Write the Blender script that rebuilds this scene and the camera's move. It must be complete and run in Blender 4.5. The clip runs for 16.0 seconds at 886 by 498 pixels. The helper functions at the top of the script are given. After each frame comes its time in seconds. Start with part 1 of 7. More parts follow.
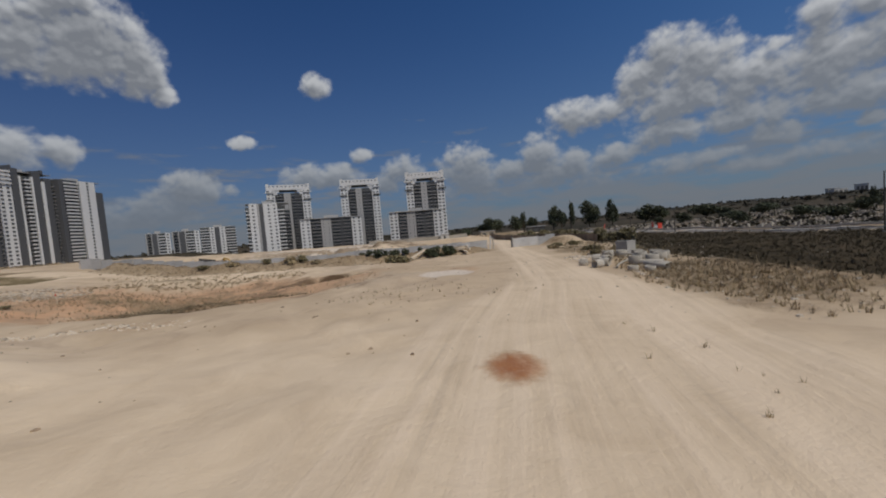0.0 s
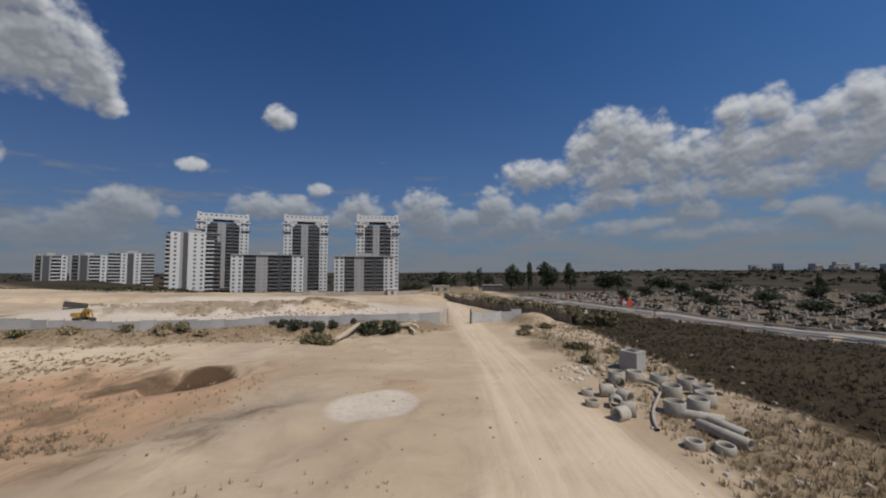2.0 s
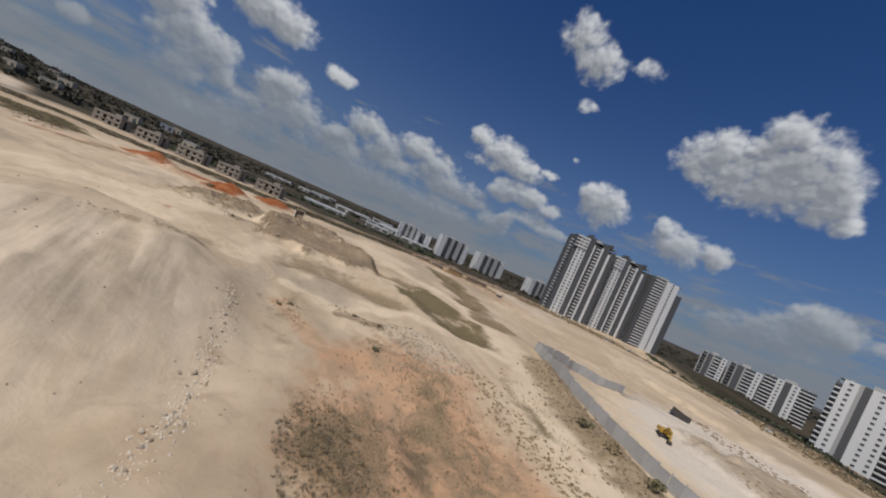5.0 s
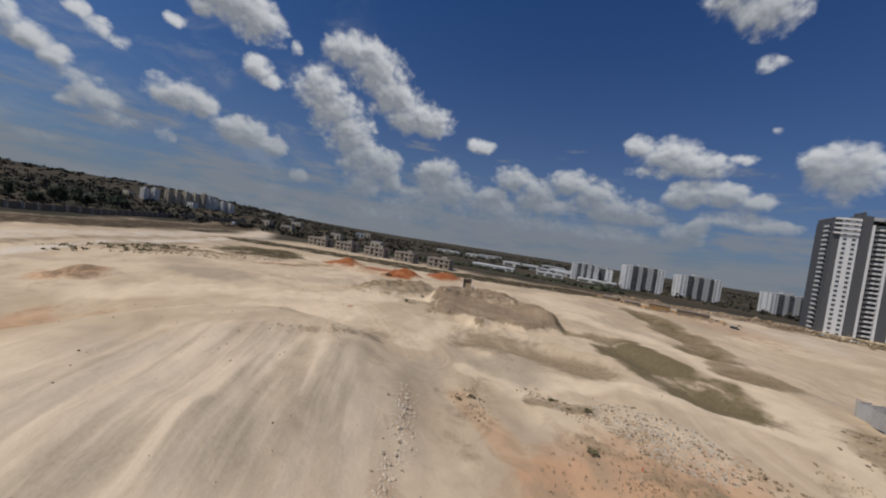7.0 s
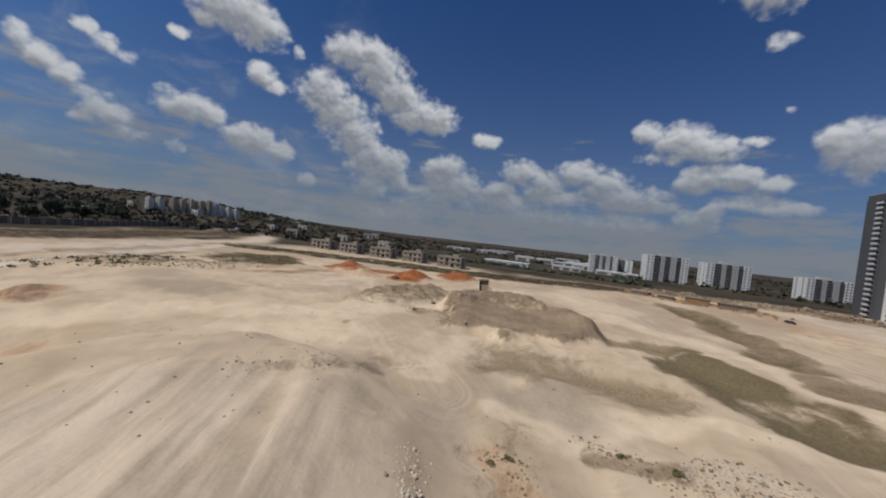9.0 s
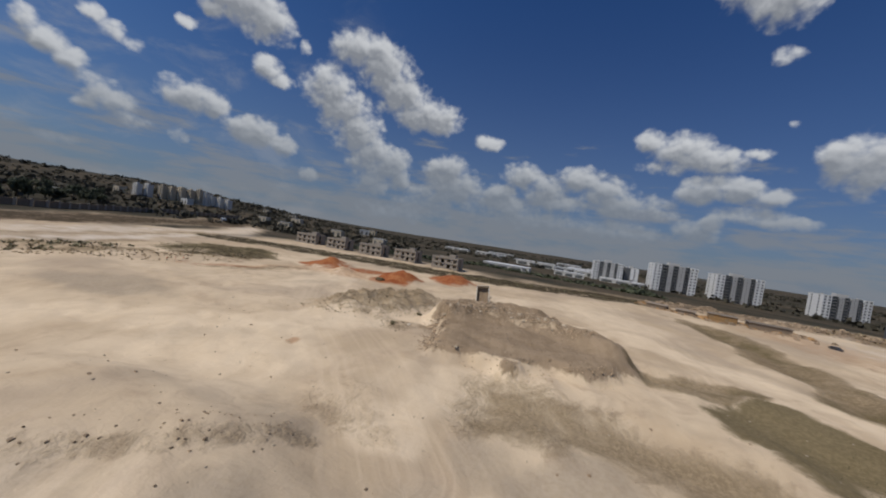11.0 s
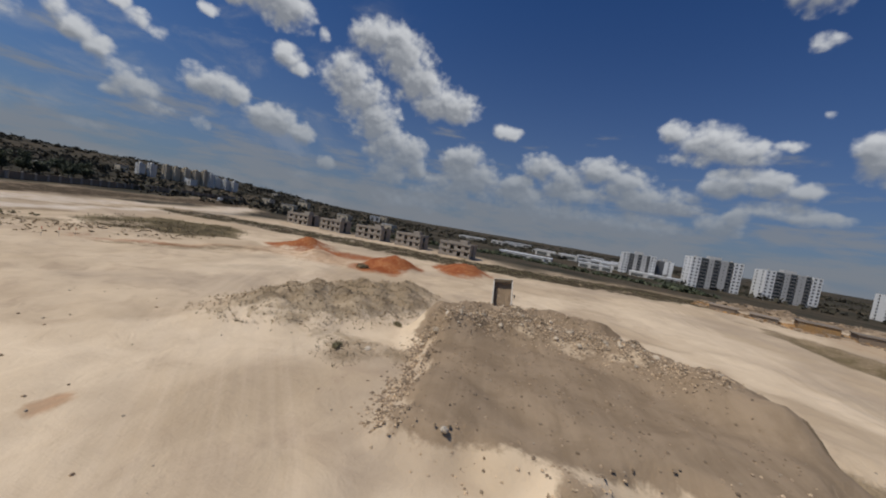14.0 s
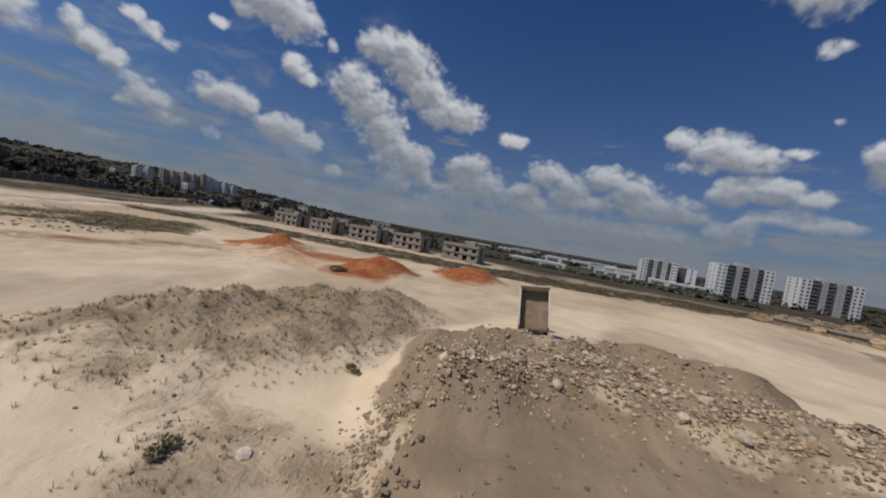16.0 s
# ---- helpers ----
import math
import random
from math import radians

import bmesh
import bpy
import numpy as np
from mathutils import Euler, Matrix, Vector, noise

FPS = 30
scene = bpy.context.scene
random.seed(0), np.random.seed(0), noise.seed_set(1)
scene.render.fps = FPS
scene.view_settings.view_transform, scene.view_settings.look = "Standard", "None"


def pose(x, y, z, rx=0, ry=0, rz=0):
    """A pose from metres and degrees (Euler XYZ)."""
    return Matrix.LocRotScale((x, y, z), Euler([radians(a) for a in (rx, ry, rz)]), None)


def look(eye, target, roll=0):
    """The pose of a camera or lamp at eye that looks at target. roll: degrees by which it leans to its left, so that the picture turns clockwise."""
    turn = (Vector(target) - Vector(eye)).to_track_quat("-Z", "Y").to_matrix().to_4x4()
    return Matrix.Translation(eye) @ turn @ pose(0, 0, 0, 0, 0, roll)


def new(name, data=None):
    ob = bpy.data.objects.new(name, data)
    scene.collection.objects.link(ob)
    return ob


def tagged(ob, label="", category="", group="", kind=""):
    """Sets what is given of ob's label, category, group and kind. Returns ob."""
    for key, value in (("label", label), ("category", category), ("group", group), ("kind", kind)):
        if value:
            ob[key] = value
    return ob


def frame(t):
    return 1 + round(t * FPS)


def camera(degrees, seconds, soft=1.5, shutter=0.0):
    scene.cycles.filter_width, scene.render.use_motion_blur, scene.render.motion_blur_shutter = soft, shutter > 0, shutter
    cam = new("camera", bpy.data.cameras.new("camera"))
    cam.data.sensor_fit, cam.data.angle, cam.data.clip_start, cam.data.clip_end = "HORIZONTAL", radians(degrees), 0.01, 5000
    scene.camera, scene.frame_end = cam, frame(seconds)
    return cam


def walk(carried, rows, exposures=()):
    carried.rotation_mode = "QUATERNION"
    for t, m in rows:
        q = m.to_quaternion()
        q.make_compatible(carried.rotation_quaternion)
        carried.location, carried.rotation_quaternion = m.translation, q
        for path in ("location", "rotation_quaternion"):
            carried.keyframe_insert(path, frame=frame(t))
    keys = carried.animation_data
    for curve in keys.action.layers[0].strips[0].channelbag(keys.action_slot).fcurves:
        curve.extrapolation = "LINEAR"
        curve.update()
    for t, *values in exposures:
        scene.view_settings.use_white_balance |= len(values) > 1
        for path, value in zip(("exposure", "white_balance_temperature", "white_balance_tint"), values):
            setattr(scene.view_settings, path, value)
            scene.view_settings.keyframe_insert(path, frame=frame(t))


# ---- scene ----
# Seconds, place in metres, heading (to the left from +y), pitch and roll in degrees.
PATH = [
    (0, -0.02, 0.01, 10.03, 0.29, -3.16, -4.71),
    (0.5, -0.21, 6.45, 10.01, -3.39, -2.96, -6.06),
    (1, 0.37, 13.16, 11.67, -6.15, -0.07, -2.59),
    (1.5, 1.30, 19.28, 13.93, -7.38, 0.60, -0.92),
    (2, 2.38, 25.23, 16.66, -7.23, 3.30, -0.08),
    (2.5, 3.27, 30.89, 20.42, -1.68, 5.58, 7.66),
    (3, 3.77, 36.31, 23.66, 9.60, 4.17, 13.79),
    (3.5, 3.83, 41.33, 25.73, 25.59, -0.71, 22.80),
    (4, 2.72, 45.84, 26.83, 45.96, -1.35, 27.27),
    (4.5, 0.32, 49.71, 27.69, 67.16, -0.94, 26.84),
    (5, -2.85, 52.51, 28.24, 79.25, -1.46, 23.83),
    (5.2, -4.36, 53.21, 28.37, 83.28, -1.89, 22.84),
    (7.5, -22.08, 50.60, 29.26, 108.18, -1.79, 6.97),
    (8, -25.62, 48.85, 29.28, 107.39, -2.62, 5.25),
    (8.5, -30.88, 47.34, 29.09, 107.52, -2.14, 5.11),
    (9, -36.79, 45.90, 28.94, 107.62, -2.07, 6.38),
    (11.5, -65.40, 39.80, 27.81, 107.59, -1.98, 8.84),
    (12, -71.62, 38.53, 27.82, 107.79, -1.97, 9.15),
    (12.5, -78.03, 37.18, 27.49, 108.01, -2.44, 9.40),
    (13, -84.22, 35.85, 26.38, 108.56, -4.32, 10.48),
    (13.5, -90.57, 34.47, 24.91, 109.31, -4.58, 10.68),
    (14, -96.84, 32.87, 23.69, 109.54, -3.90, 9.64),
    (14.5, -103.36, 31.05, 22.54, 110.23, -3.18, 9.37),
    (15, -109.78, 29.15, 21.52, 110.57, -3.45, 9.73),
    (15.5, -115.85, 27.31, 20.56, 110.58, -3.41, 10.72),
    (16, -121.84, 25.39, 19.78, 110.62, -2.85, 9.68),
]
cam = camera(100.38, 16.0, soft=2.0)


def aim(x, y, z, yaw, pitch, roll):
    a, b = radians(yaw), radians(pitch)
    ahead = Vector((-math.sin(a) * math.cos(b), math.cos(a) * math.cos(b), math.sin(b)))
    eye = Vector((x, y, z))
    return look(eye, eye + 10 * ahead, roll)


walk(cam, [(r[0], aim(*r[1:])) for r in PATH], exposures=[(0.0, -0.3), (0.6, -0.33), (1.3, -0.2), (2.0, -0.12), (2.6, 0.0), (16.0, 0.0)])
# ---- end of walk ----

# ---- world, sun, exposure ----
SUN_FROM = Vector((0.58, -0.60, 1.2)).normalized()
world = bpy.data.worlds.new("sky")
scene.world = world
world.use_nodes = True


class Net:
    """A short way to write shader nodes."""

    def __init__(self, tree):
        self.tree = tree

    def node(self, kind, **props):
        n = self.tree.nodes.new(kind)
        for key, value in props.items():
            setattr(n, key, value)
        return n

    def link(self, value, socket):
        if value is None:
            return
        if hasattr(value, "is_output"):
            self.tree.links.new(value, socket)
        else:
            socket.default_value = value

    def math(self, op, a, b=None, c=None, clamp=False):
        n = self.node("ShaderNodeMath", operation=op, use_clamp=clamp)
        for k, v in enumerate((a, b, c)):
            self.link(v, n.inputs[k])
        return n.outputs[0]

    def vec(self, op, a, b=None):
        n = self.node("ShaderNodeVectorMath", operation=op)
        self.link(a, n.inputs[0])
        self.link(b, n.inputs[1])
        return n.outputs[1] if op in ("DOT_PRODUCT", "LENGTH") else n.outputs[0]

    def noise(self, coords, scale, detail=4.0, rough=0.55, warp=0.0):
        n = self.node("ShaderNodeTexNoise")
        self.link(coords, n.inputs["Vector"])
        n.inputs["Scale"].default_value, n.inputs["Detail"].default_value = scale, detail
        n.inputs["Roughness"].default_value, n.inputs["Distortion"].default_value = rough, warp
        return n.outputs[0]

    def ramp(self, value, lo, hi, smooth=True):
        n = self.node("ShaderNodeMapRange", interpolation_type="SMOOTHSTEP" if smooth else "LINEAR")
        for k, v in enumerate((value, lo, hi)):
            self.link(v, n.inputs[k])
        return n.outputs[0]

    def mix(self, fac, a, b):
        n = self.node("ShaderNodeMix", data_type="RGBA")
        self.link(fac, n.inputs[0])
        self.link(a if hasattr(a, "is_output") else (*a, 1)[:4], n.inputs[6])
        self.link(b if hasattr(b, "is_output") else (*b, 1)[:4], n.inputs[7])
        return n.outputs[2]

    def join(self, x, y, z):
        n = self.node("ShaderNodeCombineXYZ")
        for k, v in enumerate((x, y, z)):
            self.link(v, n.inputs[k])
        return n.outputs[0]

    def split(self, v):
        n = self.node("ShaderNodeSeparateXYZ")
        self.link(v, n.inputs[0])
        return n.outputs


# Clouds: heading to the left of +y, height over the horizon, half width, half height, in degrees, and thickness.
CLOUDS_NORTH = [
    (17.0, 21.1, 2.3, 1.8, 1), (27.1, 13.5, 2.0, 0.8, 1), (11.5, 11.8, 1.8, 1.4, 1), (40.9, 5.0, 2.8, 1.1, 0.6), (38.0, 5.5, 1.9, 1.2, 1), (34.0, 7.4, 2.5, 2.1, 1),
    (31.4, 7.4, 2.3, 1.8, 1), (36.3, 4.3, 4.3, 1.2, 0.7), (19.3, 8.9, 3.7, 1.6, 1), (14.9, 8.7, 3.8, 1.8, 1), (5.3, 8.8, 3.0, 2.4, 1), (8.2, 7.3, 2.5, 1.5, 1),
    (-4.2, 9.0, 4.2, 3.1, 1), (-5.8, 6.7, 4.0, 2.6, 1), (-11.3, 8.0, 3.5, 1.4, 1), (-15.3, 9.6, 3.1, 2.9, 1), (-18.4, 6.9, 6.0, 2.6, 1), (-25.6, 8.3, 3.4, 1.4, 1),
    (-20.7, 5.4, 7.6, 1.5, 0.7), (0.1, 5.5, 6.1, 1.6, 0.7),
]
CLOUDS_EAST = [
    (-20.4, 14.1, 3.6, 2.1, 1), (-24.6, 14.4, 3.3, 1.8, 1), (-29.4, 16.7, 3.4, 2.9, 1), (-31.7, 19.4, 3.0, 2.7, 1), (-35.4, 17.2, 4.1, 3.7, 1), (-33.4, 13.5, 6.6, 2.7, 1),
    (-39.5, 13.9, 3.9, 3.1, 1), (-42.7, 16.9, 1.2, 1.0, 0.8), (-46.0, 17.9, 2.5, 2.4, 1), (-49.7, 18.7, 2.3, 2.3, 1), (-45.4, 13.9, 5.1, 3.2, 1), (-51.1, 15.0, 3.8, 2.9, 1),
    (-54.7, 16.9, 2.1, 2.2, 1),
]
CLOUDS_EAST_LOW = [
    (-57.0, 17.6, 2.3, 2.4, 1), (-55.6, 13.3, 4.1, 3.3, 1), (-48.0, 10.4, 6.4, 2.0, 1), (-39.7, 10.2, 5.2, 1.7, 1), (-31.8, 10.2, 4.5, 1.8, 1), (-57.6, 9.4, 1.5, 1.8, 1),
    (-32.8, 5.8, 5.1, 1.1, 0.8), (-35.9, 6.2, 2.7, 1.0, 1), (-42.4, 7.8, 2.5, 1.1, 1), (-49.1, 7.6, 1.6, 0.9, 1), (-52.6, 6.5, 2.7, 1.5, 1), (-55.8, 5.0, 3.2, 1.7, 1),
    (-47.3, 5.1, 6.5, 1.3, 0.8), (-40.4, 4.6, 7.7, 1.1, 0.7), (-60, 14, 5, 4, 1),
]
CLOUDS_NORTHWEST = [
    (50.5, 22.6, 3.7, 2.8, 1), (45.6, 21.4, 4.6, 3.3, 1), (42.8, 26.7, 2.9, 2.2, 1), (41.8, 21.7, 5.1, 3.3, 1), (38.1, 22.5, 3.1, 3.6, 1), (35.6, 18.6, 1.5, 1.7, 1),
    (45.7, 25.0, 2.2, 1.7, 1), (60.1, 13.5, 3.1, 2.8, 1), (61.9, 14.7, 2.3, 1.9, 1), (51.3, 13.2, 2.0, 1.8, 1), (49.3, 11.4, 3.2, 2.1, 1), (45.1, 11.5, 2.0, 2.0, 1),
    (72.7, 32.7, 3.2, 2.5, 0.9), (68.9, 30.6, 3.8, 2.6, 0.85), (62.2, 31.1, 3.1, 1.3, 0.55), (67.9, 25.1, 1.8, 1.2, 0.8), (26.9, 13.5, 1.8, 1.1, 1), (41.8, 4.0, 3.1, 1.8, 0.8),
    (37.2, 4.9, 3.7, 2.4, 1), (32.8, 7.6, 2.6, 2.0, 1), (29.5, 7.6, 1.8, 1.2, 0.8),
]
CLOUDS_WEST = [
    (127.5, 17.8, 3.2, 3.1, 1), (125.4, 16.0, 3.6, 3.0, 1), (122.6, 13.1, 3.4, 3.0, 1), (120.4, 9.9, 3.0, 2.9, 1), (123.8, 23.7, 4.0, 2.3, 1), (120.4, 22.3, 3.6, 2.9, 1),
    (117.3, 19.5, 3.4, 3.0, 1), (114.5, 17.2, 3.2, 2.3, 1), (111.1, 17.2, 3.3, 2.2, 1), (121.3, 24.8, 2.4, 1.5, 1), (131.2, 21.9, 1.3, 1.2, 0.6), (117.3, 9.5, 2.9, 2.2, 1),
    (115.5, 7.1, 2.0, 1.9, 1), (119.6, 6.4, 3.0, 2.0, 0.8), (102.8, 14.8, 2.4, 1.2, 1), (108.8, 9.7, 3.3, 2.2, 1), (109.4, 6.4, 3.6, 2.4, 0.9), (106.7, 7.5, 3.5, 2.6, 1),
]
CLOUDS_WEST_LOW = [
    (96.8, 10.5, 2.9, 1.8, 1), (93.4, 9.1, 3.3, 2.1, 1), (100.1, 8.0, 2.6, 1.3, 1), (98.8, 6.2, 3.4, 1.5, 0.9), (88.7, 10.9, 3.4, 1.7, 1), (85.5, 9.4, 3.6, 2.0, 1),
    (83.0, 7.7, 2.9, 1.7, 1), (91.5, 7.1, 4.1, 1.5, 0.9), (80.5, 16.2, 2.3, 1.8, 1), (76.5, 15.2, 3.6, 2.1, 1), (73.2, 14.2, 3.4, 1.6, 1), (69.0, 15.0, 2.0, 0.8, 0.8),
    (77.6, 13.4, 4.0, 1.1, 0.8), (73.0, 11.0, 3.0, 1.4, 1), (70.1, 10.6, 2.8, 1.5, 1), (66.9, 10.1, 2.3, 1.2, 1), (74.7, 10.1, 2.5, 1.3, 1),
]
CLOUDS_BANK = [
    (39.8, 24.4, 3.2, 3.0, 1), (36.0, 21.4, 2.0, 2.9, 1), (38.0, 19.7, 2.4, 2.3, 1), (48.9, 24.2, 2.6, 2.1, 1), (37.7, 20.1, 2.3, 2.7, 1), (41.7, 23.6, 3.2, 3.3, 1),
    (74.0, 5.5, 2.6, 1.3, 1), (72.5, 6.5, 1.6, 1.2, 1), (65.7, 7.2, 3.5, 0.8, 0.8), (66.1, 17.9, 0.9, 0.7, 0.6), (103.3, 6.3, 5.2, 2.9, 0.7), (111.9, 4.7, 5.2, 2.3, 0.7),
    (79.0, 7.6, 3.4, 2.0, 0.7), (94.6, 4.7, 10.1, 2.0, 0.7), (83.6, 4.3, 7.5, 1.7, 0.7), (68.8, 7.8, 4.4, 1.2, 0.7), (115.2, 2.6, 7.8, 1.7, 0.6),
]
CLOUDS_SOUTH = [
    (157.5, 14.6, 1.3, 1.6, 1), (156.0, 13.4, 1.8, 1.7, 1), (154.2, 12.3, 1.7, 1.3, 1), (152.5, 11.1, 2.6, 1.2, 0.6), (153.0, 17.7, 1.4, 1.2, 0.75), (151.4, 16.6, 1.9, 1.3, 0.75),
    (149.4, 15.9, 1.5, 1.0, 0.65), (151.1, 9.5, 2.6, 1.3, 0.8), (152.5, 8.4, 2.0, 0.9, 0.7), (144.8, 20.2, 1.5, 1.0, 0.8), (139.5, 24.4, 4.8, 2.4, 1), (136.1, 23.8, 3.1, 1.8, 1),
    (142.4, 22.9, 2.1, 1.6, 1), (137.3, 21.9, 3.9, 1.3, 0.7), (164, 14, 3.5, 2.4, 1), (-80, 18, 9, 5, 1), (-110, 25, 10, 6, 1), (-145, 16, 10, 4, 1),
    (178, 30, 9, 5, 1),
]
CLOUDS_SOUTH_LOW = [
    (135.5, 18.2, 2.4, 1.6, 1), (133.7, 17.2, 1.8, 1.2, 1), (143.3, 12.2, 3.5, 1.9, 1), (140.9, 11.8, 1.9, 1.7, 1), (145.3, 12.2, 1.5, 1.2, 0.8), (136.3, 9.9, 2.8, 1.9, 1),
    (132.7, 9.0, 2.4, 1.5, 1), (138.5, 10.2, 1.9, 1.3, 1), (144.5, 7.4, 1.3, 1.1, 0.8), (128.9, 5.9, 1.6, 1.1, 1), (155.0, 4.3, 2.4, 0.9, 0.5), (149.2, 7.8, 2.5, 0.9, 0.6),
]
w = Net(world.node_tree)
world.node_tree.nodes.clear()
way = w.node("ShaderNodeTexCoord").outputs["Generated"]
wx, wy, wz = w.split(w.vec("NORMALIZE", way))
heading = w.math("MULTIPLY", w.math("ARCTAN2", w.math("MULTIPLY", wx, -1.0), wy), 57.2958)
height = w.math("MULTIPLY", w.math("ARCSINE", wz), 57.2958)
chart = w.join(heading, height, 0.0)
wob = w.node("ShaderNodeTexNoise")
w.link(chart, wob.inputs["Vector"])
wob.inputs["Scale"].default_value, wob.inputs["Detail"].default_value = 0.35, 3.0
bent = w.vec("ADD", chart, w.vec("MULTIPLY", w.vec("SUBTRACT", wob.outputs["Color"], (0.5, 0.5, 0.5)), (1.8, 1.4, 0)))


def clouds(group, where):
    nearest = None
    for az, el, half, tall, body in group:
        lean = 0.8 if half > 2.4 else 0.98
        sx, sy = lean / half, lean / tall
        n = w.node("ShaderNodeVectorMath", operation="MULTIPLY_ADD")
        w.link(where, n.inputs[0])
        n.inputs[1].default_value, n.inputs[2].default_value = (sx, sy, 0.0), (-az * sx, -el * sy, math.sqrt(1 - body))
        far = w.vec("DOT_PRODUCT", n.outputs[0], n.outputs[0])
        nearest = far if nearest is None else w.math("SMOOTH_MIN", nearest, far, 0.4)
    return nearest


def whole(lift, billow, detail):
    """Thickness of cloud, a little higher by lift."""
    where = w.vec("ADD", bent, (-0.35 * lift, lift, 0.0)) if lift else bent
    nearest = None
    for group in (CLOUDS_NORTH, CLOUDS_EAST, CLOUDS_EAST_LOW, CLOUDS_NORTHWEST, CLOUDS_WEST, CLOUDS_WEST_LOW, CLOUDS_BANK, CLOUDS_SOUTH, CLOUDS_SOUTH_LOW):
        one = clouds(group, where)
        nearest = one if nearest is None else w.math("MINIMUM", nearest, one)
    nearest = w.math("MINIMUM", nearest, 2.4)
    spread = w.vec("MULTIPLY", w.vec("ADD", chart, (-0.35 * lift, lift, 0.0)), (1.0, 1.15, 1.0))
    puff = w.math("SUBTRACT", w.noise(spread, 0.42, detail, 0.55, 0.2), 0.5)
    lumps = w.node("ShaderNodeTexVoronoi", feature="SMOOTH_F1")
    w.link(spread, lumps.inputs["Vector"])
    lumps.inputs["Scale"].default_value, lumps.inputs["Detail"].default_value = 0.62, min(detail, 2.0)
    lumps.inputs["Roughness"].default_value, lumps.inputs["Smoothness"].default_value = 0.5, 0.6
    round_ = w.math("SUBTRACT", 0.45, lumps.outputs["Distance"])
    rough = w.math("ADD", w.math("MULTIPLY", puff, 1.5 * billow), w.math("MULTIPLY", round_, 0.55 * billow))
    return w.math("ADD", w.math("SUBTRACT", 1.0, nearest), rough)


# Density here and a little higher towards the sun: what has cloud above it is grey.
thick, above, near_above = whole(0.0, 1.0, 6.0), whole(1.5, 0.45, 1.0), whole(0.5, 1.0, 2.0)
cover = w.ramp(thick, -0.3, 0.65)
shade = w.math("ADD", w.math("MULTIPLY", w.ramp(above, -0.1, 1.0), 0.74), w.math("MULTIPLY", w.ramp(w.math("SUBTRACT", near_above, thick), -0.55, 0.5), 0.42))
CLOUD_WHITE, CLOUD_GREY = (0.585, 0.6, 0.62), (0.235, 0.25, 0.275)
cloud_colour = w.mix(w.math("MINIMUM", shade, 1.0), CLOUD_WHITE, CLOUD_GREY)
sky = w.node("ShaderNodeTexSky", sky_type="NISHITA", sun_disc=False)
sky.sun_elevation = math.asin(SUN_FROM.z)
sky.sun_rotation = math.atan2(SUN_FROM.x, SUN_FROM.y)
sky.air_density, sky.dust_density, sky.ozone_density = 1.0, 0.6, 3.0
SKY_STRENGTH = 0.1
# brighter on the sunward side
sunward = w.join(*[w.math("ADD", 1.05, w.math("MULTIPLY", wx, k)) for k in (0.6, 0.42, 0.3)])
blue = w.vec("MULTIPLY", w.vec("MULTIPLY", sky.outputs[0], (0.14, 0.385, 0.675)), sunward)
# The haze over the plain and the sea, and the thin layer of far cloud above it.
haze = w.math("POWER", 2.718, w.math("MULTIPLY", w.math("MAXIMUM", height, 0.0), -0.08))
haze = w.math("MULTIPLY", haze, 0.95)
layer = w.ramp(w.math("ADD", w.noise(w.vec("MULTIPLY", chart, (0.35, 1.6, 1.0)), 0.3, 5.0, 0.6), w.math("MULTIPLY", height, -0.02)), 0.3, 0.52)
HAZE = (1.62, 1.95, 2.42)
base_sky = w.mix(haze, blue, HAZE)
base_sky = w.mix(w.math("MULTIPLY", layer, 0.72), base_sky, (2.0, 2.15, 2.4))
wisps = w.noise(w.vec("MULTIPLY", chart, (0.55, 1.0, 1.0)), 0.17, 6.0, 0.62, 0.6)
wisps = w.math("MULTIPLY", w.ramp(wisps, 0.5, 0.76), w.math("MULTIPLY", w.ramp(heading, 112.0, 140.0), 0.42))
base_sky = w.mix(wisps, base_sky, (3.0, 3.15, 3.4))
low = w.ramp(height, 3.0, 17.0)
white = w.vec("MULTIPLY", cloud_colour, (10.0, 10.0, 10.0))
white = w.mix(w.math("MULTIPLY", w.math("SUBTRACT", 1.0, low), 0.85), white, HAZE)
full = w.mix(w.math("MULTIPLY", cover, 0.93), base_sky, white)
back = w.node("ShaderNodeBackground")
w.link(full, back.inputs[0])
back.inputs[1].default_value = SKY_STRENGTH
w.link(back.outputs[0], w.node("ShaderNodeOutputWorld").inputs[0])

sun = new("sun", bpy.data.lights.new("sun", "SUN"))
sun.data.energy, sun.data.angle, sun.data.color = 3.1, radians(0.53), (1.0, 0.92, 0.80)
sun.matrix_world = look(SUN_FROM * 50, (0, 0, 0))
scene.view_settings.exposure = 0.0

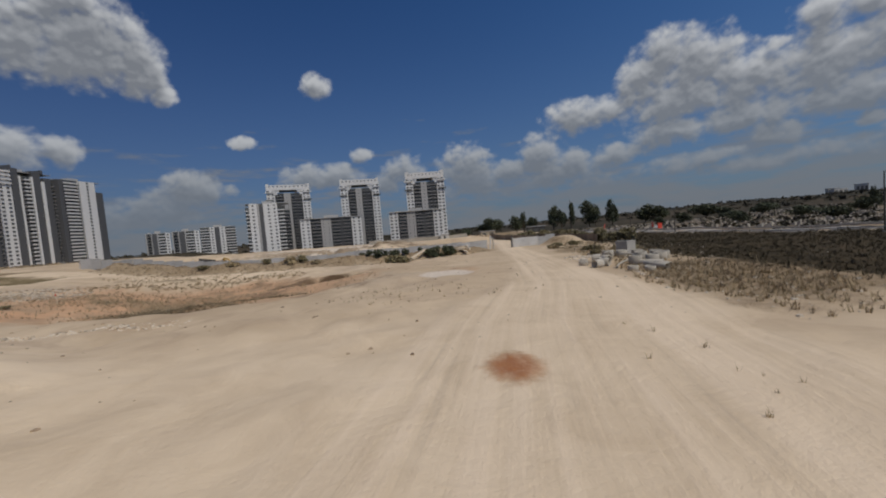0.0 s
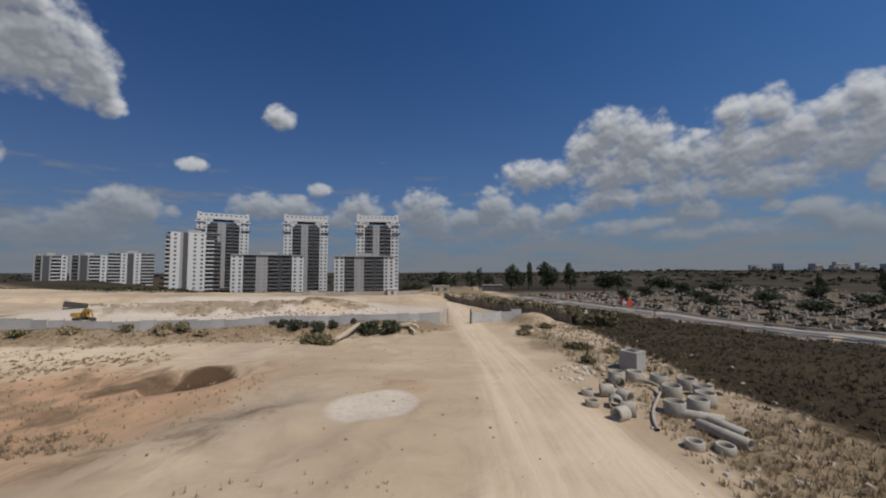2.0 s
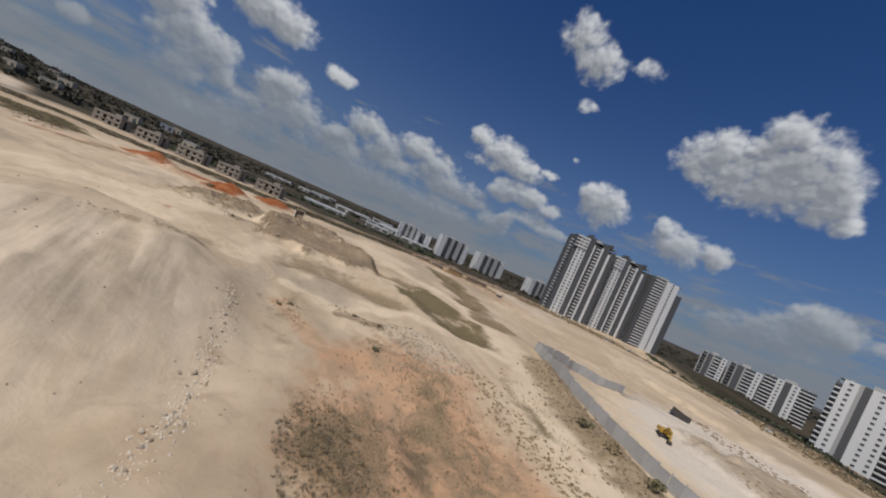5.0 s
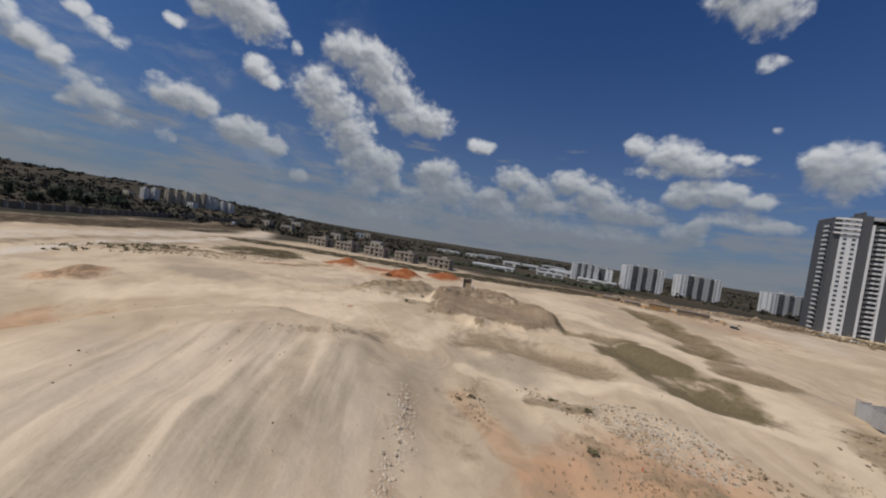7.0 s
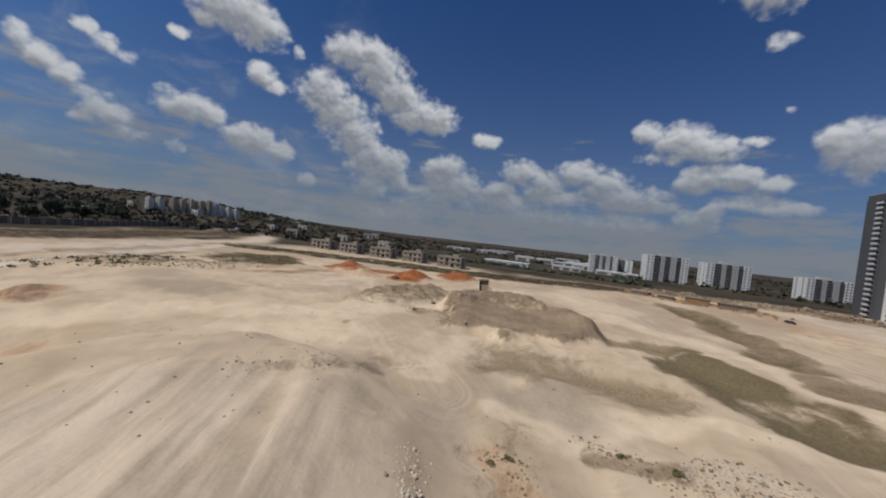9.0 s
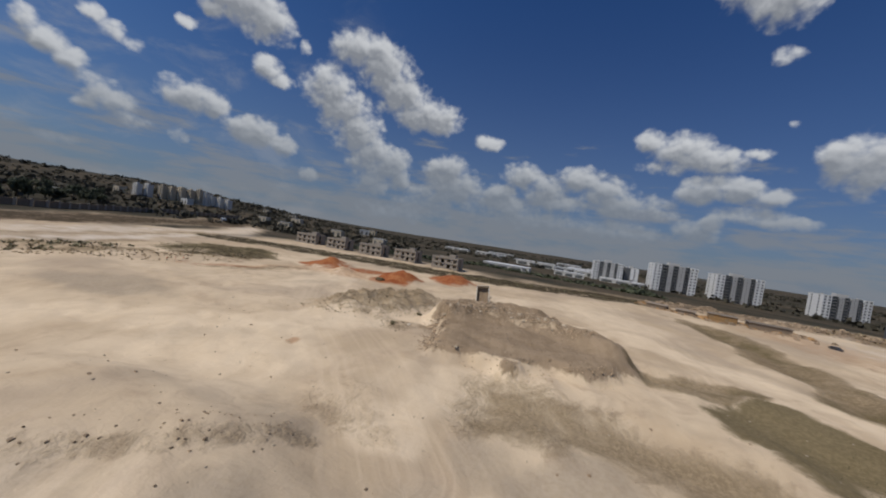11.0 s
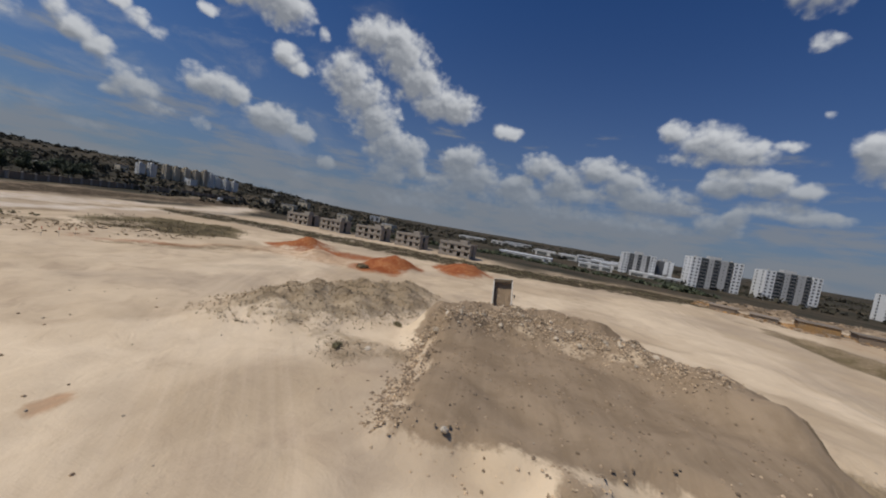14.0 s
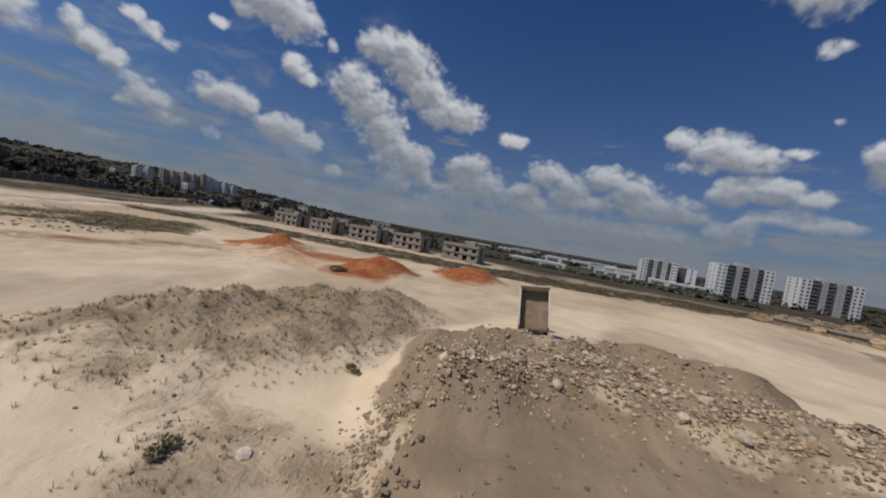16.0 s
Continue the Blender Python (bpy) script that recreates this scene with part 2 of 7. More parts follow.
# ---- materials ----
def paint(name, colour, rough=0.8, vary=0.18, scale=1.0, bump=0.2, metal=0.0, grime=0.15, island=0.0, random_each=0.0):
    """A worn surface: grain and blotches at two scales, over a base colour."""
    m = bpy.data.materials.new(name)
    m.use_nodes = True
    n = Net(m.node_tree)
    shader = m.node_tree.nodes["Principled BSDF"]
    spot = n.node("ShaderNodeTexCoord").outputs["Object"]
    fine, broad = n.noise(spot, 9.0 * scale, 5.0), n.noise(spot, 0.7 * scale, 4.0, 0.6, 0.4)
    dark = tuple(c * (1 - vary) for c in colour)
    light = tuple(min(1, c * (1 + vary * 0.7)) for c in colour)
    tone = n.mix(n.ramp(fine, 0.3, 0.7), dark, light)
    tone = n.mix(n.math("MULTIPLY", n.ramp(broad, 0.45, 0.75), grime), tone, (0.22, 0.18, 0.13))
    if island or random_each:
        pick = n.node("ShaderNodeNewGeometry").outputs["Random Per Island"] if island else n.node("ShaderNodeObjectInfo").outputs["Random"]
        spread = island or random_each
        tone = n.vec("MULTIPLY", tone, n.join(*[n.math("ADD", 1 - spread / 2, n.math("MULTIPLY", pick, spread))] * 3))
    n.link(tone, shader.inputs["Base Color"])
    n.link(n.math("ADD", rough - 0.08, n.math("MULTIPLY", fine, 0.16)), shader.inputs["Roughness"])
    shader.inputs["Metallic"].default_value = metal
    if bump:
        b = n.node("ShaderNodeBump")
        b.inputs["Strength"].default_value, b.inputs["Distance"].default_value = bump, 0.05 / scale
        n.link(n.math("ADD", fine, n.math("MULTIPLY", broad, 0.6)), b.inputs["Height"])
        n.link(b.outputs[0], shader.inputs["Normal"])
    return m


WHITE = paint("white_stucco", (0.66, 0.66, 0.65), 0.85, 0.05, 0.5, 0.05, grime=0.08)
GREYWALL = paint("grey_stone_cladding", (0.37, 0.365, 0.355), 0.75, 0.1, 0.6, 0.1, grime=0.1)
DARKWALL = paint("dark_grey_cladding", (0.085, 0.087, 0.092), 0.6, 0.12, 0.6, 0.05, grime=0.05)
# near-black: the shade inside balconies and bays is put into this colour
RECESS_SHADE = paint("recess_shade_wall", (0.09, 0.095, 0.09), 0.7, 0.15, 0.5, 0.05)
SLAB = paint("balcony_slab", (0.40, 0.395, 0.385), 0.85, 0.1, 0.5, 0.05)
GLASS = paint("window_glass", (0.035, 0.045, 0.055), 0.12, 0.2, 0.3, 0.0, random_each=0.7)
CONCRETE = paint("raw_concrete", (0.40, 0.385, 0.36), 0.9, 0.15, 0.8, 0.4, grime=0.3)
RUINWALL = paint("stained_bare_concrete", (0.31, 0.268, 0.222), 0.95, 0.25, 0.8, 0.4, grime=0.5)
OLDCON = paint("weathered_concrete", (0.47, 0.43, 0.36), 0.9, 0.2, 2.0, 0.5, grime=0.4, random_each=0.3)
HOARD = paint("galvanised_sheet", (0.46, 0.455, 0.445), 0.55, 0.12, 1.0, 0.05, metal=0.2, grime=0.25, random_each=0.25)
RUSTFENCE = paint("brown_planks", (0.23, 0.185, 0.14), 0.85, 0.2, 1.0, 0.2, random_each=0.5)
STONE = paint("limestone_rubble", (0.60, 0.52, 0.41), 0.95, 0.2, 3.0, 0.5, random_each=0.6, grime=0.3)
RUBBLE = paint("mixed_rubble", (0.46, 0.345, 0.225), 0.95, 0.2, 3.0, 0.4, island=1.0, grime=0.2)
WOODS = paint("far_woods", (0.056, 0.05, 0.033), 0.95, 0.15, 0.2, 0.0, island=0.35, grime=0.0)
DUSTSTONE = paint("dusty_limestone", (0.50, 0.41, 0.30), 0.95, 0.2, 3.0, 0.5, random_each=0.7, grime=0.4)
CLOD = paint("earth_clods", (0.29, 0.212, 0.138), 0.97, 0.3, 3.0, 0.6, island=0.8, grime=0.3)
TIMBER = paint("bleached_timber", (0.68, 0.57, 0.42), 0.8, 0.2, 2.0, 0.3)
YELLOW = paint("yellow_machine_paint", (0.48, 0.29, 0.04), 0.45, 0.15, 1.5, 0.05, grime=0.35)
STEEL = paint("dusty_dark_steel", (0.07, 0.065, 0.06), 0.6, 0.25, 2.0, 0.1, metal=0.4, grime=0.4)
RUBBER = paint("tyre_rubber", (0.03, 0.029, 0.028), 0.85, 0.2, 3.0, 0.2, grime=0.5)
BEDMETAL = paint("worn_tipper_steel", (0.27, 0.17, 0.105), 0.65, 0.3, 1.0, 0.15, metal=0.3, grime=0.6)
TRUCKPAINT = paint("dusty_cream_paint", (0.55, 0.50, 0.42), 0.5, 0.12, 1.0, 0.05, grime=0.35)
RED = paint("red_plastic", (0.62, 0.06, 0.03), 0.5, 0.1, 1.0, 0.05)
SIGNWHITE = paint("white_sheet", (0.75, 0.75, 0.74), 0.5, 0.05, 1.0, 0.0)
BARK = paint("bark", (0.11, 0.085, 0.06), 0.95, 0.3, 3.0, 0.6)
LEAF = paint("dark_foliage", (0.062, 0.072, 0.036), 0.75, 0.25, 2.0, 0.0, island=0.9, grime=0.0)
OLIVE = paint("dusty_foliage", (0.20, 0.172, 0.09), 0.8, 0.25, 2.0, 0.0, island=0.9, grime=0.1)
FIELDWEED = paint("field_weeds", (0.07, 0.055, 0.028), 0.85, 0.25, 2.0, 0.0, island=0.7, grime=0.0)
DRYBRUSH = paint("brown_dry_brush", (0.37, 0.285, 0.175), 0.9, 0.25, 2.0, 0.0, island=0.7, grime=0.0)
MATTED = paint("matted_brush", (0.20, 0.155, 0.095), 0.9, 0.25, 2.0, 0.0, island=0.8, grime=0.0)
STRAW = paint("dry_grass", (0.33, 0.26, 0.15), 0.9, 0.25, 2.0, 0.0, island=0.8, grime=0.2)
GRAVE = paint("grave_stone", (0.36, 0.32, 0.265), 0.8, 0.1, 1.0, 0.1, island=0.9)
GRAVEPALE = paint("pale_grave_stone", (0.40, 0.36, 0.30), 0.85, 0.15, 1.0, 0.1, random_each=0.9)
FARWHITE = paint("far_render", (0.55, 0.53, 0.49), 0.85, 0.1, 0.3, 0.0, island=0.3)
BEIGE = paint("beige_render", (0.44, 0.37, 0.27), 0.85, 0.1, 0.3, 0.0, random_each=0.4)
ASPHALT = paint("dusty_asphalt", (0.17, 0.158, 0.14), 0.9, 0.15, 0.5, 0.1, grime=0.3)
KERB = paint("pale_kerbstone", (0.42, 0.39, 0.345), 0.9, 0.1, 1.0, 0.2)
CARPAINT = [paint("car_paint_" + k, c, 0.3, 0.04, 1.0, 0.0, grime=0.1) for k, c in
            (("white", (0.7, 0.7, 0.7)), ("silver", (0.35, 0.36, 0.37)), ("dark", (0.04, 0.042, 0.05)), ("blue", (0.06, 0.12, 0.25)))]
ORANGEWALL = paint("ochre_wall", (0.30, 0.18, 0.075), 0.9, 0.35, 0.5, 0.3, grime=0.8)
BROWNWALL = paint("brown_wall", (0.20, 0.15, 0.105), 0.85, 0.2, 0.6, 0.2, grime=0.3)


def ground_material():
    m = bpy.data.materials.new("site_ground")
    m.use_nodes = True
    n = Net(m.node_tree)
    shader = m.node_tree.nodes["Principled BSDF"]
    spot = n.node("ShaderNodeTexCoord").outputs["Object"]

    def mask(attribute):
        a = n.node("ShaderNodeAttribute", attribute_name=attribute)
        return n.split(a.outputs["Vector"])

    big, mid = n.noise(spot, 0.03, 5.0, 0.6, 0.8), n.noise(spot, 0.22, 6.0, 0.62, 0.6)
    fine, grit = n.noise(spot, 1.6, 6.0, 0.65), n.noise(spot, 11.0, 4.0, 0.7)
    edge = n.math("ADD", n.math("MULTIPLY", n.math("SUBTRACT", mid, 0.5), 1.5), n.math("MULTIPLY", n.math("SUBTRACT", fine, 0.5), 0.7))

    def worn(value, soft=0.36):
        return n.math("MULTIPLY", n.ramp(n.math("ADD", value, edge), 0.5 - soft, 0.5 + soft), n.ramp(value, 0.02, 0.25))

    flow = n.node("ShaderNodeAttribute", attribute_name="flow").outputs["Vector"]
    along, across, strong = n.split(flow)
    streak = n.noise(n.join(n.math("MULTIPLY", along, 0.03), n.math("MULTIPLY", across, 0.9), 0.0), 1.0, 5.0, 0.6)
    wide = n.noise(n.join(n.math("MULTIPLY", along, 0.015), n.math("MULTIPLY", across, 0.25), 7.0), 1.0, 3.0, 0.6)
    tone = n.mix(n.ramp(big, 0.35, 0.65), (0.48, 0.366, 0.243), (0.635, 0.502, 0.347))
    tone = n.mix(n.math("MULTIPLY", n.ramp(mid, 0.46, 0.72), 0.72), tone, (0.44, 0.33, 0.227))
    tone = n.mix(n.math("MULTIPLY", n.ramp(fine, 0.62, 0.8), 0.3), tone, (0.36, 0.28, 0.195))
    tone = n.mix(n.math("MULTIPLY", n.ramp(grit, 0.66, 0.8), 0.25), tone, (0.30, 0.235, 0.165))
    vast = n.noise(spot, 0.017, 4.0, 0.55, 1.2)
    tone = n.mix(n.math("MULTIPLY", n.ramp(vast, 0.5, 0.66), 0.6), tone, (0.40, 0.312, 0.225))
    grass, red, damp = mask("cover")
    pale, grey_brown, _ = mask("cover_d")
    soft_edge = n.math("MULTIPLY", n.math("SUBTRACT", n.noise(spot, 0.09, 5.0, 0.6, 0.5), 0.5), 1.3)
    tone = n.mix(n.math("MULTIPLY", n.ramp(n.math("ADD", pale, n.math("MULTIPLY", n.math("ADD", soft_edge, n.math("MULTIPLY", edge, 0.3)), pale)), 0.1, 1.0), 0.8), tone, n.mix(n.ramp(mid, 0.3, 0.75), (0.76, 0.613, 0.435), (0.645, 0.507, 0.345)))
    tone = n.mix(n.math("MULTIPLY", n.math("MULTIPLY", n.ramp(n.math("ADD", grey_brown, soft_edge), 0.2, 0.95), n.ramp(grey_brown, 0.02, 0.3)), 0.75), tone, n.mix(n.ramp(fine, 0.35, 0.7), (0.40, 0.325, 0.24), (0.335, 0.265, 0.185)))
    ruts = n.math("MULTIPLY", strong, n.ramp(n.math("ADD", n.math("MULTIPLY", streak, 0.6), n.math("MULTIPLY", wide, 0.4)), 0.42, 0.62))
    tone = n.mix(n.math("MULTIPLY", ruts, 0.7), tone, (0.78, 0.63, 0.46))
    dull = n.math("MULTIPLY", strong, n.ramp(n.math("ADD", n.math("MULTIPLY", streak, 0.6), n.math("MULTIPLY", wide, 0.4)), 0.45, 0.3))
    tone = n.mix(n.math("MULTIPLY", dull, 0.75), tone, (0.44, 0.352, 0.262))
    chalk, scrub, far = mask("cover_b")
    orange, rubble, field = mask("cover_c")
    tone = n.mix(n.math("MULTIPLY", worn(red), 0.88), tone, n.mix(n.ramp(mid, 0.35, 0.7), (0.56, 0.33, 0.187), (0.40, 0.275, 0.17)))
    tone = n.mix(n.math("MULTIPLY", worn(damp), 0.85), tone, n.mix(n.ramp(fine, 0.35, 0.7), (0.105, 0.068, 0.04), (0.215, 0.152, 0.096)))
    tone = n.mix(n.math("MULTIPLY", worn(rubble, 0.2), 0.9), tone, n.mix(n.ramp(n.math("ADD", n.math("MULTIPLY", mid, 0.7), n.math("MULTIPLY", streak, 0.3)), 0.36, 0.64), (0.21, 0.15, 0.094), (0.31, 0.229, 0.15)))
    tone = n.mix(n.math("MULTIPLY", worn(chalk, 0.3), 0.85), tone, n.mix(n.ramp(fine, 0.35, 0.7), (0.70, 0.61, 0.50), (0.60, 0.515, 0.42)))
    tone = n.mix(n.math("MULTIPLY", worn(orange, 0.34), 0.95), tone, n.mix(n.ramp(mid, 0.35, 0.62), (0.235, 0.052, 0.011), n.mix(n.ramp(fine, 0.4, 0.7), (0.32, 0.09, 0.024), (0.43, 0.205, 0.09))))
    tone = n.mix(n.math("MULTIPLY", worn(scrub), 0.8), tone, n.mix(n.ramp(fine, 0.4, 0.65), (0.205, 0.15, 0.085), (0.33, 0.248, 0.15)))
    tone = n.mix(n.math("MULTIPLY", worn(grass), 0.92), tone, n.mix(n.ramp(fine, 0.35, 0.7), (0.115, 0.09, 0.042), (0.19, 0.145, 0.075)))
    tone = n.mix(n.math("MULTIPLY", n.ramp(n.math("ADD", damp, edge), 0.8, 1.3), 0.95), tone, (0.105, 0.066, 0.038))
    tone = n.mix(n.math("MULTIPLY", worn(field, 0.2), 0.97), tone, n.mix(n.ramp(mid, 0.4, 0.65), (0.036, 0.028, 0.015), (0.062, 0.045, 0.024)))
    country = n.mix(n.ramp(n.noise(spot, 0.006, 6.0, 0.65, 1.0), 0.42, 0.6), (0.042, 0.036, 0.024), (0.09, 0.069, 0.045))
    country = n.mix(n.ramp(mid, 0.5, 0.66), country, (0.035, 0.038, 0.024))
    tone = n.mix(far, tone, country)
    n.link(tone, shader.inputs["Base Color"])
    shader.inputs["Roughness"].default_value = 0.96
    shader.inputs["Specular IOR Level"].default_value = 0.12
    b = n.node("ShaderNodeBump")
    b.inputs["Strength"].default_value, b.inputs["Distance"].default_value = 0.6, 0.35
    relief = n.math("ADD", n.math("MULTIPLY", mid, 1.0), n.math("ADD", n.math("MULTIPLY", fine, 0.32), n.math("MULTIPLY", grit, 0.04)))
    relief = n.math("ADD", relief, n.math("MULTIPLY", n.math("MULTIPLY", strong, streak), 0.5))
    relief = n.math("ADD", relief, n.math("MULTIPLY", n.math("MULTIPLY", worn(scrub), fine), 1.3))
    n.link(relief, b.inputs["Height"])
    n.link(b.outputs[0], shader.inputs["Normal"])
    return m


GROUND = ground_material()

# ---- ground ----
def smooth(t):
    t = np.clip(t, 0.0, 1.0)
    return t * t * (3 - 2 * t)


_table = np.random.RandomState(7).rand(512, 512)


def value_noise(x, y):
    xi, yi = np.floor(x).astype(int), np.floor(y).astype(int)
    fx, fy = smooth(x - xi), smooth(y - yi)
    a, b = _table[xi % 512, yi % 512], _table[(xi + 1) % 512, yi % 512]
    c, d = _table[xi % 512, (yi + 1) % 512], _table[(xi + 1) % 512, (yi + 1) % 512]
    return (a * (1 - fx) + b * fx) * (1 - fy) + (c * (1 - fx) + d * fx) * fy


def fbm(x, y, size, octaves=4):
    total, amp, norm = 0.0, 1.0, 0.0
    for k in range(octaves):
        total = total + amp * (value_noise(x / size + 17.3 * k, y / size + 5.1 * k) - 0.5)
        norm, amp, size = norm + amp, amp * 0.5, size * 0.47
    return total / norm * 2


def blob(x, y, cx, cy, rx, ry, turn=0.0, hard=1.0):
    """1 at the middle of an ellipse, 0 at its rim and beyond."""
    a = radians(turn)
    u, v = (x - cx) * math.cos(a) + (y - cy) * math.sin(a), -(x - cx) * math.sin(a) + (y - cy) * math.cos(a)
    return smooth((1 - np.sqrt((u / rx) ** 2 + (v / ry) ** 2)) * hard)


def cone(x, y, cx, cy, rx, ry, turn=0.0):
    """Height of a tipped heap: 1 at the top, straight sides."""
    a = radians(turn)
    u, v = (x - cx) * math.cos(a) + (y - cy) * math.sin(a), -(x - cx) * math.sin(a) + (y - cy) * math.cos(a)
    return np.clip(1 - np.sqrt((u / rx) ** 2 + (v / ry) ** 2), 0, 1)


def line_of(x, y, pts):
    """Distance from a polyline, and the way along it."""
    best, along, run = None, None, 0.0
    for (ax, ay), (bx, by) in zip(pts, pts[1:]):
        dx, dy = bx - ax, by - ay
        size = math.hypot(dx, dy)
        t = np.clip(((x - ax) * dx + (y - ay) * dy) / size**2, 0, 1)
        d = np.hypot(x - ax - t * dx, y - ay - t * dy)
        side = np.sign((x - ax) * dy - (y - ay) * dx)
        if best is None:
            best, along, sgn = d, t * size, side
        else:
            closer = d < best
            best, along, sgn = np.where(closer, d, best), np.where(closer, run + t * size, along), np.where(closer, side, sgn)
        run += size
    return best, along, sgn


HAUL_ROAD = [(-6, -60), (4, 0), (10, 30), (16, 50), (18, 65), (19.5, 80), (22, 115), (24, 140), (30, 200)]
WEST_TRACK = [(-92, 30), (-112, 14), (-135, -10), (-160, -26), (-190, -38), (-225, -75), (-260, -120), (-330, -190)]
NORTH_TRACK = [(-10, 100), (-60, 100), (-90, 85), (-140, 78), (-200, 70), (-300, 60)]
FENCE = [(-115, 116), (-79, 120), (-40, 124.5), (-9, 128.5), (15, 131)]
FENCE_BACK = [(-115, 116), (-122, 136), (-122.6, 160)]
KERB_LINE = [(60, 230), (77, 171), (86, 125), (98, 82), (112, 20), (120, -60)]


TOWER_BELT = [(-312, 190), (-290, 235), (-262, 285), (-225, 322), (-150, 365), (-90, 345), (-40, 320), (12, 310)]
GRASS_A = [(-131, 75), (-119, 82), (-106, 88)]
GRASS_P = [(-140, 61), (-144, 74)]
GRASS_B = [(-236, 101), (-198, 105), (-165, 103), (-150, 102)]
GRASS_D = [(-111, 36), (-111.5, 50), (-108.5, 64)]
HOLLOW_EDGE = [(-74, 52), (-58, 50), (-45, 49.5), (-32, 50), (-22, 56), (-15, 62)]
STRIP = [(-236, -150), (-254, -95), (-258, -40), (-263, 0), (-282, 40), (-292, 75)]
DUMP_RIM = [(-145, 18.5), (-150, 23.5), (-152.5, 31), (-152, 38), (-149, 46), (-143, 53)]


def dump_shape(x, y):
    ragged = 3.6 * fbm(x, y, 6, 3) + 1.4 * fbm(x, y, 2.2, 2)
    south = 18.6 - 0.42 * np.maximum(0.0, -x - 132.0) + 0.35 * np.maximum(0.0, x + 126.0) - y
    east = x + 119.0 + 0.012 * np.maximum(y - 24, 0.0) ** 2
    west = smooth((1 - np.hypot((x + 134) / 27, (y - 34) / 29)) * 3.0)
    return smooth((ragged - south) / 3.6) * smooth((ragged - east) / 2.6) * west


def slope_of_tip(x, y):
    return smooth((1 - np.hypot((x + 52) / 34, (y - 14) / 30)) * 2.0)


def yard_cut(x, y):
    return smooth((1 - np.hypot((x + 62) / 50, (y - 178 - 0.25 * (x + 62)) / 22)) * 2.5)


def ground_height(x, y):
    x, y = np.asarray(x, float), np.asarray(y, float)
    north_yard = smooth((y - 110) / 40) * smooth((x + 210) / 70)
    z = 1.5 + 5.6 * smooth((-x - 55) / 75) * (1 - 0.85 * north_yard) - 4.5 * smooth((-x - 310) / 200)
    # the far country: falling to the sea in the west, a long hill in the south, rising fields in the east
    far = np.hypot(x + 60, y - 50)
    head = np.degrees(np.arctan2(-(x + 60), y - 50))
    z = z + 62 * smooth((far - 350) / 1300) * smooth((head - 112) / 38) * (1 - 0.4 * smooth((head - 165) / 20))
    z = z + 17 * smooth((far - 260) / 900) * smooth((-head - 8) / 40)
    z = z - 14 * smooth((far - 700) / 2500)
    z = z - 7.5 * smooth((y - 235) / 120) * smooth((x + 330) / 60) * smooth((45 - x) / 50)
    # the red hollow, the pit beside it and the berm before the fence
    z = z - 2.6 * blob(x, y, -50, 80, 42, 26, 8)
    z = z - 1.1 * blob(x, y, -44, 63, 34, 15, 4, 2.2)
    z = z - 1.8 * blob(x, y, -27, 85.5, 7.5, 7.0, 20, 4.5)
    z = z + 1.0 * blob(x, y, -12, 64, 16, 8, 20)
    d, _, side = line_of(x, y, [(-100, 112), (-52, 113), (-26, 119), (10, 124)])
    z = z + (2.0 + 0.8 * fbm(x, y, 6)) * smooth(1 - d / 6.5)
    # the broad pale tip beneath the flight, and the hollow south of it
    z = z + 6.2 * smooth((1 - np.hypot((x + 62) / 46, (y - 3) / 42)) * 1.7) * (1 - smooth((-x - 84) / 18))
    z = z - 3.2 * blob(x, y, -60, -48, 34, 22, 0)
    # gullies down the tip's side
    z = z + 1.0 * slope_of_tip(x, y) * (value_noise((-0.4 * x + 0.91 * y) / 3.1, (0.91 * x + 0.4 * y) / 30.0) - 0.5)
    z = z + 0.45 * smooth(1 - line_of(x, y, [(-66, -3), (-72, 3), (-79, 9), (-92, 17)])[0] / 4.5)
    z = z - 1.6 * smooth(1 - line_of(x, y, GRASS_A)[0] / 11) - 1.4 * smooth(1 - line_of(x, y, GRASS_B)[0] / 9) - 1.6 * smooth(1 - line_of(x, y, GRASS_D)[0] / 10)
    z = z - 1.2 * smooth(1 - line_of(x, y, GRASS_P)[0] / 6)
    # spoil mounds: a flat-topped dump that climbs to a rim of rubble, and a lumpy one beside it
    mound = dump_shape(x, y)
    rise = np.clip((-x - 124) / 30, 0, 1)
    z = z + mound * (2.0 + 1.1 * rise + 0.5 * fbm(x, y, 5))
    rim, _, _ = line_of(x, y, DUMP_RIM)
    z = z + (2.3 + 1.3 * fbm(x, y, 3.0)) * smooth((1 - rim / 7.5) * 1.4)
    back, _, _ = line_of(x, y, [(-149, 14.5), (-154, 21.5), (-156.5, 30), (-156, 39)])
    z = z + (1.7 + 1.1 * fbm(x, y, 3.4)) * smooth((1 - back / 5.0) * 1.3)
    lumpy = blob(x, y, -153, -3, 28, 13.5, -13, 1.9)
    z = z + lumpy * (2.0 + 1.2 * fbm(x, y, 5) + 1.2 * fbm(x, y, 2.4, 2))
    z = z + (1 + 0.5 * fbm(x, y, 7)) * (4.6 * cone(x, y, -202, -20, 10.5, 9, 0) + 3.6 * cone(x, y, -230, -5, 17, 10, 20) + 4.0 * cone(x, y, -206, -58, 12, 9, -30) + 1.6 * blob(x, y, -192, -42, 9, 6, 0))
    z = z + 2.4 * blob(x, y, -90, -73, 11, 8, 0) + 4.2 * blob(x, y, -21, 174, 26, 14, -20) + 2.6 * blob(x, y, 41, 128, 9, 7, 0, 1.4)
    z = z + 0.9 * blob(x, y, -168, 21, 16, 12, 0, 1.5)
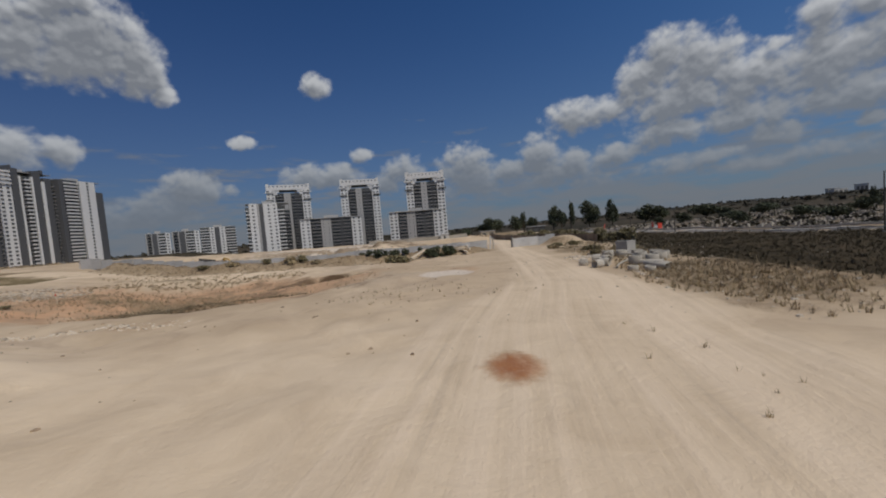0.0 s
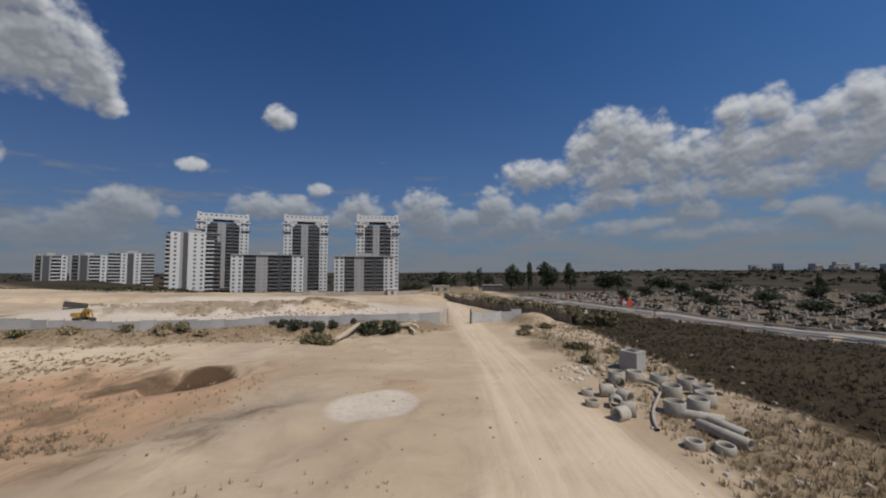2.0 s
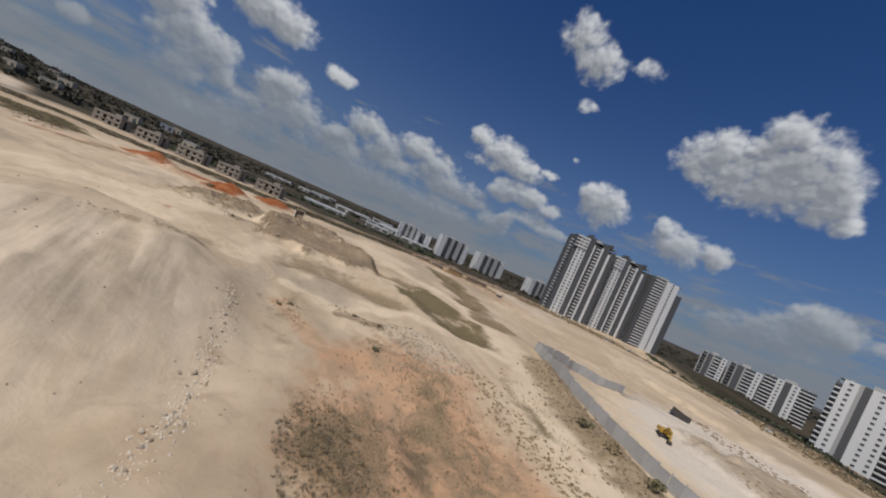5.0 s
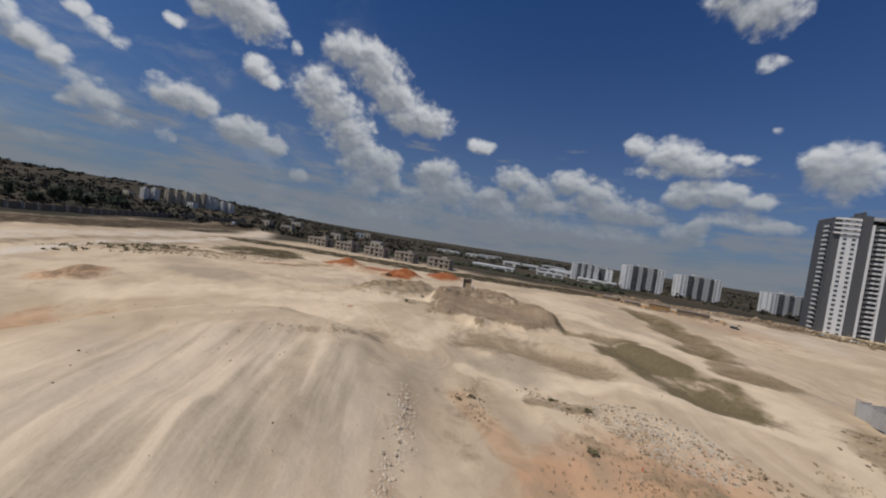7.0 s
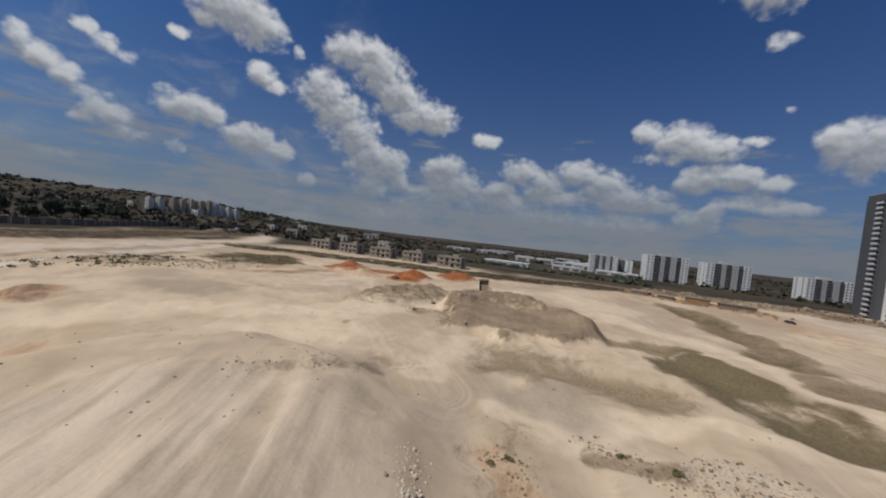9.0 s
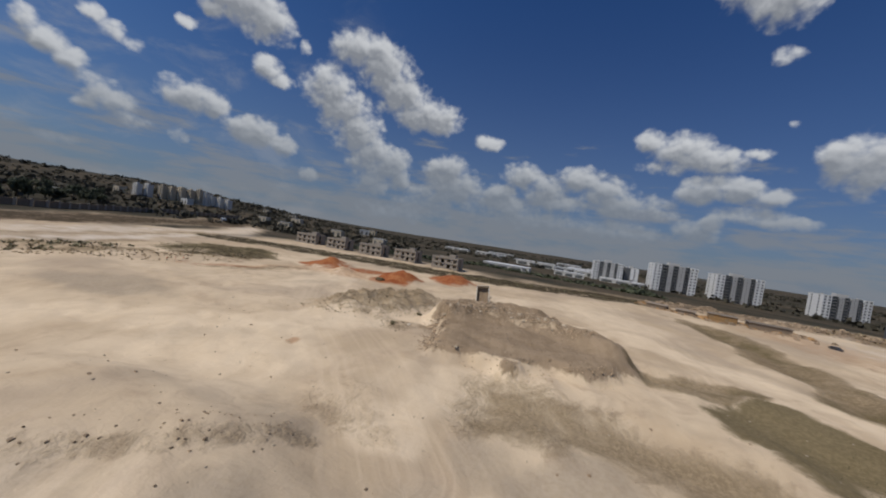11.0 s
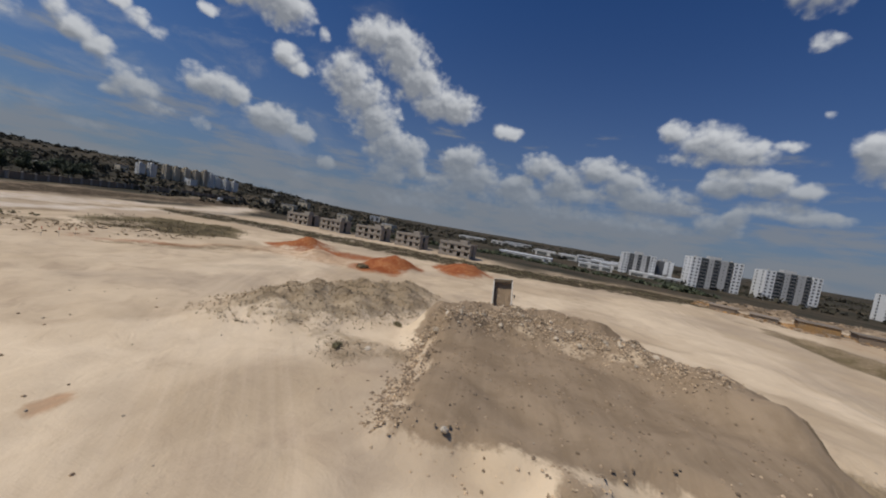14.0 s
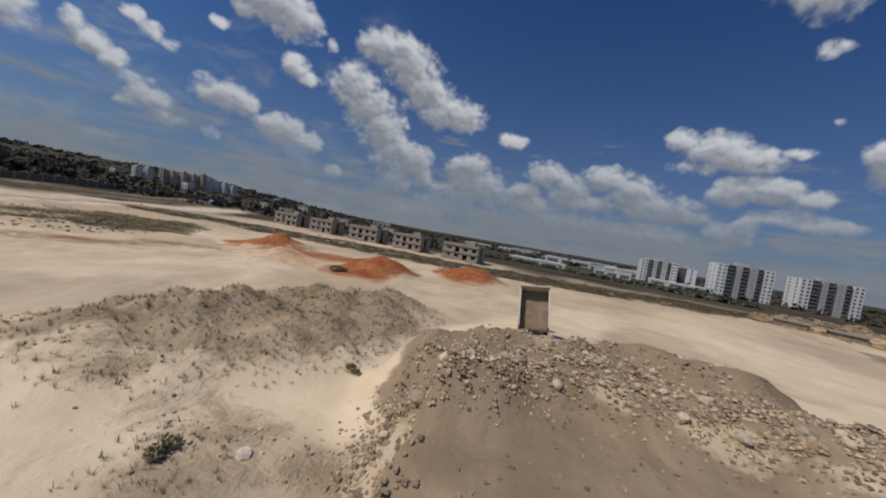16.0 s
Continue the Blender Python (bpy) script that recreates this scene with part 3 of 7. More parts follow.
    z = z + 0.35 * smooth(1 - line_of(x, y, [(-134.5, 7), (-136, 11), (-137, 15)])[0] / 3.2) * (1 + 0.8 * fbm(x, y, 2.5, 2))
    z = z + 2.2 * smooth(1 - line_of(x, y, [(-296, 92), (-308, 128), (-306, 168), (-292, 200)])[0] / 9) * (1 + fbm(x, y, 9))
    # terraces of the north yard
    z = z + 2.2 * smooth((y - 208 - 6 * fbm(x, y, 30)) / 5) * smooth((x + 180) / 30) * smooth((40 - x) / 30) * smooth((330 - y) / 60)
    # broken ledges of cut ground
    cut = yard_cut(x, y)
    z = z + 2.3 * cut * smooth((fbm(x, y, 13, 3) + 0.12) / 0.09) + 0.8 * cut * fbm(x, y, 4, 2)
    # unevenness, less on the tracks
    road, _, _ = line_of(x, y, HAUL_ROAD)
    calm = 0.15 + 0.85 * smooth((road - 7) / 6)
    near = smooth((600 - far) / 300)
    z = z + near * calm * (0.8 * fbm(x, y, 14, 5) + 0.28 * fbm(x, y, 3.5, 3)) + (1 - near) * 4.0 * fbm(x, y, 260, 4)
    return z


def hgt(x, y):
    return float(ground_height(np.array([x]), np.array([y]))[0])


def spaced(lo, hi, step, first, last):
    inner = list(np.arange(lo, hi + step, step))
    out, gap = [], step
    v = inner[-1]
    while v < last:
        gap *= 1.07
        v += gap
        out.append(v)
    before, gap, v = [], step, inner[0]
    while v > first:
        gap *= 1.07
        v -= gap
        before.append(v)
    return np.array(before[::-1] + inner + out)


def mesh_of(name, verts, faces, material, smooth_faces=False):
    me = bpy.data.meshes.new(name)
    me.from_pydata(verts, [], faces)
    me.materials.append(material)
    if smooth_faces:
        me.shade_smooth()
    return me


def build_ground():
    xs, ys = spaced(-190, 50, 0.9, -4700, 4700), spaced(-60, 222, 0.9, -4700, 4700)
    X, Y = np.meshgrid(xs, ys)
    x, y = X.ravel(), Y.ravel()
    z = ground_height(x, y)
    nx, ny = len(xs), len(ys)
    idx = np.arange(nx * ny).reshape(ny, nx)
    quads = np.stack([idx[:-1, :-1], idx[:-1, 1:], idx[1:, 1:], idx[1:, :-1]], -1).reshape(-1, 4)
    me = bpy.data.meshes.new("ground")
    me.vertices.add(len(x))
    me.vertices.foreach_set("co", np.stack([x, y, z], -1).ravel())
    me.loops.add(quads.size)
    me.loops.foreach_set("vertex_index", quads.ravel())
    me.polygons.add(len(quads))
    me.polygons.foreach_set("loop_start", np.arange(0, quads.size, 4))
    me.update(calc_edges=True)
    me.validate()
    me.shade_smooth()
    me.materials.append(GROUND)

    def store(name, *channels):
        a = me.attributes.new(name, "FLOAT_VECTOR", "POINT")
        a.data.foreach_set("vector", np.stack([np.broadcast_to(c, x.shape) for c in channels], -1).astype(np.float32).ravel())

    # the patches' outlines wander
    u, v = x + 7.0 * fbm(x, y, 17, 4), y + 7.0 * fbm(y + 310.0, x - 90.0, 17, 4)
    grass = np.maximum.reduce([
        smooth((1 - line_of(u, v, GRASS_A)[0] / 11) * 2.2), 0.5 * smooth((1 - line_of(u, v, GRASS_B)[0] / 8) * 2), 0.45 * smooth((1 - line_of(u, v, GRASS_P)[0] / 5.5) * 2),
        1.7 * blob(u, v, -187, -98, 30, 27, 0, 2.6), 0.7 * blob(u, v, -128, -114, 22, 6, -10, 1.5),
        0.45 * blob(u, v, -62, 76, 22, 9, 15), 0.5 * blob(u, v, -42, 61, 15, 7, 0), 0.65 * blob(u, v, -73, 97, 18, 5, 10),
    ])
    strip, _, _ = line_of(x, y, STRIP)
    band = smooth((1 - strip / 24) * 2.5)
    grass = np.maximum(grass, 0.9 * band)
    red = np.maximum.reduce([blob(u, v, -50, 73, 48, 29, 8, 1.5), 0.7 * blob(u, v, -66, 56, 22, 10, -20, 1.4), 1.25 * blob(x, y, 3.6, 21.6, 2.7, 3.6, 0, 1.3),
                             0.8 * blob(u, v, -66, -36, 22, 14, 10, 1.3), 0.85 * blob(u, v, -90, -73, 13, 10, 0, 1.6), 0.6 * blob(u, v, -170, -62, 18, 5, -25, 1.5), 0.6 * blob(u, v, -196, -40, 40, 22, -40, 1.4), 1.1 * smooth((1 - line_of(0.6 * x + 0.4 * u, 0.6 * y + 0.4 * v, [(-66, 54), (-70, 60), (-68, 70), (-60, 80), (-46, 84)])[0] / 4.5) * 1.6), 0.5 * blob(u, v, 6, 70, 10, 14, 0), 0.9 * blob(x, y, -111.7, 0.7, 2.2, 1.2, 20, 2), 0.62 * smooth((1 - line_of(x, y, [(-81, 40.5), (-77.4, 44.2), (-73, 48.2), (-66, 54)])[0] / 3.4) * 1.6), 0.75 * blob(u, v, -70, -50, 12, 9, 0, 1.6), 0.45 * blob(u, v, -235, 140, 60, 35, 0, 1.5), 0.3 * smooth((1 - line_of(x, y, [(-75, 33), (-61.4, 37.7), (-49.9, 40.1), (-39.7, 42.1), (-31.8, 42.3)])[0] / 3) * 1.5)])
    brown_band = smooth((1 - line_of(x, y, [(-60, -190), (-178, -212), (-243, -248), (-321, -262), (-400, -330)])[0] / 30) * 2.2)
    white_band = smooth((1 - line_of(x, y, [(-40, -130), (-157, -158), (-218, -184), (-277, -192), (-360, -260)])[0] / 17) * 2)
    damp = np.maximum.reduce([2.2 * blob(0.9 * x + 0.1 * u, 0.9 * y + 0.1 * v, -27.0, 87.6, 5.0, 6.2, 20, 2.6), 0.9 * blob(u, v, -32, 85.5, 7, 5, 20, 1.8), 0.75 * blob(u, v, -35, 83, 8, 5, 20, 1.6), 0.55 * blob(u, v, -38, 88, 26, 7, 15), 0.62 * blob(u, v, -50, 70, 22, 5, 10), 0.62 * blob(u, v, -36, 74, 12, 4, -15), 0.6 * blob(u, v, -60, 84, 16, 4, 10), 1.0 * brown_band, 0.5 * blob(u, v, -90, -73, 10, 9, 0, 1.4), 0.62 * smooth((1 - line_of(u, v, GRASS_B)[0] / 9) * 1.6), 0.62 * blob(u, v, -127, 103, 13, 8, 10, 1.8), 0.75 * smooth((1 - line_of(u, v, [(-296, 92), (-308, 128), (-306, 168), (-292, 200)])[0] / 14) * 2),
                              0.6 * blob(u, v, -21, 174, 24, 13, -20, 2.0), 0.72 * smooth((1 - line_of(u, v, [(-122, 161), (-108, 184), (-62, 214)])[0] / 4.5) * 1.6), 0.5 * blob(u, v, -15, 66, 18, 9, 20)])
    broken = fbm(x, y, 13, 3) + 0.12
    damp = np.maximum(damp, 0.75 * yard_cut(x, y) * smooth(1.15 - np.abs(broken - 0.045) / 0.11))
    chalk = np.maximum.reduce([1.3 * blob(x, y, 0, 68, 7.5, 5.5, 40, 1.8), 0.5 * white_band, 0.62 * smooth((1 - line_of(u, v, [(-90, -112), (-156, -131), (-206, -150), (-300, -180)])[0] / 7) * 2.0), 1.25 * blob(u, v, -55, 176, 95, 56, -10, 1.8) * (y > 118), 0.45 * blob(u, v, -250, 175, 90, 60, 0)])
    berm, _, _ = line_of(x, y, [(-100, 112), (-52, 113), (-26, 119), (10, 124)])
    side_of_road, s_road, turn = line_of(x, y, HAUL_ROAD)
    verge = smooth((side_of_road - 9) / 5) * (turn > 0) * smooth((45 - side_of_road) / 10) * smooth((y - 20) / 20)
    kerb_x = np.interp(y, [p[1] for p in KERB_LINE][::-1], [p[0] for p in KERB_LINE][::-1])
    scrub = np.maximum.reduce([0.8 * smooth(1.3 - berm / 9), 0.7 * blob(u, v, -44, 62, 18, 9, 0, 1.5), 0.6 * blob(u, v, -58, 74, 26, 12, 12, 1.3), (0.48 + 0.26 * smooth((62 - y) / 12) * smooth((x - 24) / 8)) * verge, 0.62 * smooth((1 - line_of(u, v, [(-90, -126), (-160, -145), (-230, -168)])[0] / 5) * 2), 0.66 * blob(0.6 * x + 0.4 * u, 0.6 * y + 0.4 * v, -152, -2, 28, 14, -13, 2.2), 0.5 * blob(u, v, -78, 42, 20, 8, 0),
                              0.8 * smooth((1 - line_of(0.4 * x + 0.6 * u, 0.4 * y + 0.6 * v, GRASS_D)[0] / 11.5) * 1.15), 1.1 * smooth((1 - line_of(u, v, GRASS_B)[0] / 10) * 2), 1.3 * blob(u, v, -130, 105, 17, 11, 10, 2),
                              1.1 * smooth((1 - line_of(u, v, GRASS_P)[0] / 6) * 2), 0.7 * blob(u, v, -248, 96, 13, 4, 45, 2), 0.55 * yard_cut(x, y), 0.85 * blob(u, v, 33, 104, 8, 16, -10, 1.6), 0.95 * smooth((1 - line_of(u, v, TOWER_BELT)[0] / 24) * 2.0), 0.55 * blob(u, v, -165, -60, 30, 8, -20, 1.5), 0.85 * blob(u, v, -142, -102, 22, 8, 0, 1.8), 0.7 * blob(u, v, -150, -124, 30, 5, 0, 1.8), 0.75 * smooth((1 - line_of(u, v, [(-89, 51), (-86, 64)])[0] / 2.2) * 1.5),
                              0.6 * smooth((1 - line_of(u, v, [(-77, 59), (-74, 64)])[0] / 2) * 1.5), 0.5 * blob(u, v, -132.6, 9.5, 7, 5, 40, 1.5), 0.5 * blob(x, y, -136.5, 15, 3, 3, 0, 1.6), 0.3 * blob(u, v, -100, 20, 14, 8, 30), 0.38 * smooth((1 - line_of(u, v, [(-74, 5), (-79, 11), (-85, 15), (-91, 19)])[0] / 2.6) * 1.5), 0.85 * smooth((x - np.interp(y, [120, 152, 183, 215, 300], [56, 47, 38, 31, 22])) / 6) * smooth((y - 128) / 20) * smooth((kerb_x + 8 - x) / 8)])
    orange = np.maximum.reduce([1.3 * blob(u, v, -202, -20, 18, 13, 0, 1.8), 1.2 * blob(u, v, -232, -5, 26, 13, 20, 1.6), 1.2 * blob(u, v, -206, -58, 16, 11, -30, 1.6),
                                0.75 * blob(u, v, -206, -38, 40, 15, -60, 1.3), 0.6 * blob(u, v, -158, -66, 26, 9, -30), 0.6 * blob(x, y, 3.6, 21.6, 2.2, 3.0, 0, 1.5)])
    rubble = np.maximum(dump_shape(x, y), smooth((1 - line_of(x, y, DUMP_RIM)[0] / 6) * 2))
    rubble = rubble - 0.62 * np.maximum.reduce([blob(x, y, -147, 34.5, 1.6, 4, 0, 2), blob(x, y, -146.4, 41, 1.6, 3.5, 0, 2), blob(x, y, -147, 28.5, 1.3, 1.8, 0, 2), blob(x, y, -152, 24, 2.5, 3, 0, 1.5), blob(x, y, -122, 36, 2, 9, 0, 1.5)])
    west_edge = np.interp(y, [-100, 30, 52, 64, 82, 130, 175, 230], [70, 45, 41, 39.5, 41, 49, 57, 50])
    field = smooth((x - west_edge) / 8) * smooth((kerb_x - x) / 3) * smooth((190 - y) / 25)
    far = np.maximum.reduce([smooth((x - kerb_x - 6) / 14), smooth((-x - np.interp(y, [90, 190], [288, 330])) / 35), smooth((y - 330) / 50), smooth((-y - 190 - 0.35 * (x + 150)) / 40),
                             smooth((-x - 255 + 0.9 * (y - 20)) / 40) * smooth((40 - y) / 30) * 0.9])
    far = far * (1 - 0.9 * band) * (1 - brown_band) * (1 - white_band)
    field = np.maximum(field, np.maximum.reduce([0.62 * band, 0.58 * brown_band, 0.5 * blob(u, v, -187, -98, 30, 27, 0, 2.6)]))
    far = far * (1 - 0.3 * smooth((x - kerb_x - 8) / 8) * smooth((300 - x) / 60) * smooth((290 - y) / 40))
    track, s_track, side = line_of(x, y, WEST_TRACK)
    track_n, s_n, side_n = line_of(x, y, NORTH_TRACK)
    half_road = np.interp(y, [0, 35, 55, 90, 130], [17, 14, 8.5, 6.5, 6])
    on_road, on_track, on_north = 0.85 * smooth((half_road - side_of_road) / 3.5), 0.3 * smooth((14 - track) / 10), 0.4 * smooth((9 - track_n) / 5)
    road_here = (on_road >= on_track) & (on_road >= on_north)
    track_here = ~road_here & (on_track >= on_north)
    along = np.where(road_here, s_road, np.where(track_here, s_track, s_n))
    across = np.where(road_here, side_of_road * turn, np.where(track_here, track * side, track_n * side_n))
    # tyre marks down the side of the pale tip
    tip = 1.0 * slope_of_tip(x, y)
    on_tip = (tip > np.maximum(on_road, np.maximum(on_track, on_north)))
    along, across = np.where(on_tip, (0.91 * x + 0.4 * y), along), np.where(on_tip, 0.38 * (-0.4 * x + 0.91 * y), across)
    on_dump = rubble > 0.05
    along, across = np.where(on_dump, x * 0.9 + y * 0.2, along), np.where(on_dump, y * 0.9 - x * 0.2, across)
    strong = np.maximum.reduce([on_road, on_track, on_north, tip])
    grass, scrub, red = grass * (1 - 0.8 * on_road), scrub * (1 - 0.9 * on_road), red * (1 - 0.7 * on_road * (y > 30))
    chalk = chalk * (1 - 0.6 * yard_cut(x, y)) * (1 - 0.95 * blob(x, y, -21, 174, 19, 13, -20, 3.0))
    grass = grass * np.clip(0.85 + 0.9 * fbm(x + 50, y, 11, 3), 0.3, 1.3)
    # dust driven white by wheels, and soft grey-brown patches
    wide_track = [(-86, -52), (-104, -28), (-118, -6), (-128, 2), (-148, 12), (-175, 20), (-205, 30)]
    pale = np.maximum.reduce([0.95 * blob(u, v, -60, 162, 80, 42, 5, 2.4) * (1 - 0.8 * yard_cut(x, y)) * (y > 118), 0.9 * blob(u, v, -98, -4, 20, 22, 0, 1.8), 1.0 * blob(u, v, -16, 6, 60, 38, 10, 2.2), 0.9 * on_road, 0.9 * smooth((1 - line_of(u, v, wide_track)[0] / 9) * 1.6), 0.8 * smooth((1 - line_of(u, v, [(-98, 24), (-112, 26), (-118, 40)])[0] / 6) * 1.5),
                              0.9 * smooth((1 - line_of(u, v, [(-90, 40), (-100, 70), (-96, 96)])[0] / 5) * 1.5), 0.85 * smooth((1 - line_of(u, v, [(-172, 34), (-178, 60), (-150, 92), (-100, 103), (-40, 104)])[0] / 9) * 1.5), 0.8 * blob(u, v, -205, 60, 40, 26, 20, 1.6),
                              0.8 * smooth((1 - line_of(u, v, [(-150, -30), (-180, -36), (-205, -75), (-150, -105)])[0] / 8) * 1.5), 0.6 * blob(u, v, -82, 73, 12, 9, 60, 1.6)])
    # the first ellipse greys the side of the tip
    grey_brown = np.maximum.reduce([0.85 * blob(u, v, -56, 12, 27, 27, 0, 2.2), 0.8 * blob(u, v, -98, 48, 10, 14, 0, 1.6), 0.9 * blob(u, v, -116, -52, 16, 20, 20, 1.6), 0.4 * blob(u, v, -105, -14, 9, 9, 0, 1.5), 0.6 * blob(u, v, -96, 14, 16, 7, 30, 1.5), 0.75 * blob(u, v, -100, 36, 12, 8, 20, 1.5), 0.6 * blob(u, v, -160, -30, 14, 5, -20, 1.5),
                              0.8 * blob(u, v, -62, 22, 8, 5, 20, 1.4), 0.7 * blob(u, v, -75, 22, 16, 6, 20, 1.5), 0.6 * blob(u, v, -85, 33, 14, 6, 15, 1.5), 0.6 * blob(u, v, -170, 80, 16, 6, 10, 1.5), 0.7 * blob(u, v, -15, 72, 16, 8, 10, 1.6)])
    store("cover_d", pale, grey_brown, 0.0 * pale)
    store("cover", grass, red, damp)
    store("cover_b", chalk, scrub, far)
    store("cover_c", orange, rubble, field)
    store("flow", along, across, strong * (1 - far))
    ob = new("ground", me)
    return tagged(ob, "pale sandy building-site ground with tracks, red hollows and dry grass", "ground", kind="structure")


build_ground()

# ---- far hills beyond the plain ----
# distance haze is put into the hills' blue-grey base colour
HAZE_HILL = paint("hazed_hills", (0.105, 0.12, 0.135), 0.95, 0.1, 0.02, 0.0, grime=0.0)
for dist, lift, tall in ((2300, -26, 16), (3600, -34, 34)):
    verts, faces = [], []
    for k in range(61):
        a = radians(20 + 1.7 * k)
        rise = tall * (0.35 + 0.65 * float(value_noise(np.array([k * 0.23 + dist]), np.array([3.0]))[0]) + 0.15 * math.sin(k * 1.3)) * (1 - 0.3 * (k / 60))
        for out, z in ((0, lift), (90, lift + rise), (500, lift + rise * 0.8), (700, lift - 20)):
            verts.append((-60 - (dist + out) * math.sin(a), 50 + (dist + out) * math.cos(a), z))
    for k in range(60):
        faces += [(4 * k + j, 4 * k + j + 1, 4 * k + j + 5, 4 * k + j + 4) for j in range(3)]
    tagged(new("backdrop", mesh_of("backdrop", verts, faces, HAZE_HILL, True)), "low hills beyond the plain, painted blue-grey with haze", "hills", kind="structure")

# ---- helpers for things ----
def thing(name, label, category, m, group=""):
    e = new(name)
    e.empty_display_size = 0.5
    e.matrix_basis = m
    return tagged(e, label, category, group)


def child(name, me, parent, m=None, label=""):
    ob = new(name, me)
    ob.parent = parent
    if m is not None:
        ob.matrix_basis = m
    return tagged(ob, label)


def boxes_mesh(name, boxes, *materials):
    """One mesh of boxes (x0, y0, z0, x1, y1, z1[, material slot])."""
    verts, faces, slots = [], [], []
    for x0, y0, z0, x1, y1, z1, *slot in boxes:
        k = len(verts)
        verts += [(x0, y0, z0), (x1, y0, z0), (x1, y1, z0), (x0, y1, z0), (x0, y0, z1), (x1, y0, z1), (x1, y1, z1), (x0, y1, z1)]
        faces += [(k, k + 3, k + 2, k + 1), (k + 4, k + 5, k + 6, k + 7), (k, k + 1, k + 5, k + 4), (k + 1, k + 2, k + 6, k + 5),
                  (k + 2, k + 3, k + 7, k + 6), (k + 3, k, k + 4, k + 7)]
        slots += [slot[0] if slot else 0] * 6
    me = mesh_of(name, verts, faces, materials[0])
    for extra in materials[1:]:
        me.materials.append(extra)
    me.polygons.foreach_set("material_index", slots)
    return me


def part(name, bm, material, parent, label=""):
    me = bpy.data.meshes.new(name)
    bm.to_mesh(me)
    bm.free()
    me.materials.append(material)
    return child(name, me, parent, None, label)


def frame_at(x, y, z, heading):
    return pose(x, y, z, 0, 0, heading)


def front_frame(fl, fr, z):
    """x along the front from its left end, y into the building."""
    return frame_at(fl[0], fl[1], z, math.degrees(math.atan2(fr[1] - fl[1], fr[0] - fl[0])))


# ---- apartment houses ----
WINDOW = boxes_mesh("window", [(-1.0, -0.06, 0, 1.0, 0.05, 1.6, 1), (-0.88, -0.09, 0.12, -0.05, -0.05, 1.48, 0), (0.05, -0.09, 0.12, 0.88, -0.05, 1.48, 0), (-1.1, -0.2, -0.12, 1.1, 0.05, 0.0, 1)], GLASS, SLAB)
SLIT = boxes_mesh("slit_window", [(-0.4, -0.06, 0, 0.4, 0.05, 1.1, 1), (-0.32, -0.09, 0.08, 0.32, -0.05, 1.02, 0)], GLASS, SLAB)
_balconies = {}


def balcony_mesh(width, deep, rail):
    key = (round(width, 1), deep, rail.name)
    if key not in _balconies:
        h = key[0] / 2
        _balconies[key] = boxes_mesh("balcony", [(-h, 0, -0.28, h, deep, 0, 0), (-h, 0.04, 0, h, 0.12, 0.95, 1), (-h, 0.0, 0.95, h, 0.14, 1.03, 0), (-h + 0.3, deep - 0.08, 0.1, h - 0.3, deep - 0.02, 2.3, 2)], SLAB, rail, GLASS)
    return _balconies[key]


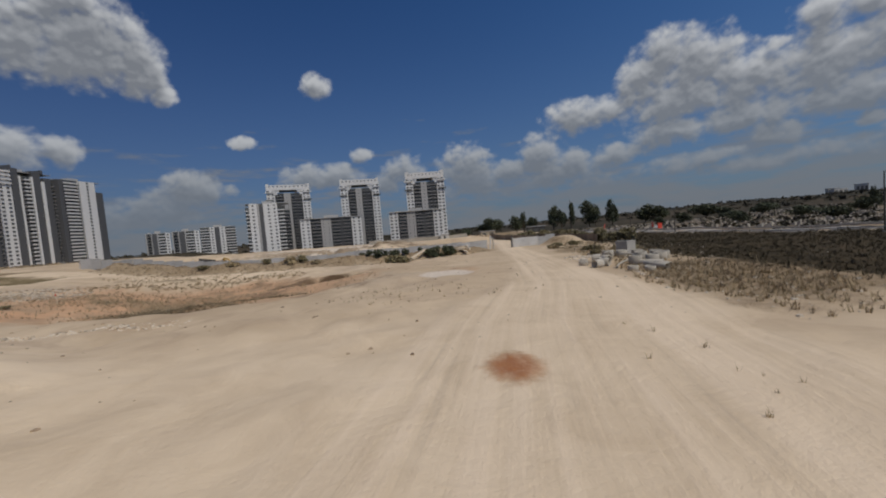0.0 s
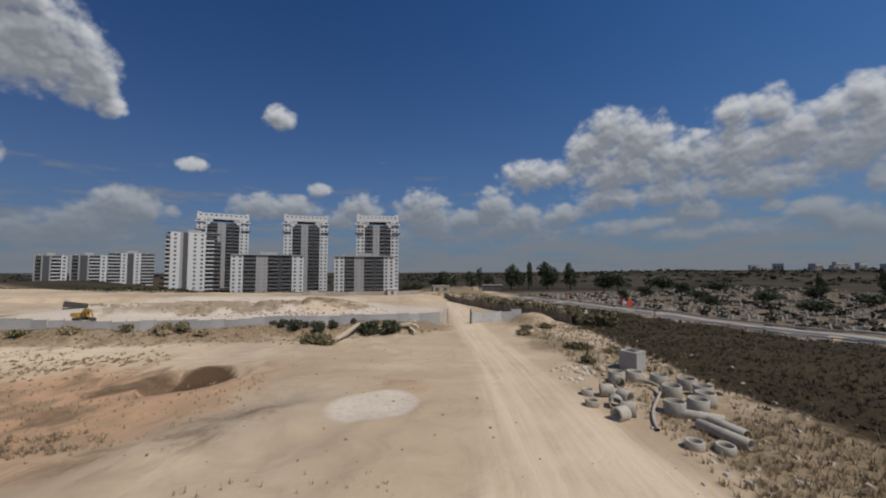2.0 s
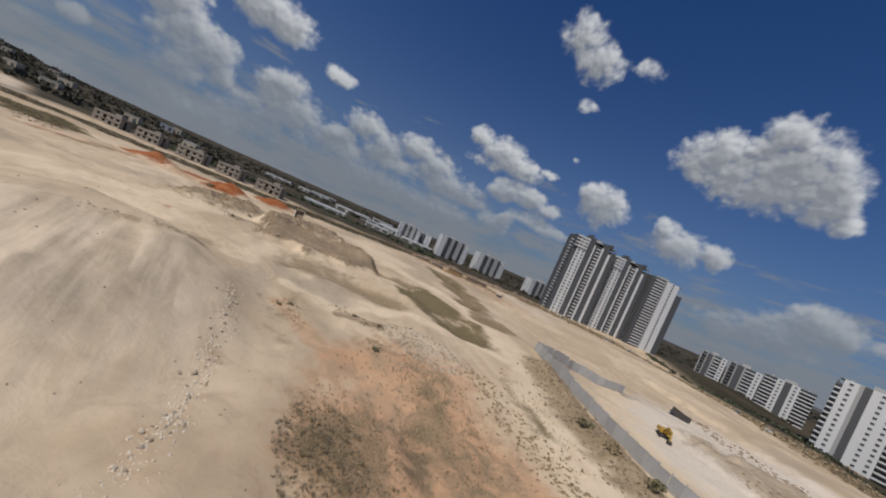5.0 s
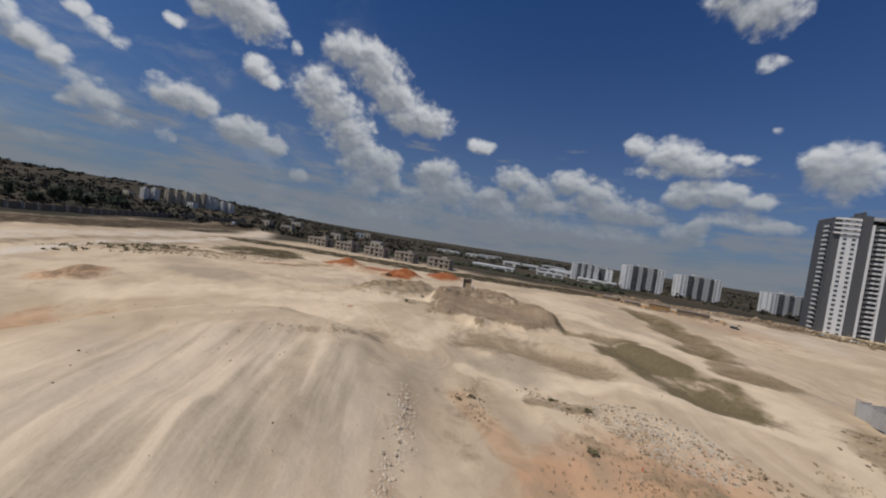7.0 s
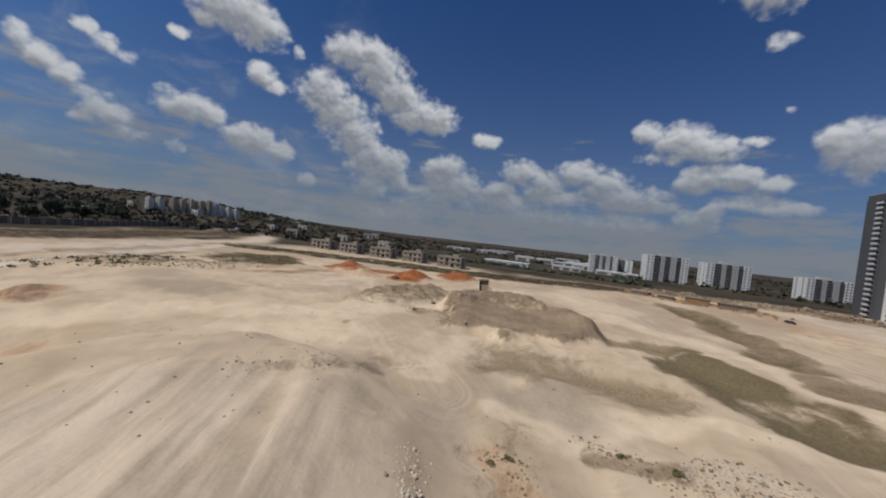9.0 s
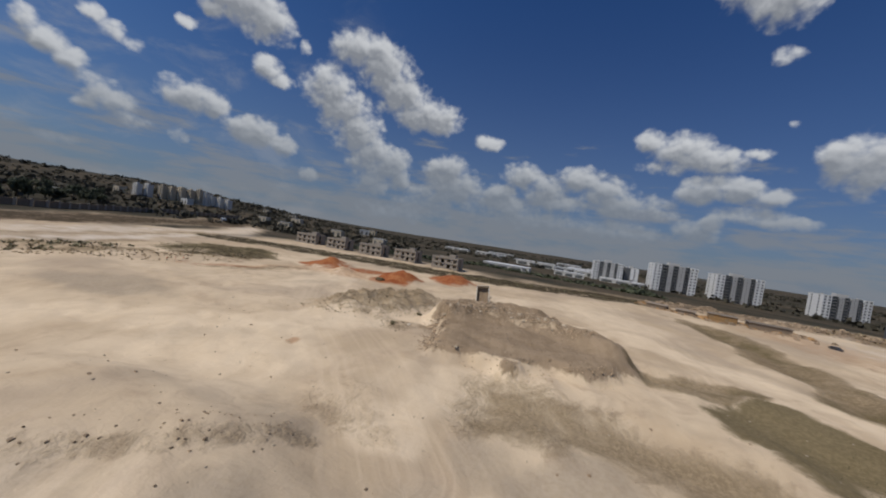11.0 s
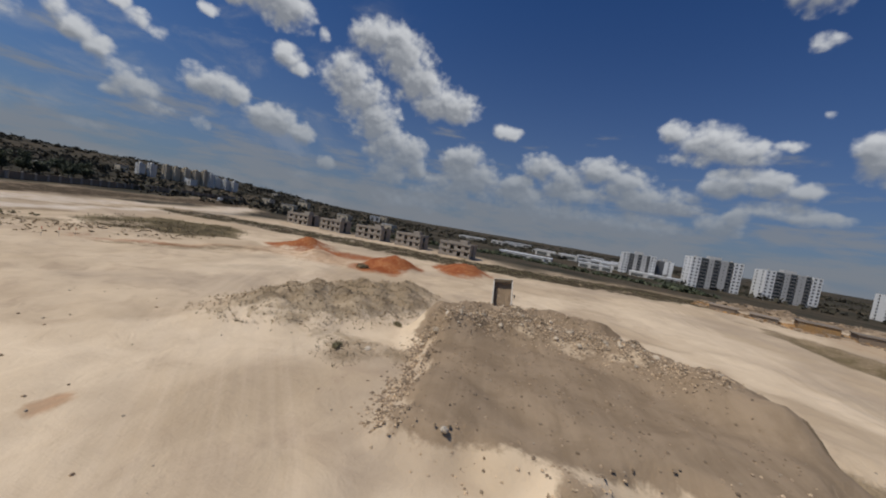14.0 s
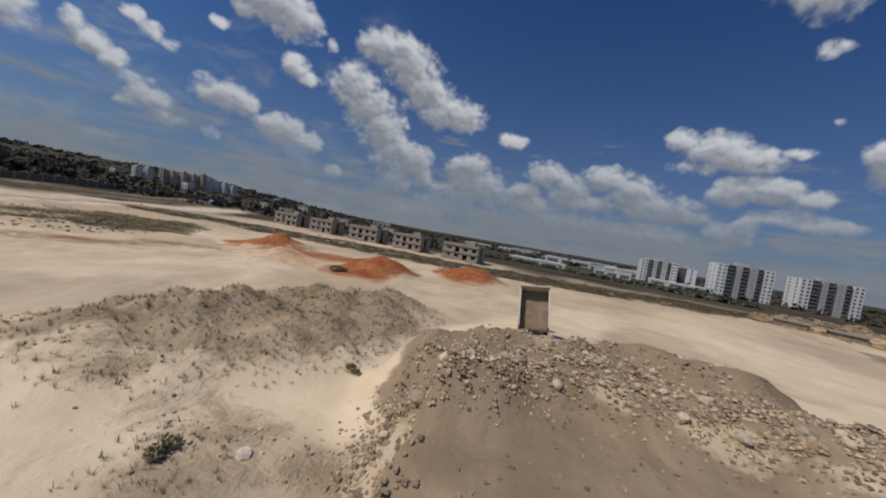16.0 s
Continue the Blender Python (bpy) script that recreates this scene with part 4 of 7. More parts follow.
def apartment_house(label, fl, fr, z, top, floors, deep, bays, group, crown="", sides=2, rail=DARKWALL, dark_end=False):
    """bays: kind, share of the front, columns of windows. white and grey stand proud, balcony and dark lie back."""
    wide = math.hypot(fr[0] - fl[0], fr[1] - fl[1])
    house = thing("apartment_house", label, "building", front_frame(fl, fr, z), group)
    tall, step = top - z, (top - z) / (floors + 0.8)
    base = step * 0.8
    total = sum(b[1] for b in bays)
    walls = {"white": [], "grey": [], "balcony": [], "dark": [], "bands": []}
    names = {"white": ("wall", WHITE), "grey": ("pier", GREYWALL), "balcony": ("recessed_wall", RECESS_SHADE), "dark": ("dark_panel", DARKWALL), "bands": ("recessed_wall", RECESS_SHADE)}
    x = 0.0
    spots = []
    for k, (kind, share, cols, *rest) in enumerate(bays):
        w_ = wide * share / total
        cut = rest[0] if rest else 0
        back = {"white": 0.0, "grey": 0.35, "dark": 0.7, "balcony": 1.9, "bands": 1.4}[kind]
        high = tall - cut * step
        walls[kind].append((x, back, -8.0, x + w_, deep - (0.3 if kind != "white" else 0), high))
        for f in range(int(floors - cut)):
            zf = base + f * step
            if kind in ("balcony", "bands"):
                n = max(1, cols)
                for c in range(n):
                    spots.append(("balcony", balcony_mesh(w_ / n - 0.25, 1.85 if kind == "balcony" else 1.35, rail if kind == "balcony" else WHITE), x + w_ * (c + 0.5) / n, 0.05, zf))
            else:
                for c in range(cols):
                    me = WINDOW if kind == "white" else SLIT
                    spots.append(("window", me, x + w_ * (c + 0.5) / cols, back, zf + 0.9))
        x += w_
    for kind, items in walls.items():
        if items:
            for item in items:
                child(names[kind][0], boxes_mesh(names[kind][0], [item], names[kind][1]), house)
    for name, me, px, py, pz in spots:
        child(name, me, house, pose(px, py, pz))
    for s in range(sides):
        py = deep * (s + 0.5) / sides
        for f in range(floors):
            child("window", WINDOW, house, pose(-0.02, py, base + f * step + 0.9, 0, 0, -90))
            child("window", WINDOW, house, pose(wide + 0.02, py, base + f * step + 0.9, 0, 0, 90))
    child("roof", boxes_mesh("roof", [(0.3, 2.2, tall, wide - 0.3, deep - 0.6, tall + 0.3)], SLAB), house)
    child("stair_head", boxes_mesh("stair_head", [(wide * 0.38, deep * 0.35, tall + 0.3, wide * 0.62, deep * 0.7, tall + 3.2)], SLAB), house)
    child("roof_tank", boxes_mesh("roof_tank", [(wide * 0.12, deep * 0.5, tall + 0.3, wide * 0.12 + 2, deep * 0.5 + 1.5, tall + 1.6)], SLAB), house)
    child("roof_tank", boxes_mesh("roof_tank", [(wide * 0.82, deep * 0.4, tall + 0.3, wide * 0.82 + 1.6, deep * 0.4 + 1.6, tall + 1.4)], SLAB), house)
    if dark_end:
        child("end_wall", boxes_mesh("end_wall", [(-0.5, 0.9, -3.0, -0.02, deep - 0.5, tall - step)], DARKWALL), house, None, "dark grey end wall")
        for f in range(floors - 1):
            child("balcony", balcony_mesh(6.0, 1.35, WHITE), house, pose(-1.9, deep * 0.3, base + f * step, 0, 0, -90))
    if crown == "frame":
        # a white frame with square openings along the top, on corner posts
        h, bar = step * 1.7, []
        sill = h - 2.6
        bar += [(0, -0.05, tall + h - 1.1, wide, 0.9, tall + h), (0, -0.05, tall, wide, 0.9, tall + sill), (0, deep - 0.9, tall + h - 1.1, wide, deep, tall + h)]
        n = 10
        for k in range(n + 1):
            px = (wide - 2.6) * k / n
            bar.append((px, 0, tall + sill, px + 2.6, 0.85, tall + h - 1.1))
        for py in (0.95, deep * 0.5, deep - 2.0):
            bar += [(0, py, tall, 1.0, py + 1.0, tall + h - 1.1), (wide - 1.0, py, tall, wide, py + 1.0, tall + h - 1.1)]
        bar += [(0, 0.9, tall + h - 1.1, 0.9, deep - 0.9, tall + h), (wide - 0.9, 0.9, tall + h - 1.1, wide, deep - 0.9, tall + h)]
        # dark box added behind the frame so its gaps look shaded
        child("dark_backing", boxes_mesh("dark_backing", [(2.0, 2.4, tall + 0.3, wide - 2.0, deep - 2.0, tall + h - 1.4)], RECESS_SHADE), house, None, "dark box behind the roof frame, shade for its gaps")
        for px in (0.0, wide - 3.4):
            child("corner_turret", boxes_mesh("corner_turret", [(px, -0.1, tall + h, px + 3.4, 0.5, tall + h + 1.1), (px, 2.9, tall + h, px + 3.4, 3.4, tall + h + 1.1), (px, 0.5, tall + h, px + 0.5, 2.9, tall + h + 1.1), (px + 2.9, 0.5, tall + h, px + 3.4, 2.9, tall + h + 1.1)], WHITE), house)
            # dark plate on the solid wall, standing for the shade in a loggia
            child("corner_loggia", boxes_mesh("corner_loggia", [(px + 0.5, -0.12, tall - step * 0.9, px + 2.9, -0.02, tall - step * 0.15)], GLASS), house, None, "dark plate for the shade of a corner loggia")
        for sx in (0, 1):
            for run, drop in ((0.10, 0.75), (0.055, 1.5)):
                x0, x1 = (wide * 0.19, wide * (0.19 + run)) if sx == 0 else (wide * (0.81 - run), wide * 0.81)
                child("haunch", boxes_mesh("haunch", [(x0, 0.3, tall - step * drop, x1, 1.7, tall)], WHITE), house)
            # the lower balcony of each pair takes the dark recess colour
            for drop in (0.9, 3.4):
                x0, x1 = (-1.5, wide * 0.16) if sx == 0 else (wide * 0.84, wide + 1.5)
                child("corner_balcony", boxes_mesh("corner_balcony", [(x0, -1.3, tall - step * drop, x1, 0.0, tall - step * drop + 0.35), (x0, -1.3, tall - step * drop + 0.35, x1, -1.15, tall - step * drop + 1.2)], RECESS_SHADE if drop > 2 else WHITE), house)
        child("roof_frame", boxes_mesh("roof_frame", bar, WHITE), house, None, "white roof frame with square openings")
    elif crown == "roof_edge":
        child("roof_edge", boxes_mesh("eaves", [(-0.5, -0.9, tall - 0.1, wide + 0.5, deep + 0.3, tall + 0.55)], SLAB), house, None, "overhanging flat grey eaves")
    elif crown == "bands":
        child("fin", boxes_mesh("fin", [(wide * 0.30, 0.9, tall, wide * 0.33, deep * 0.5, tall + step * 1.5)], DARKWALL), house, None, "dark blade wall above the roof")
        child("fin", boxes_mesh("fin", [(wide * 0.80, 0.9, tall, wide * 0.83, deep * 0.5, tall + step * 1.1)], DARKWALL), house, None, "dark blade wall above the roof")
        for k in range(4):
            zb = tall - step * (k + 0.5)
            child("parapet_band", boxes_mesh("parapet_band", [(-0.8, -1.1, zb, wide * 0.275, 0.0, zb + 1.2)], WHITE), house, None, "white parapet of a top floor balcony")
    return house


TOWER = [("white", 0.19, 2), ("balcony", 0.20, 1, 1), ("grey", 0.16, 1, 1), ("balcony", 0.12, 1, 1), ("dark", 0.03, 0), ("balcony", 0.12, 1, 1), ("white", 0.19, 2)]
LOW = [("white", 0.16, 2), ("balcony", 0.17, 1), ("grey", 0.16, 2), ("balcony", 0.15, 1), ("dark", 0.04, 0), ("balcony", 0.15, 1), ("white", 0.17, 2)]
apartment_house("tall white tower with dark balcony columns and a roof frame", (-206, 441), (-161, 460), -8, 72, 21, 24, TOWER, "white towers", "frame")
apartment_house("tall white tower with dark balcony columns and a roof frame", (-117.3, 437.8), (-73.3, 447.8), -8, 70, 20, 24, TOWER, "white towers", "frame")
apartment_house("tall white tower with dark balcony columns and a roof frame", (-33, 362), (4.4, 364), -5, 60.5, 19, 22, TOWER, "white towers", "frame")
apartment_house("low white apartment block with dark balconies and grey eaves", (-149.8, 389.6), (-89.2, 408.9), -7, 31.5, 10, 18, LOW, "low white blocks", "roof_edge")
apartment_house("low white apartment block with dark balconies and grey eaves", (-49.6, 348), (0.3, 350), -5, 28.6, 10, 14, LOW, "low white blocks", "roof_edge")
apartment_house("white stepped apartment block with a dark vertical slot", (-203.8, 385.8), (-165.2, 404.9), -8, 52, 15, 22,
                [("bands", 0.08, 1, 1), ("white", 0.17, 1), ("grey", 0.05, 0), ("dark", 0.09, 0), ("white", 0.06, 0), ("white", 0.26, 2), ("bands", 0.16, 1, 1), ("balcony", 0.13, 1, 2)], "low white blocks", sides=3)
B_BAYS = [("grey", 0.05, 0), ("balcony", 0.17, 1), ("grey", 0.04, 0), ("dark", 0.2, 0), ("grey", 0.05, 0), ("bands", 0.3, 1), ("white", 0.19, 1)]
apartment_house("white apartment block with dark end and balcony bands", (-352, 436.8), (-333.8, 451.7), -10, 32, 11, 18, B_BAYS, "blocks on the slope")
apartment_house("white apartment block with dark end and balcony bands", (-332.4, 452.8), (-309.4, 469.6), -10, 33, 11, 18, B_BAYS, "blocks on the slope")
apartment_house("white apartment block with a dark vertical slot", (-308.6, 470), (-275.3, 491.2), -10, 36, 12, 18,
                [("bands", 0.26, 1), ("white", 0.14, 1), ("dark", 0.14, 0), ("white", 0.16, 1), ("bands", 0.3, 1)], "blocks on the slope")
# the three joined towers in the north-west
ROW_A, ROW_B = Vector((-331.5, 231.5)), Vector((-321.5, 356.5))


def along_row(t, back=0.0):
    p = ROW_A.lerp(ROW_B, t)
    return (p.x - back, p.y + 0.08 * back)


SLAB_TOWER = [("dark", 0.07, 0), ("white", 0.20, 2), ("dark", 0.13, 0, -0.8), ("white", 0.025, 0, 1), ("balcony", 0.05, 1, 1), ("bands", 0.11, 2, 1), ("white", 0.03, 0, 1), ("dark", 0.13, 0, -0.6), ("white", 0.05, 0, 2), ("dark", 0.12, 0, 1), ("balcony", 0.05, 1, 2)]
apartment_house("very tall tower, white piers between dark grey panels", along_row(0.0), along_row(0.36), 3, 85.5, 25, 22, SLAB_TOWER, "joined tall towers", "bands", 0, DARKWALL, True)
apartment_house("very tall tower, white piers between dark grey panels", along_row(0.362, 5), along_row(0.70, 5), 3, 82.5, 25, 22, SLAB_TOWER, "joined tall towers", "bands", 0, DARKWALL, True)
apartment_house("very tall tower with white end pier and balcony bands", along_row(0.702, 1), along_row(1.0, 1), 3, 79.5, 25, 24,
                [("dark", 0.09, 0), ("bands", 0.3, 1), ("balcony", 0.05, 1), ("white", 0.36, 1), ("dark", 0.2, 0, 3)], "joined tall towers", "", 0, WHITE)
for fl, fr, top, n in (((-563, 84), (-564, 118), 26, 8), ((-560, 150), (-565, 198), 34, 9), ((-556, 214), (-562, 262), 32, 9), ((-549.5, 308), (-555, 352), 27, 8)):
    apartment_house("white apartment block with dark balcony columns", fl, fr, -1, top, n, 20,
                    [("white", 0.18, 2), ("balcony", 0.16, 1), ("grey", 0.1, 1), ("balcony", 0.13, 1), ("grey", 0.14, 1), ("balcony", 0.11, 1), ("white", 0.17, 2)], "western blocks", "", 2)
apartment_house("narrow white and dark apartment block end", (-571, 122), (-572, 137), -1, 23, 7, 16, [("dark", 0.4, 0), ("white", 0.6, 1)], "western blocks", "", 1)

# ---- bare concrete houses ----
def shell_house(x, y, z, heading, wide, label):
    h = thing("shell_house", label, "house", frame_at(x, y, z, heading), "unfinished concrete houses")
    d, floors = 11.0, 2
    slabs = [(-0.2, -0.4, k * 3.2 - 0.3, wide + 0.2, d + 0.2, k * 3.2) for k in range(floors + 1)]
    slabs.append((0, 0, -2.5, wide, d, -0.3))
    slabs += [(0, 0, 6.4, wide, 0.25, 7.2), (0, d - 0.25, 6.4, wide, d, 7.2), (0, 0.25, 6.4, 0.25, d - 0.25, 7.2), (wide - 0.25, 0.25, 6.4, wide, d - 0.25, 7.2), (wide * 0.55, d * 0.4, 6.4, wide * 0.8, d * 0.75, 8.8)]
    for one in slabs[:3]:
        child("floor_slab", boxes_mesh("floor_slab", [one], RUINWALL), h)
    child("footing", boxes_mesh("footing", slabs[3:4], RUINWALL), h)
    for one in slabs[4:8]:
        child("parapet", boxes_mesh("parapet", [one], RUINWALL), h)
    child("stair_head", boxes_mesh("stair_head", slabs[8:], RUINWALL), h)
    n = 4
    for f in range(floors):
        z0, z1 = f * 3.2, f * 3.2 + 2.9
        for k in range(n + 1):
            px = (wide - 0.9) * k / n
            child("pier", boxes_mesh("pier", [(px, 0, z0, px + 0.9, 0.3, z1)], RUINWALL), h)
            gap = (wide - 0.9) / n - 0.9
            if k < n:
                child("lintel", boxes_mesh("lintel", [(px + 0.9, 0.04, z1 - 0.55, px + 0.9 + gap, 0.26, z1)], RUINWALL), h)
                child("side_pier", boxes_mesh("side_pier", [(px + 0.9, 0.04, z0, px + 0.9 + gap * 0.36, 0.26, z1 - 0.55)], RUINWALL), h)
            if k < n and (k + f) % 3 != 2:
                child("breast_wall", boxes_mesh("breast_wall", [(px + 0.9 + gap * 0.36, 0.04, z0, px + 0.9 + gap, 0.26, z0 + 0.95)], RUINWALL), h)
        for one in ((0, 0.3, z0, 0.3, d * 0.4, z1), (0, d * 0.6, z0, 0.3, d - 0.3, z1), (wide - 0.3, 0.3, z0, wide, d * 0.35, z1), (wide - 0.3, d * 0.55, z0, wide, d - 0.3, z1)):
            child("side_wall", boxes_mesh("side_wall", [one], RUINWALL), h)
        child("back_wall", boxes_mesh("back_wall", [(0.3, d - 0.3, z0, wide - 0.3, d, z1)], RUINWALL), h)
        child("partition", boxes_mesh("partition", [(wide * 0.48, 0.3, z0, wide * 0.5, d - 0.3, z1)], RUINWALL), h)
    return h


for k in range(5):
    shell_house(-287 - 1.5 * k, -37 - 28 * k, hgt(-287, -30 - 28 * k) + 0.5, 86, 18 - (k % 2) * 2, "unfinished two-storey house of bare stained concrete")

# ---- the town on the southern hill ----
def far_block(x, y, wide, deep, tall, heading, mat):
    z = hgt(x, y)
    h = thing("apartment_block", "distant beige apartment block on the hill" if mat is BEIGE else "distant pale apartment block on the hill", "building", frame_at(x, y, z, heading), "town on the hill")
    child("wall", boxes_mesh("wall", [(0, 0, -4, wide, deep, tall), (wide * 0.3, deep * 0.3, tall, wide * 0.6, deep * 0.7, tall + 2.5), (wide * 0.45, -0.8, -4, wide * 0.55, 0, tall + 1.5)], mat), h)
    floors = max(3, int(tall / 3.1))
    for f in range(floors):
        for c in range(3):
            child("window", WINDOW, h, pose(wide * (0.12 + 0.38 * c), 0, 1.2 + f * tall / floors * 0.98))
    return h


rnd = random.Random(11)
for k, (x, y, tall, mat) in enumerate(((-474, -624, 18, FARWHITE), (-486, -617, 20, FARWHITE), (-501, -606, 22, BEIGE), (-511, -599, 21, BEIGE), (-522, -591, 23, BEIGE), (-533, -583, 22, BEIGE),
                                       (-543, -574, 25, BEIGE), (-549, -568, 22, FARWHITE), (-556, -563, 18, FARWHITE), (-566, -554, 17, FARWHITE), (-576, -546, 16, FARWHITE))):
    far_block(x, y, 10, 9, tall, 92 + rnd.uniform(-6, 6), mat)

# ---- site furniture ----
def cyl(name, r0, r1, length, sides, material, axis="z", caps=True):
    """A tapered rod from the origin along +z (or +x), as a mesh."""
    verts, faces = [], []
    for k, (r, h) in enumerate(((r0, 0.0), (r1, length))):
        for s in range(sides):
            a = 2 * math.pi * s / sides
            p = (r * math.cos(a), r * math.sin(a), h)
            verts.append(p if axis == "z" else (p[2], p[0], p[1]))
    faces += [(s, (s + 1) % sides, sides + (s + 1) % sides, sides + s) for s in range(sides)]
    if caps:
        faces += [tuple(range(sides))[::-1], tuple(range(sides, 2 * sides))]
    return mesh_of(name, verts, faces, material)


def tube_mesh(name, outer, inner, length, sides, material, axis="z"):
    """A hollow pipe with wall thickness and slightly rounded rims."""
    verts, faces = [], []
    t = min(0.04, (outer - inner) * 0.3)
    rings = [(outer - t, 0), (outer, t), (outer, length - t), (outer - t, length), (inner + t, length), (inner, length - t), (inner, t), (inner + t, 0)]
    for r, h in rings:
        for s in range(sides):
            a = 2 * math.pi * s / sides
            p = (r * math.cos(a), r * math.sin(a), h)
            verts.append(p if axis == "z" else (p[2], p[0], p[1]))
    n = len(rings)
    for k in range(n):
        for s in range(sides):
            faces.append((k * sides + s, k * sides + (s + 1) % sides, ((k + 1) % n) * sides + (s + 1) % sides, ((k + 1) % n) * sides + s))
    return mesh_of(name, verts, faces, material, True)


def corrugated(wide, tall, waves, depth, material, level=True):
    verts, faces = [], []
    n = waves * 4
    for k in range(n + 1):
        off = depth * (0, 1, 1, 0)[k % 4]
        s = tall * k / n if level else wide * k / n
        verts += [(0, off, s), (wide, off, s), (0, off + 0.03, s), (wide, off + 0.03, s)] if level else [(s, off, 0), (s, off, tall), (s, off + 0.03, 0), (s, off + 0.03, tall)]
    for k in range(n):
        a, b = 4 * k, 4 * k + 4
        faces += [(a, a + 1, b + 1, b), (a + 2, b + 2, b + 3, a + 3), (a, b, b + 2, a + 2), (a + 1, a + 3, b + 3, b + 1)]
    faces += [(0, 2, 3, 1), (4 * n, 4 * n + 1, 4 * n + 3, 4 * n + 2)]
    return mesh_of("sheet", verts, faces, material)


SHEET = corrugated(3.0, 3.3, 7, 0.05, HOARD)
POST = boxes_mesh("post", [(-0.06, 0.22, -0.8, 0.06, 0.36, 3.55)], HOARD)
BRACE = boxes_mesh("rail", [(0, 0.2, 0.5, 3.0, 0.26, 0.62), (0, 0.2, 2.8, 3.0, 0.26, 2.92)], HOARD)


def hoarding(label, pts):
    fence = thing("hoarding", label, "fence", frame_at(pts[0][0], pts[0][1], 0, 0), "site hoarding")
    inv = fence.matrix_basis.inverted()
    k = 0
    for (ax, ay), (bx, by) in zip(pts, pts[1:]):
        size = math.hypot(bx - ax, by - ay)
        n = max(1, round(size / 3.0))
        head = math.degrees(math.atan2(by - ay, bx - ax))
        for i in range(n):
            t = i / n
            x, y = ax + (bx - ax) * t, ay + (by - ay) * t
            wob = math.sin(k * 1.7) * 0.08
            m = inv @ pose(x, y, hgt(x, y) - 0.15 + wob, math.sin(k * 2.3) * 3, 0, head) @ Matrix.Diagonal((size / n / 3.0, 1, 1, 1))
            child("sheet", SHEET, fence, m)
            child("post", POST, fence, inv @ pose(x, y, hgt(x, y), 0, 0, head))
            child("rail", BRACE, fence, m)
            k += 1
    return fence


hoarding("long hoarding of dusty corrugated galvanised sheets on steel posts", FENCE)
hoarding("return of corrugated galvanised hoarding across the pale yard", FENCE_BACK)
hoarding("short corrugated hoarding beside the site gate", [(24, 130), (40, 134)])


def gate_post(x, y, tall, lean, label, mat):
    p = thing("gate_post", label, "post", pose(x, y, hgt(x, y), lean, lean * 0.6, 20), "gate posts")
    child("upright", boxes_mesh("upright", [(-0.15, -0.15, -0.6, 0.15, 0.15, tall)], mat), p)
    child("cap", boxes_mesh("cap", [(-0.2, -0.2, tall, 0.2, 0.2, tall + 0.08)], mat), p)


gate_post(16, 131, 4.4, 6, "white timber gate post leaning at the hoarding", SIGNWHITE)
gate_post(17.2, 130.2, 4.2, -3, "grey timber gate post at the hoarding", OLDCON)
gate_post(23.4, 129.4, 4.0, 2, "dark timber gate post beside the haul road", STEEL)

# the tall brown plank fence and its hedge beside the road
PLANKS = [(27, 215), (34, 183), (44, 152), (52, 126)]
PLANK = boxes_mesh("plank", [(0, 0, -0.6, 0.92, 0.06, 2.6), (0.88, -0.03, -0.6, 1.0, 0.09, 2.7)], RUSTFENCE)
fence = thing("plank_fence", "tall weathered brown plank fence along the road", "fence", frame_at(27, 215, 0, 0))
for (ax, ay), (bx, by) in zip(PLANKS, PLANKS[1:]):
    n = round(math.hypot(bx - ax, by - ay) / 1.0)
    for i in range(n):
        x, y = ax + (bx - ax) * i / n, ay + (by - ay) * i / n
        child("plank", PLANK, fence, fence.matrix_basis.inverted() @ pose(x, y, hgt(x, y) - 0.1 + 0.1 * math.sin(i * 1.9), 2 * math.sin(i), 0, math.degrees(math.atan2(by - ay, bx - ax))))


# ---- plants ----
def leaf_mesh(name, count, rx, ry, rz, size, seed, material, clusters=9, stretch=1.0, hollow=0.35):
    """Many small leaf-like faces gathered in uneven clumps."""
    r = np.random.RandomState(seed)
    mid = r.normal(size=(clusters, 3))
    mid /= np.linalg.norm(mid, axis=1)[:, None]
    mid *= (0.35 + 0.5 * r.rand(clusters, 1)) * np.array([rx, ry, rz])
    mid[:, 2] += rz
    which = r.randint(0, clusters, count)
    off = r.normal(size=(count, 3))
    off /= np.linalg.norm(off, axis=1)[:, None]
    off *= (hollow + (1 - hollow) * r.rand(count, 1) ** 0.6) * np.array([rx, ry, rz]) * 0.52
    p = mid[which] + off
    p[:, 2] = np.maximum(p[:, 2], 0.02)
    a, b = r.normal(size=(count, 3)), r.normal(size=(count, 3))
    a /= np.linalg.norm(a, axis=1)[:, None]
    b -= (a * b).sum(1)[:, None] * a
    b /= np.linalg.norm(b, axis=1)[:, None]
    s = size * (0.5 + r.rand(count, 1))
    a, b = a * s, b * s * 0.55
    a[:, 2] *= stretch
    verts = np.stack([p - a, p - b, p + a, p + b], 1).reshape(-1, 3)
    faces = np.arange(4 * count).reshape(-1, 4)
    return mesh_of(name, verts.tolist(), faces.tolist(), material)


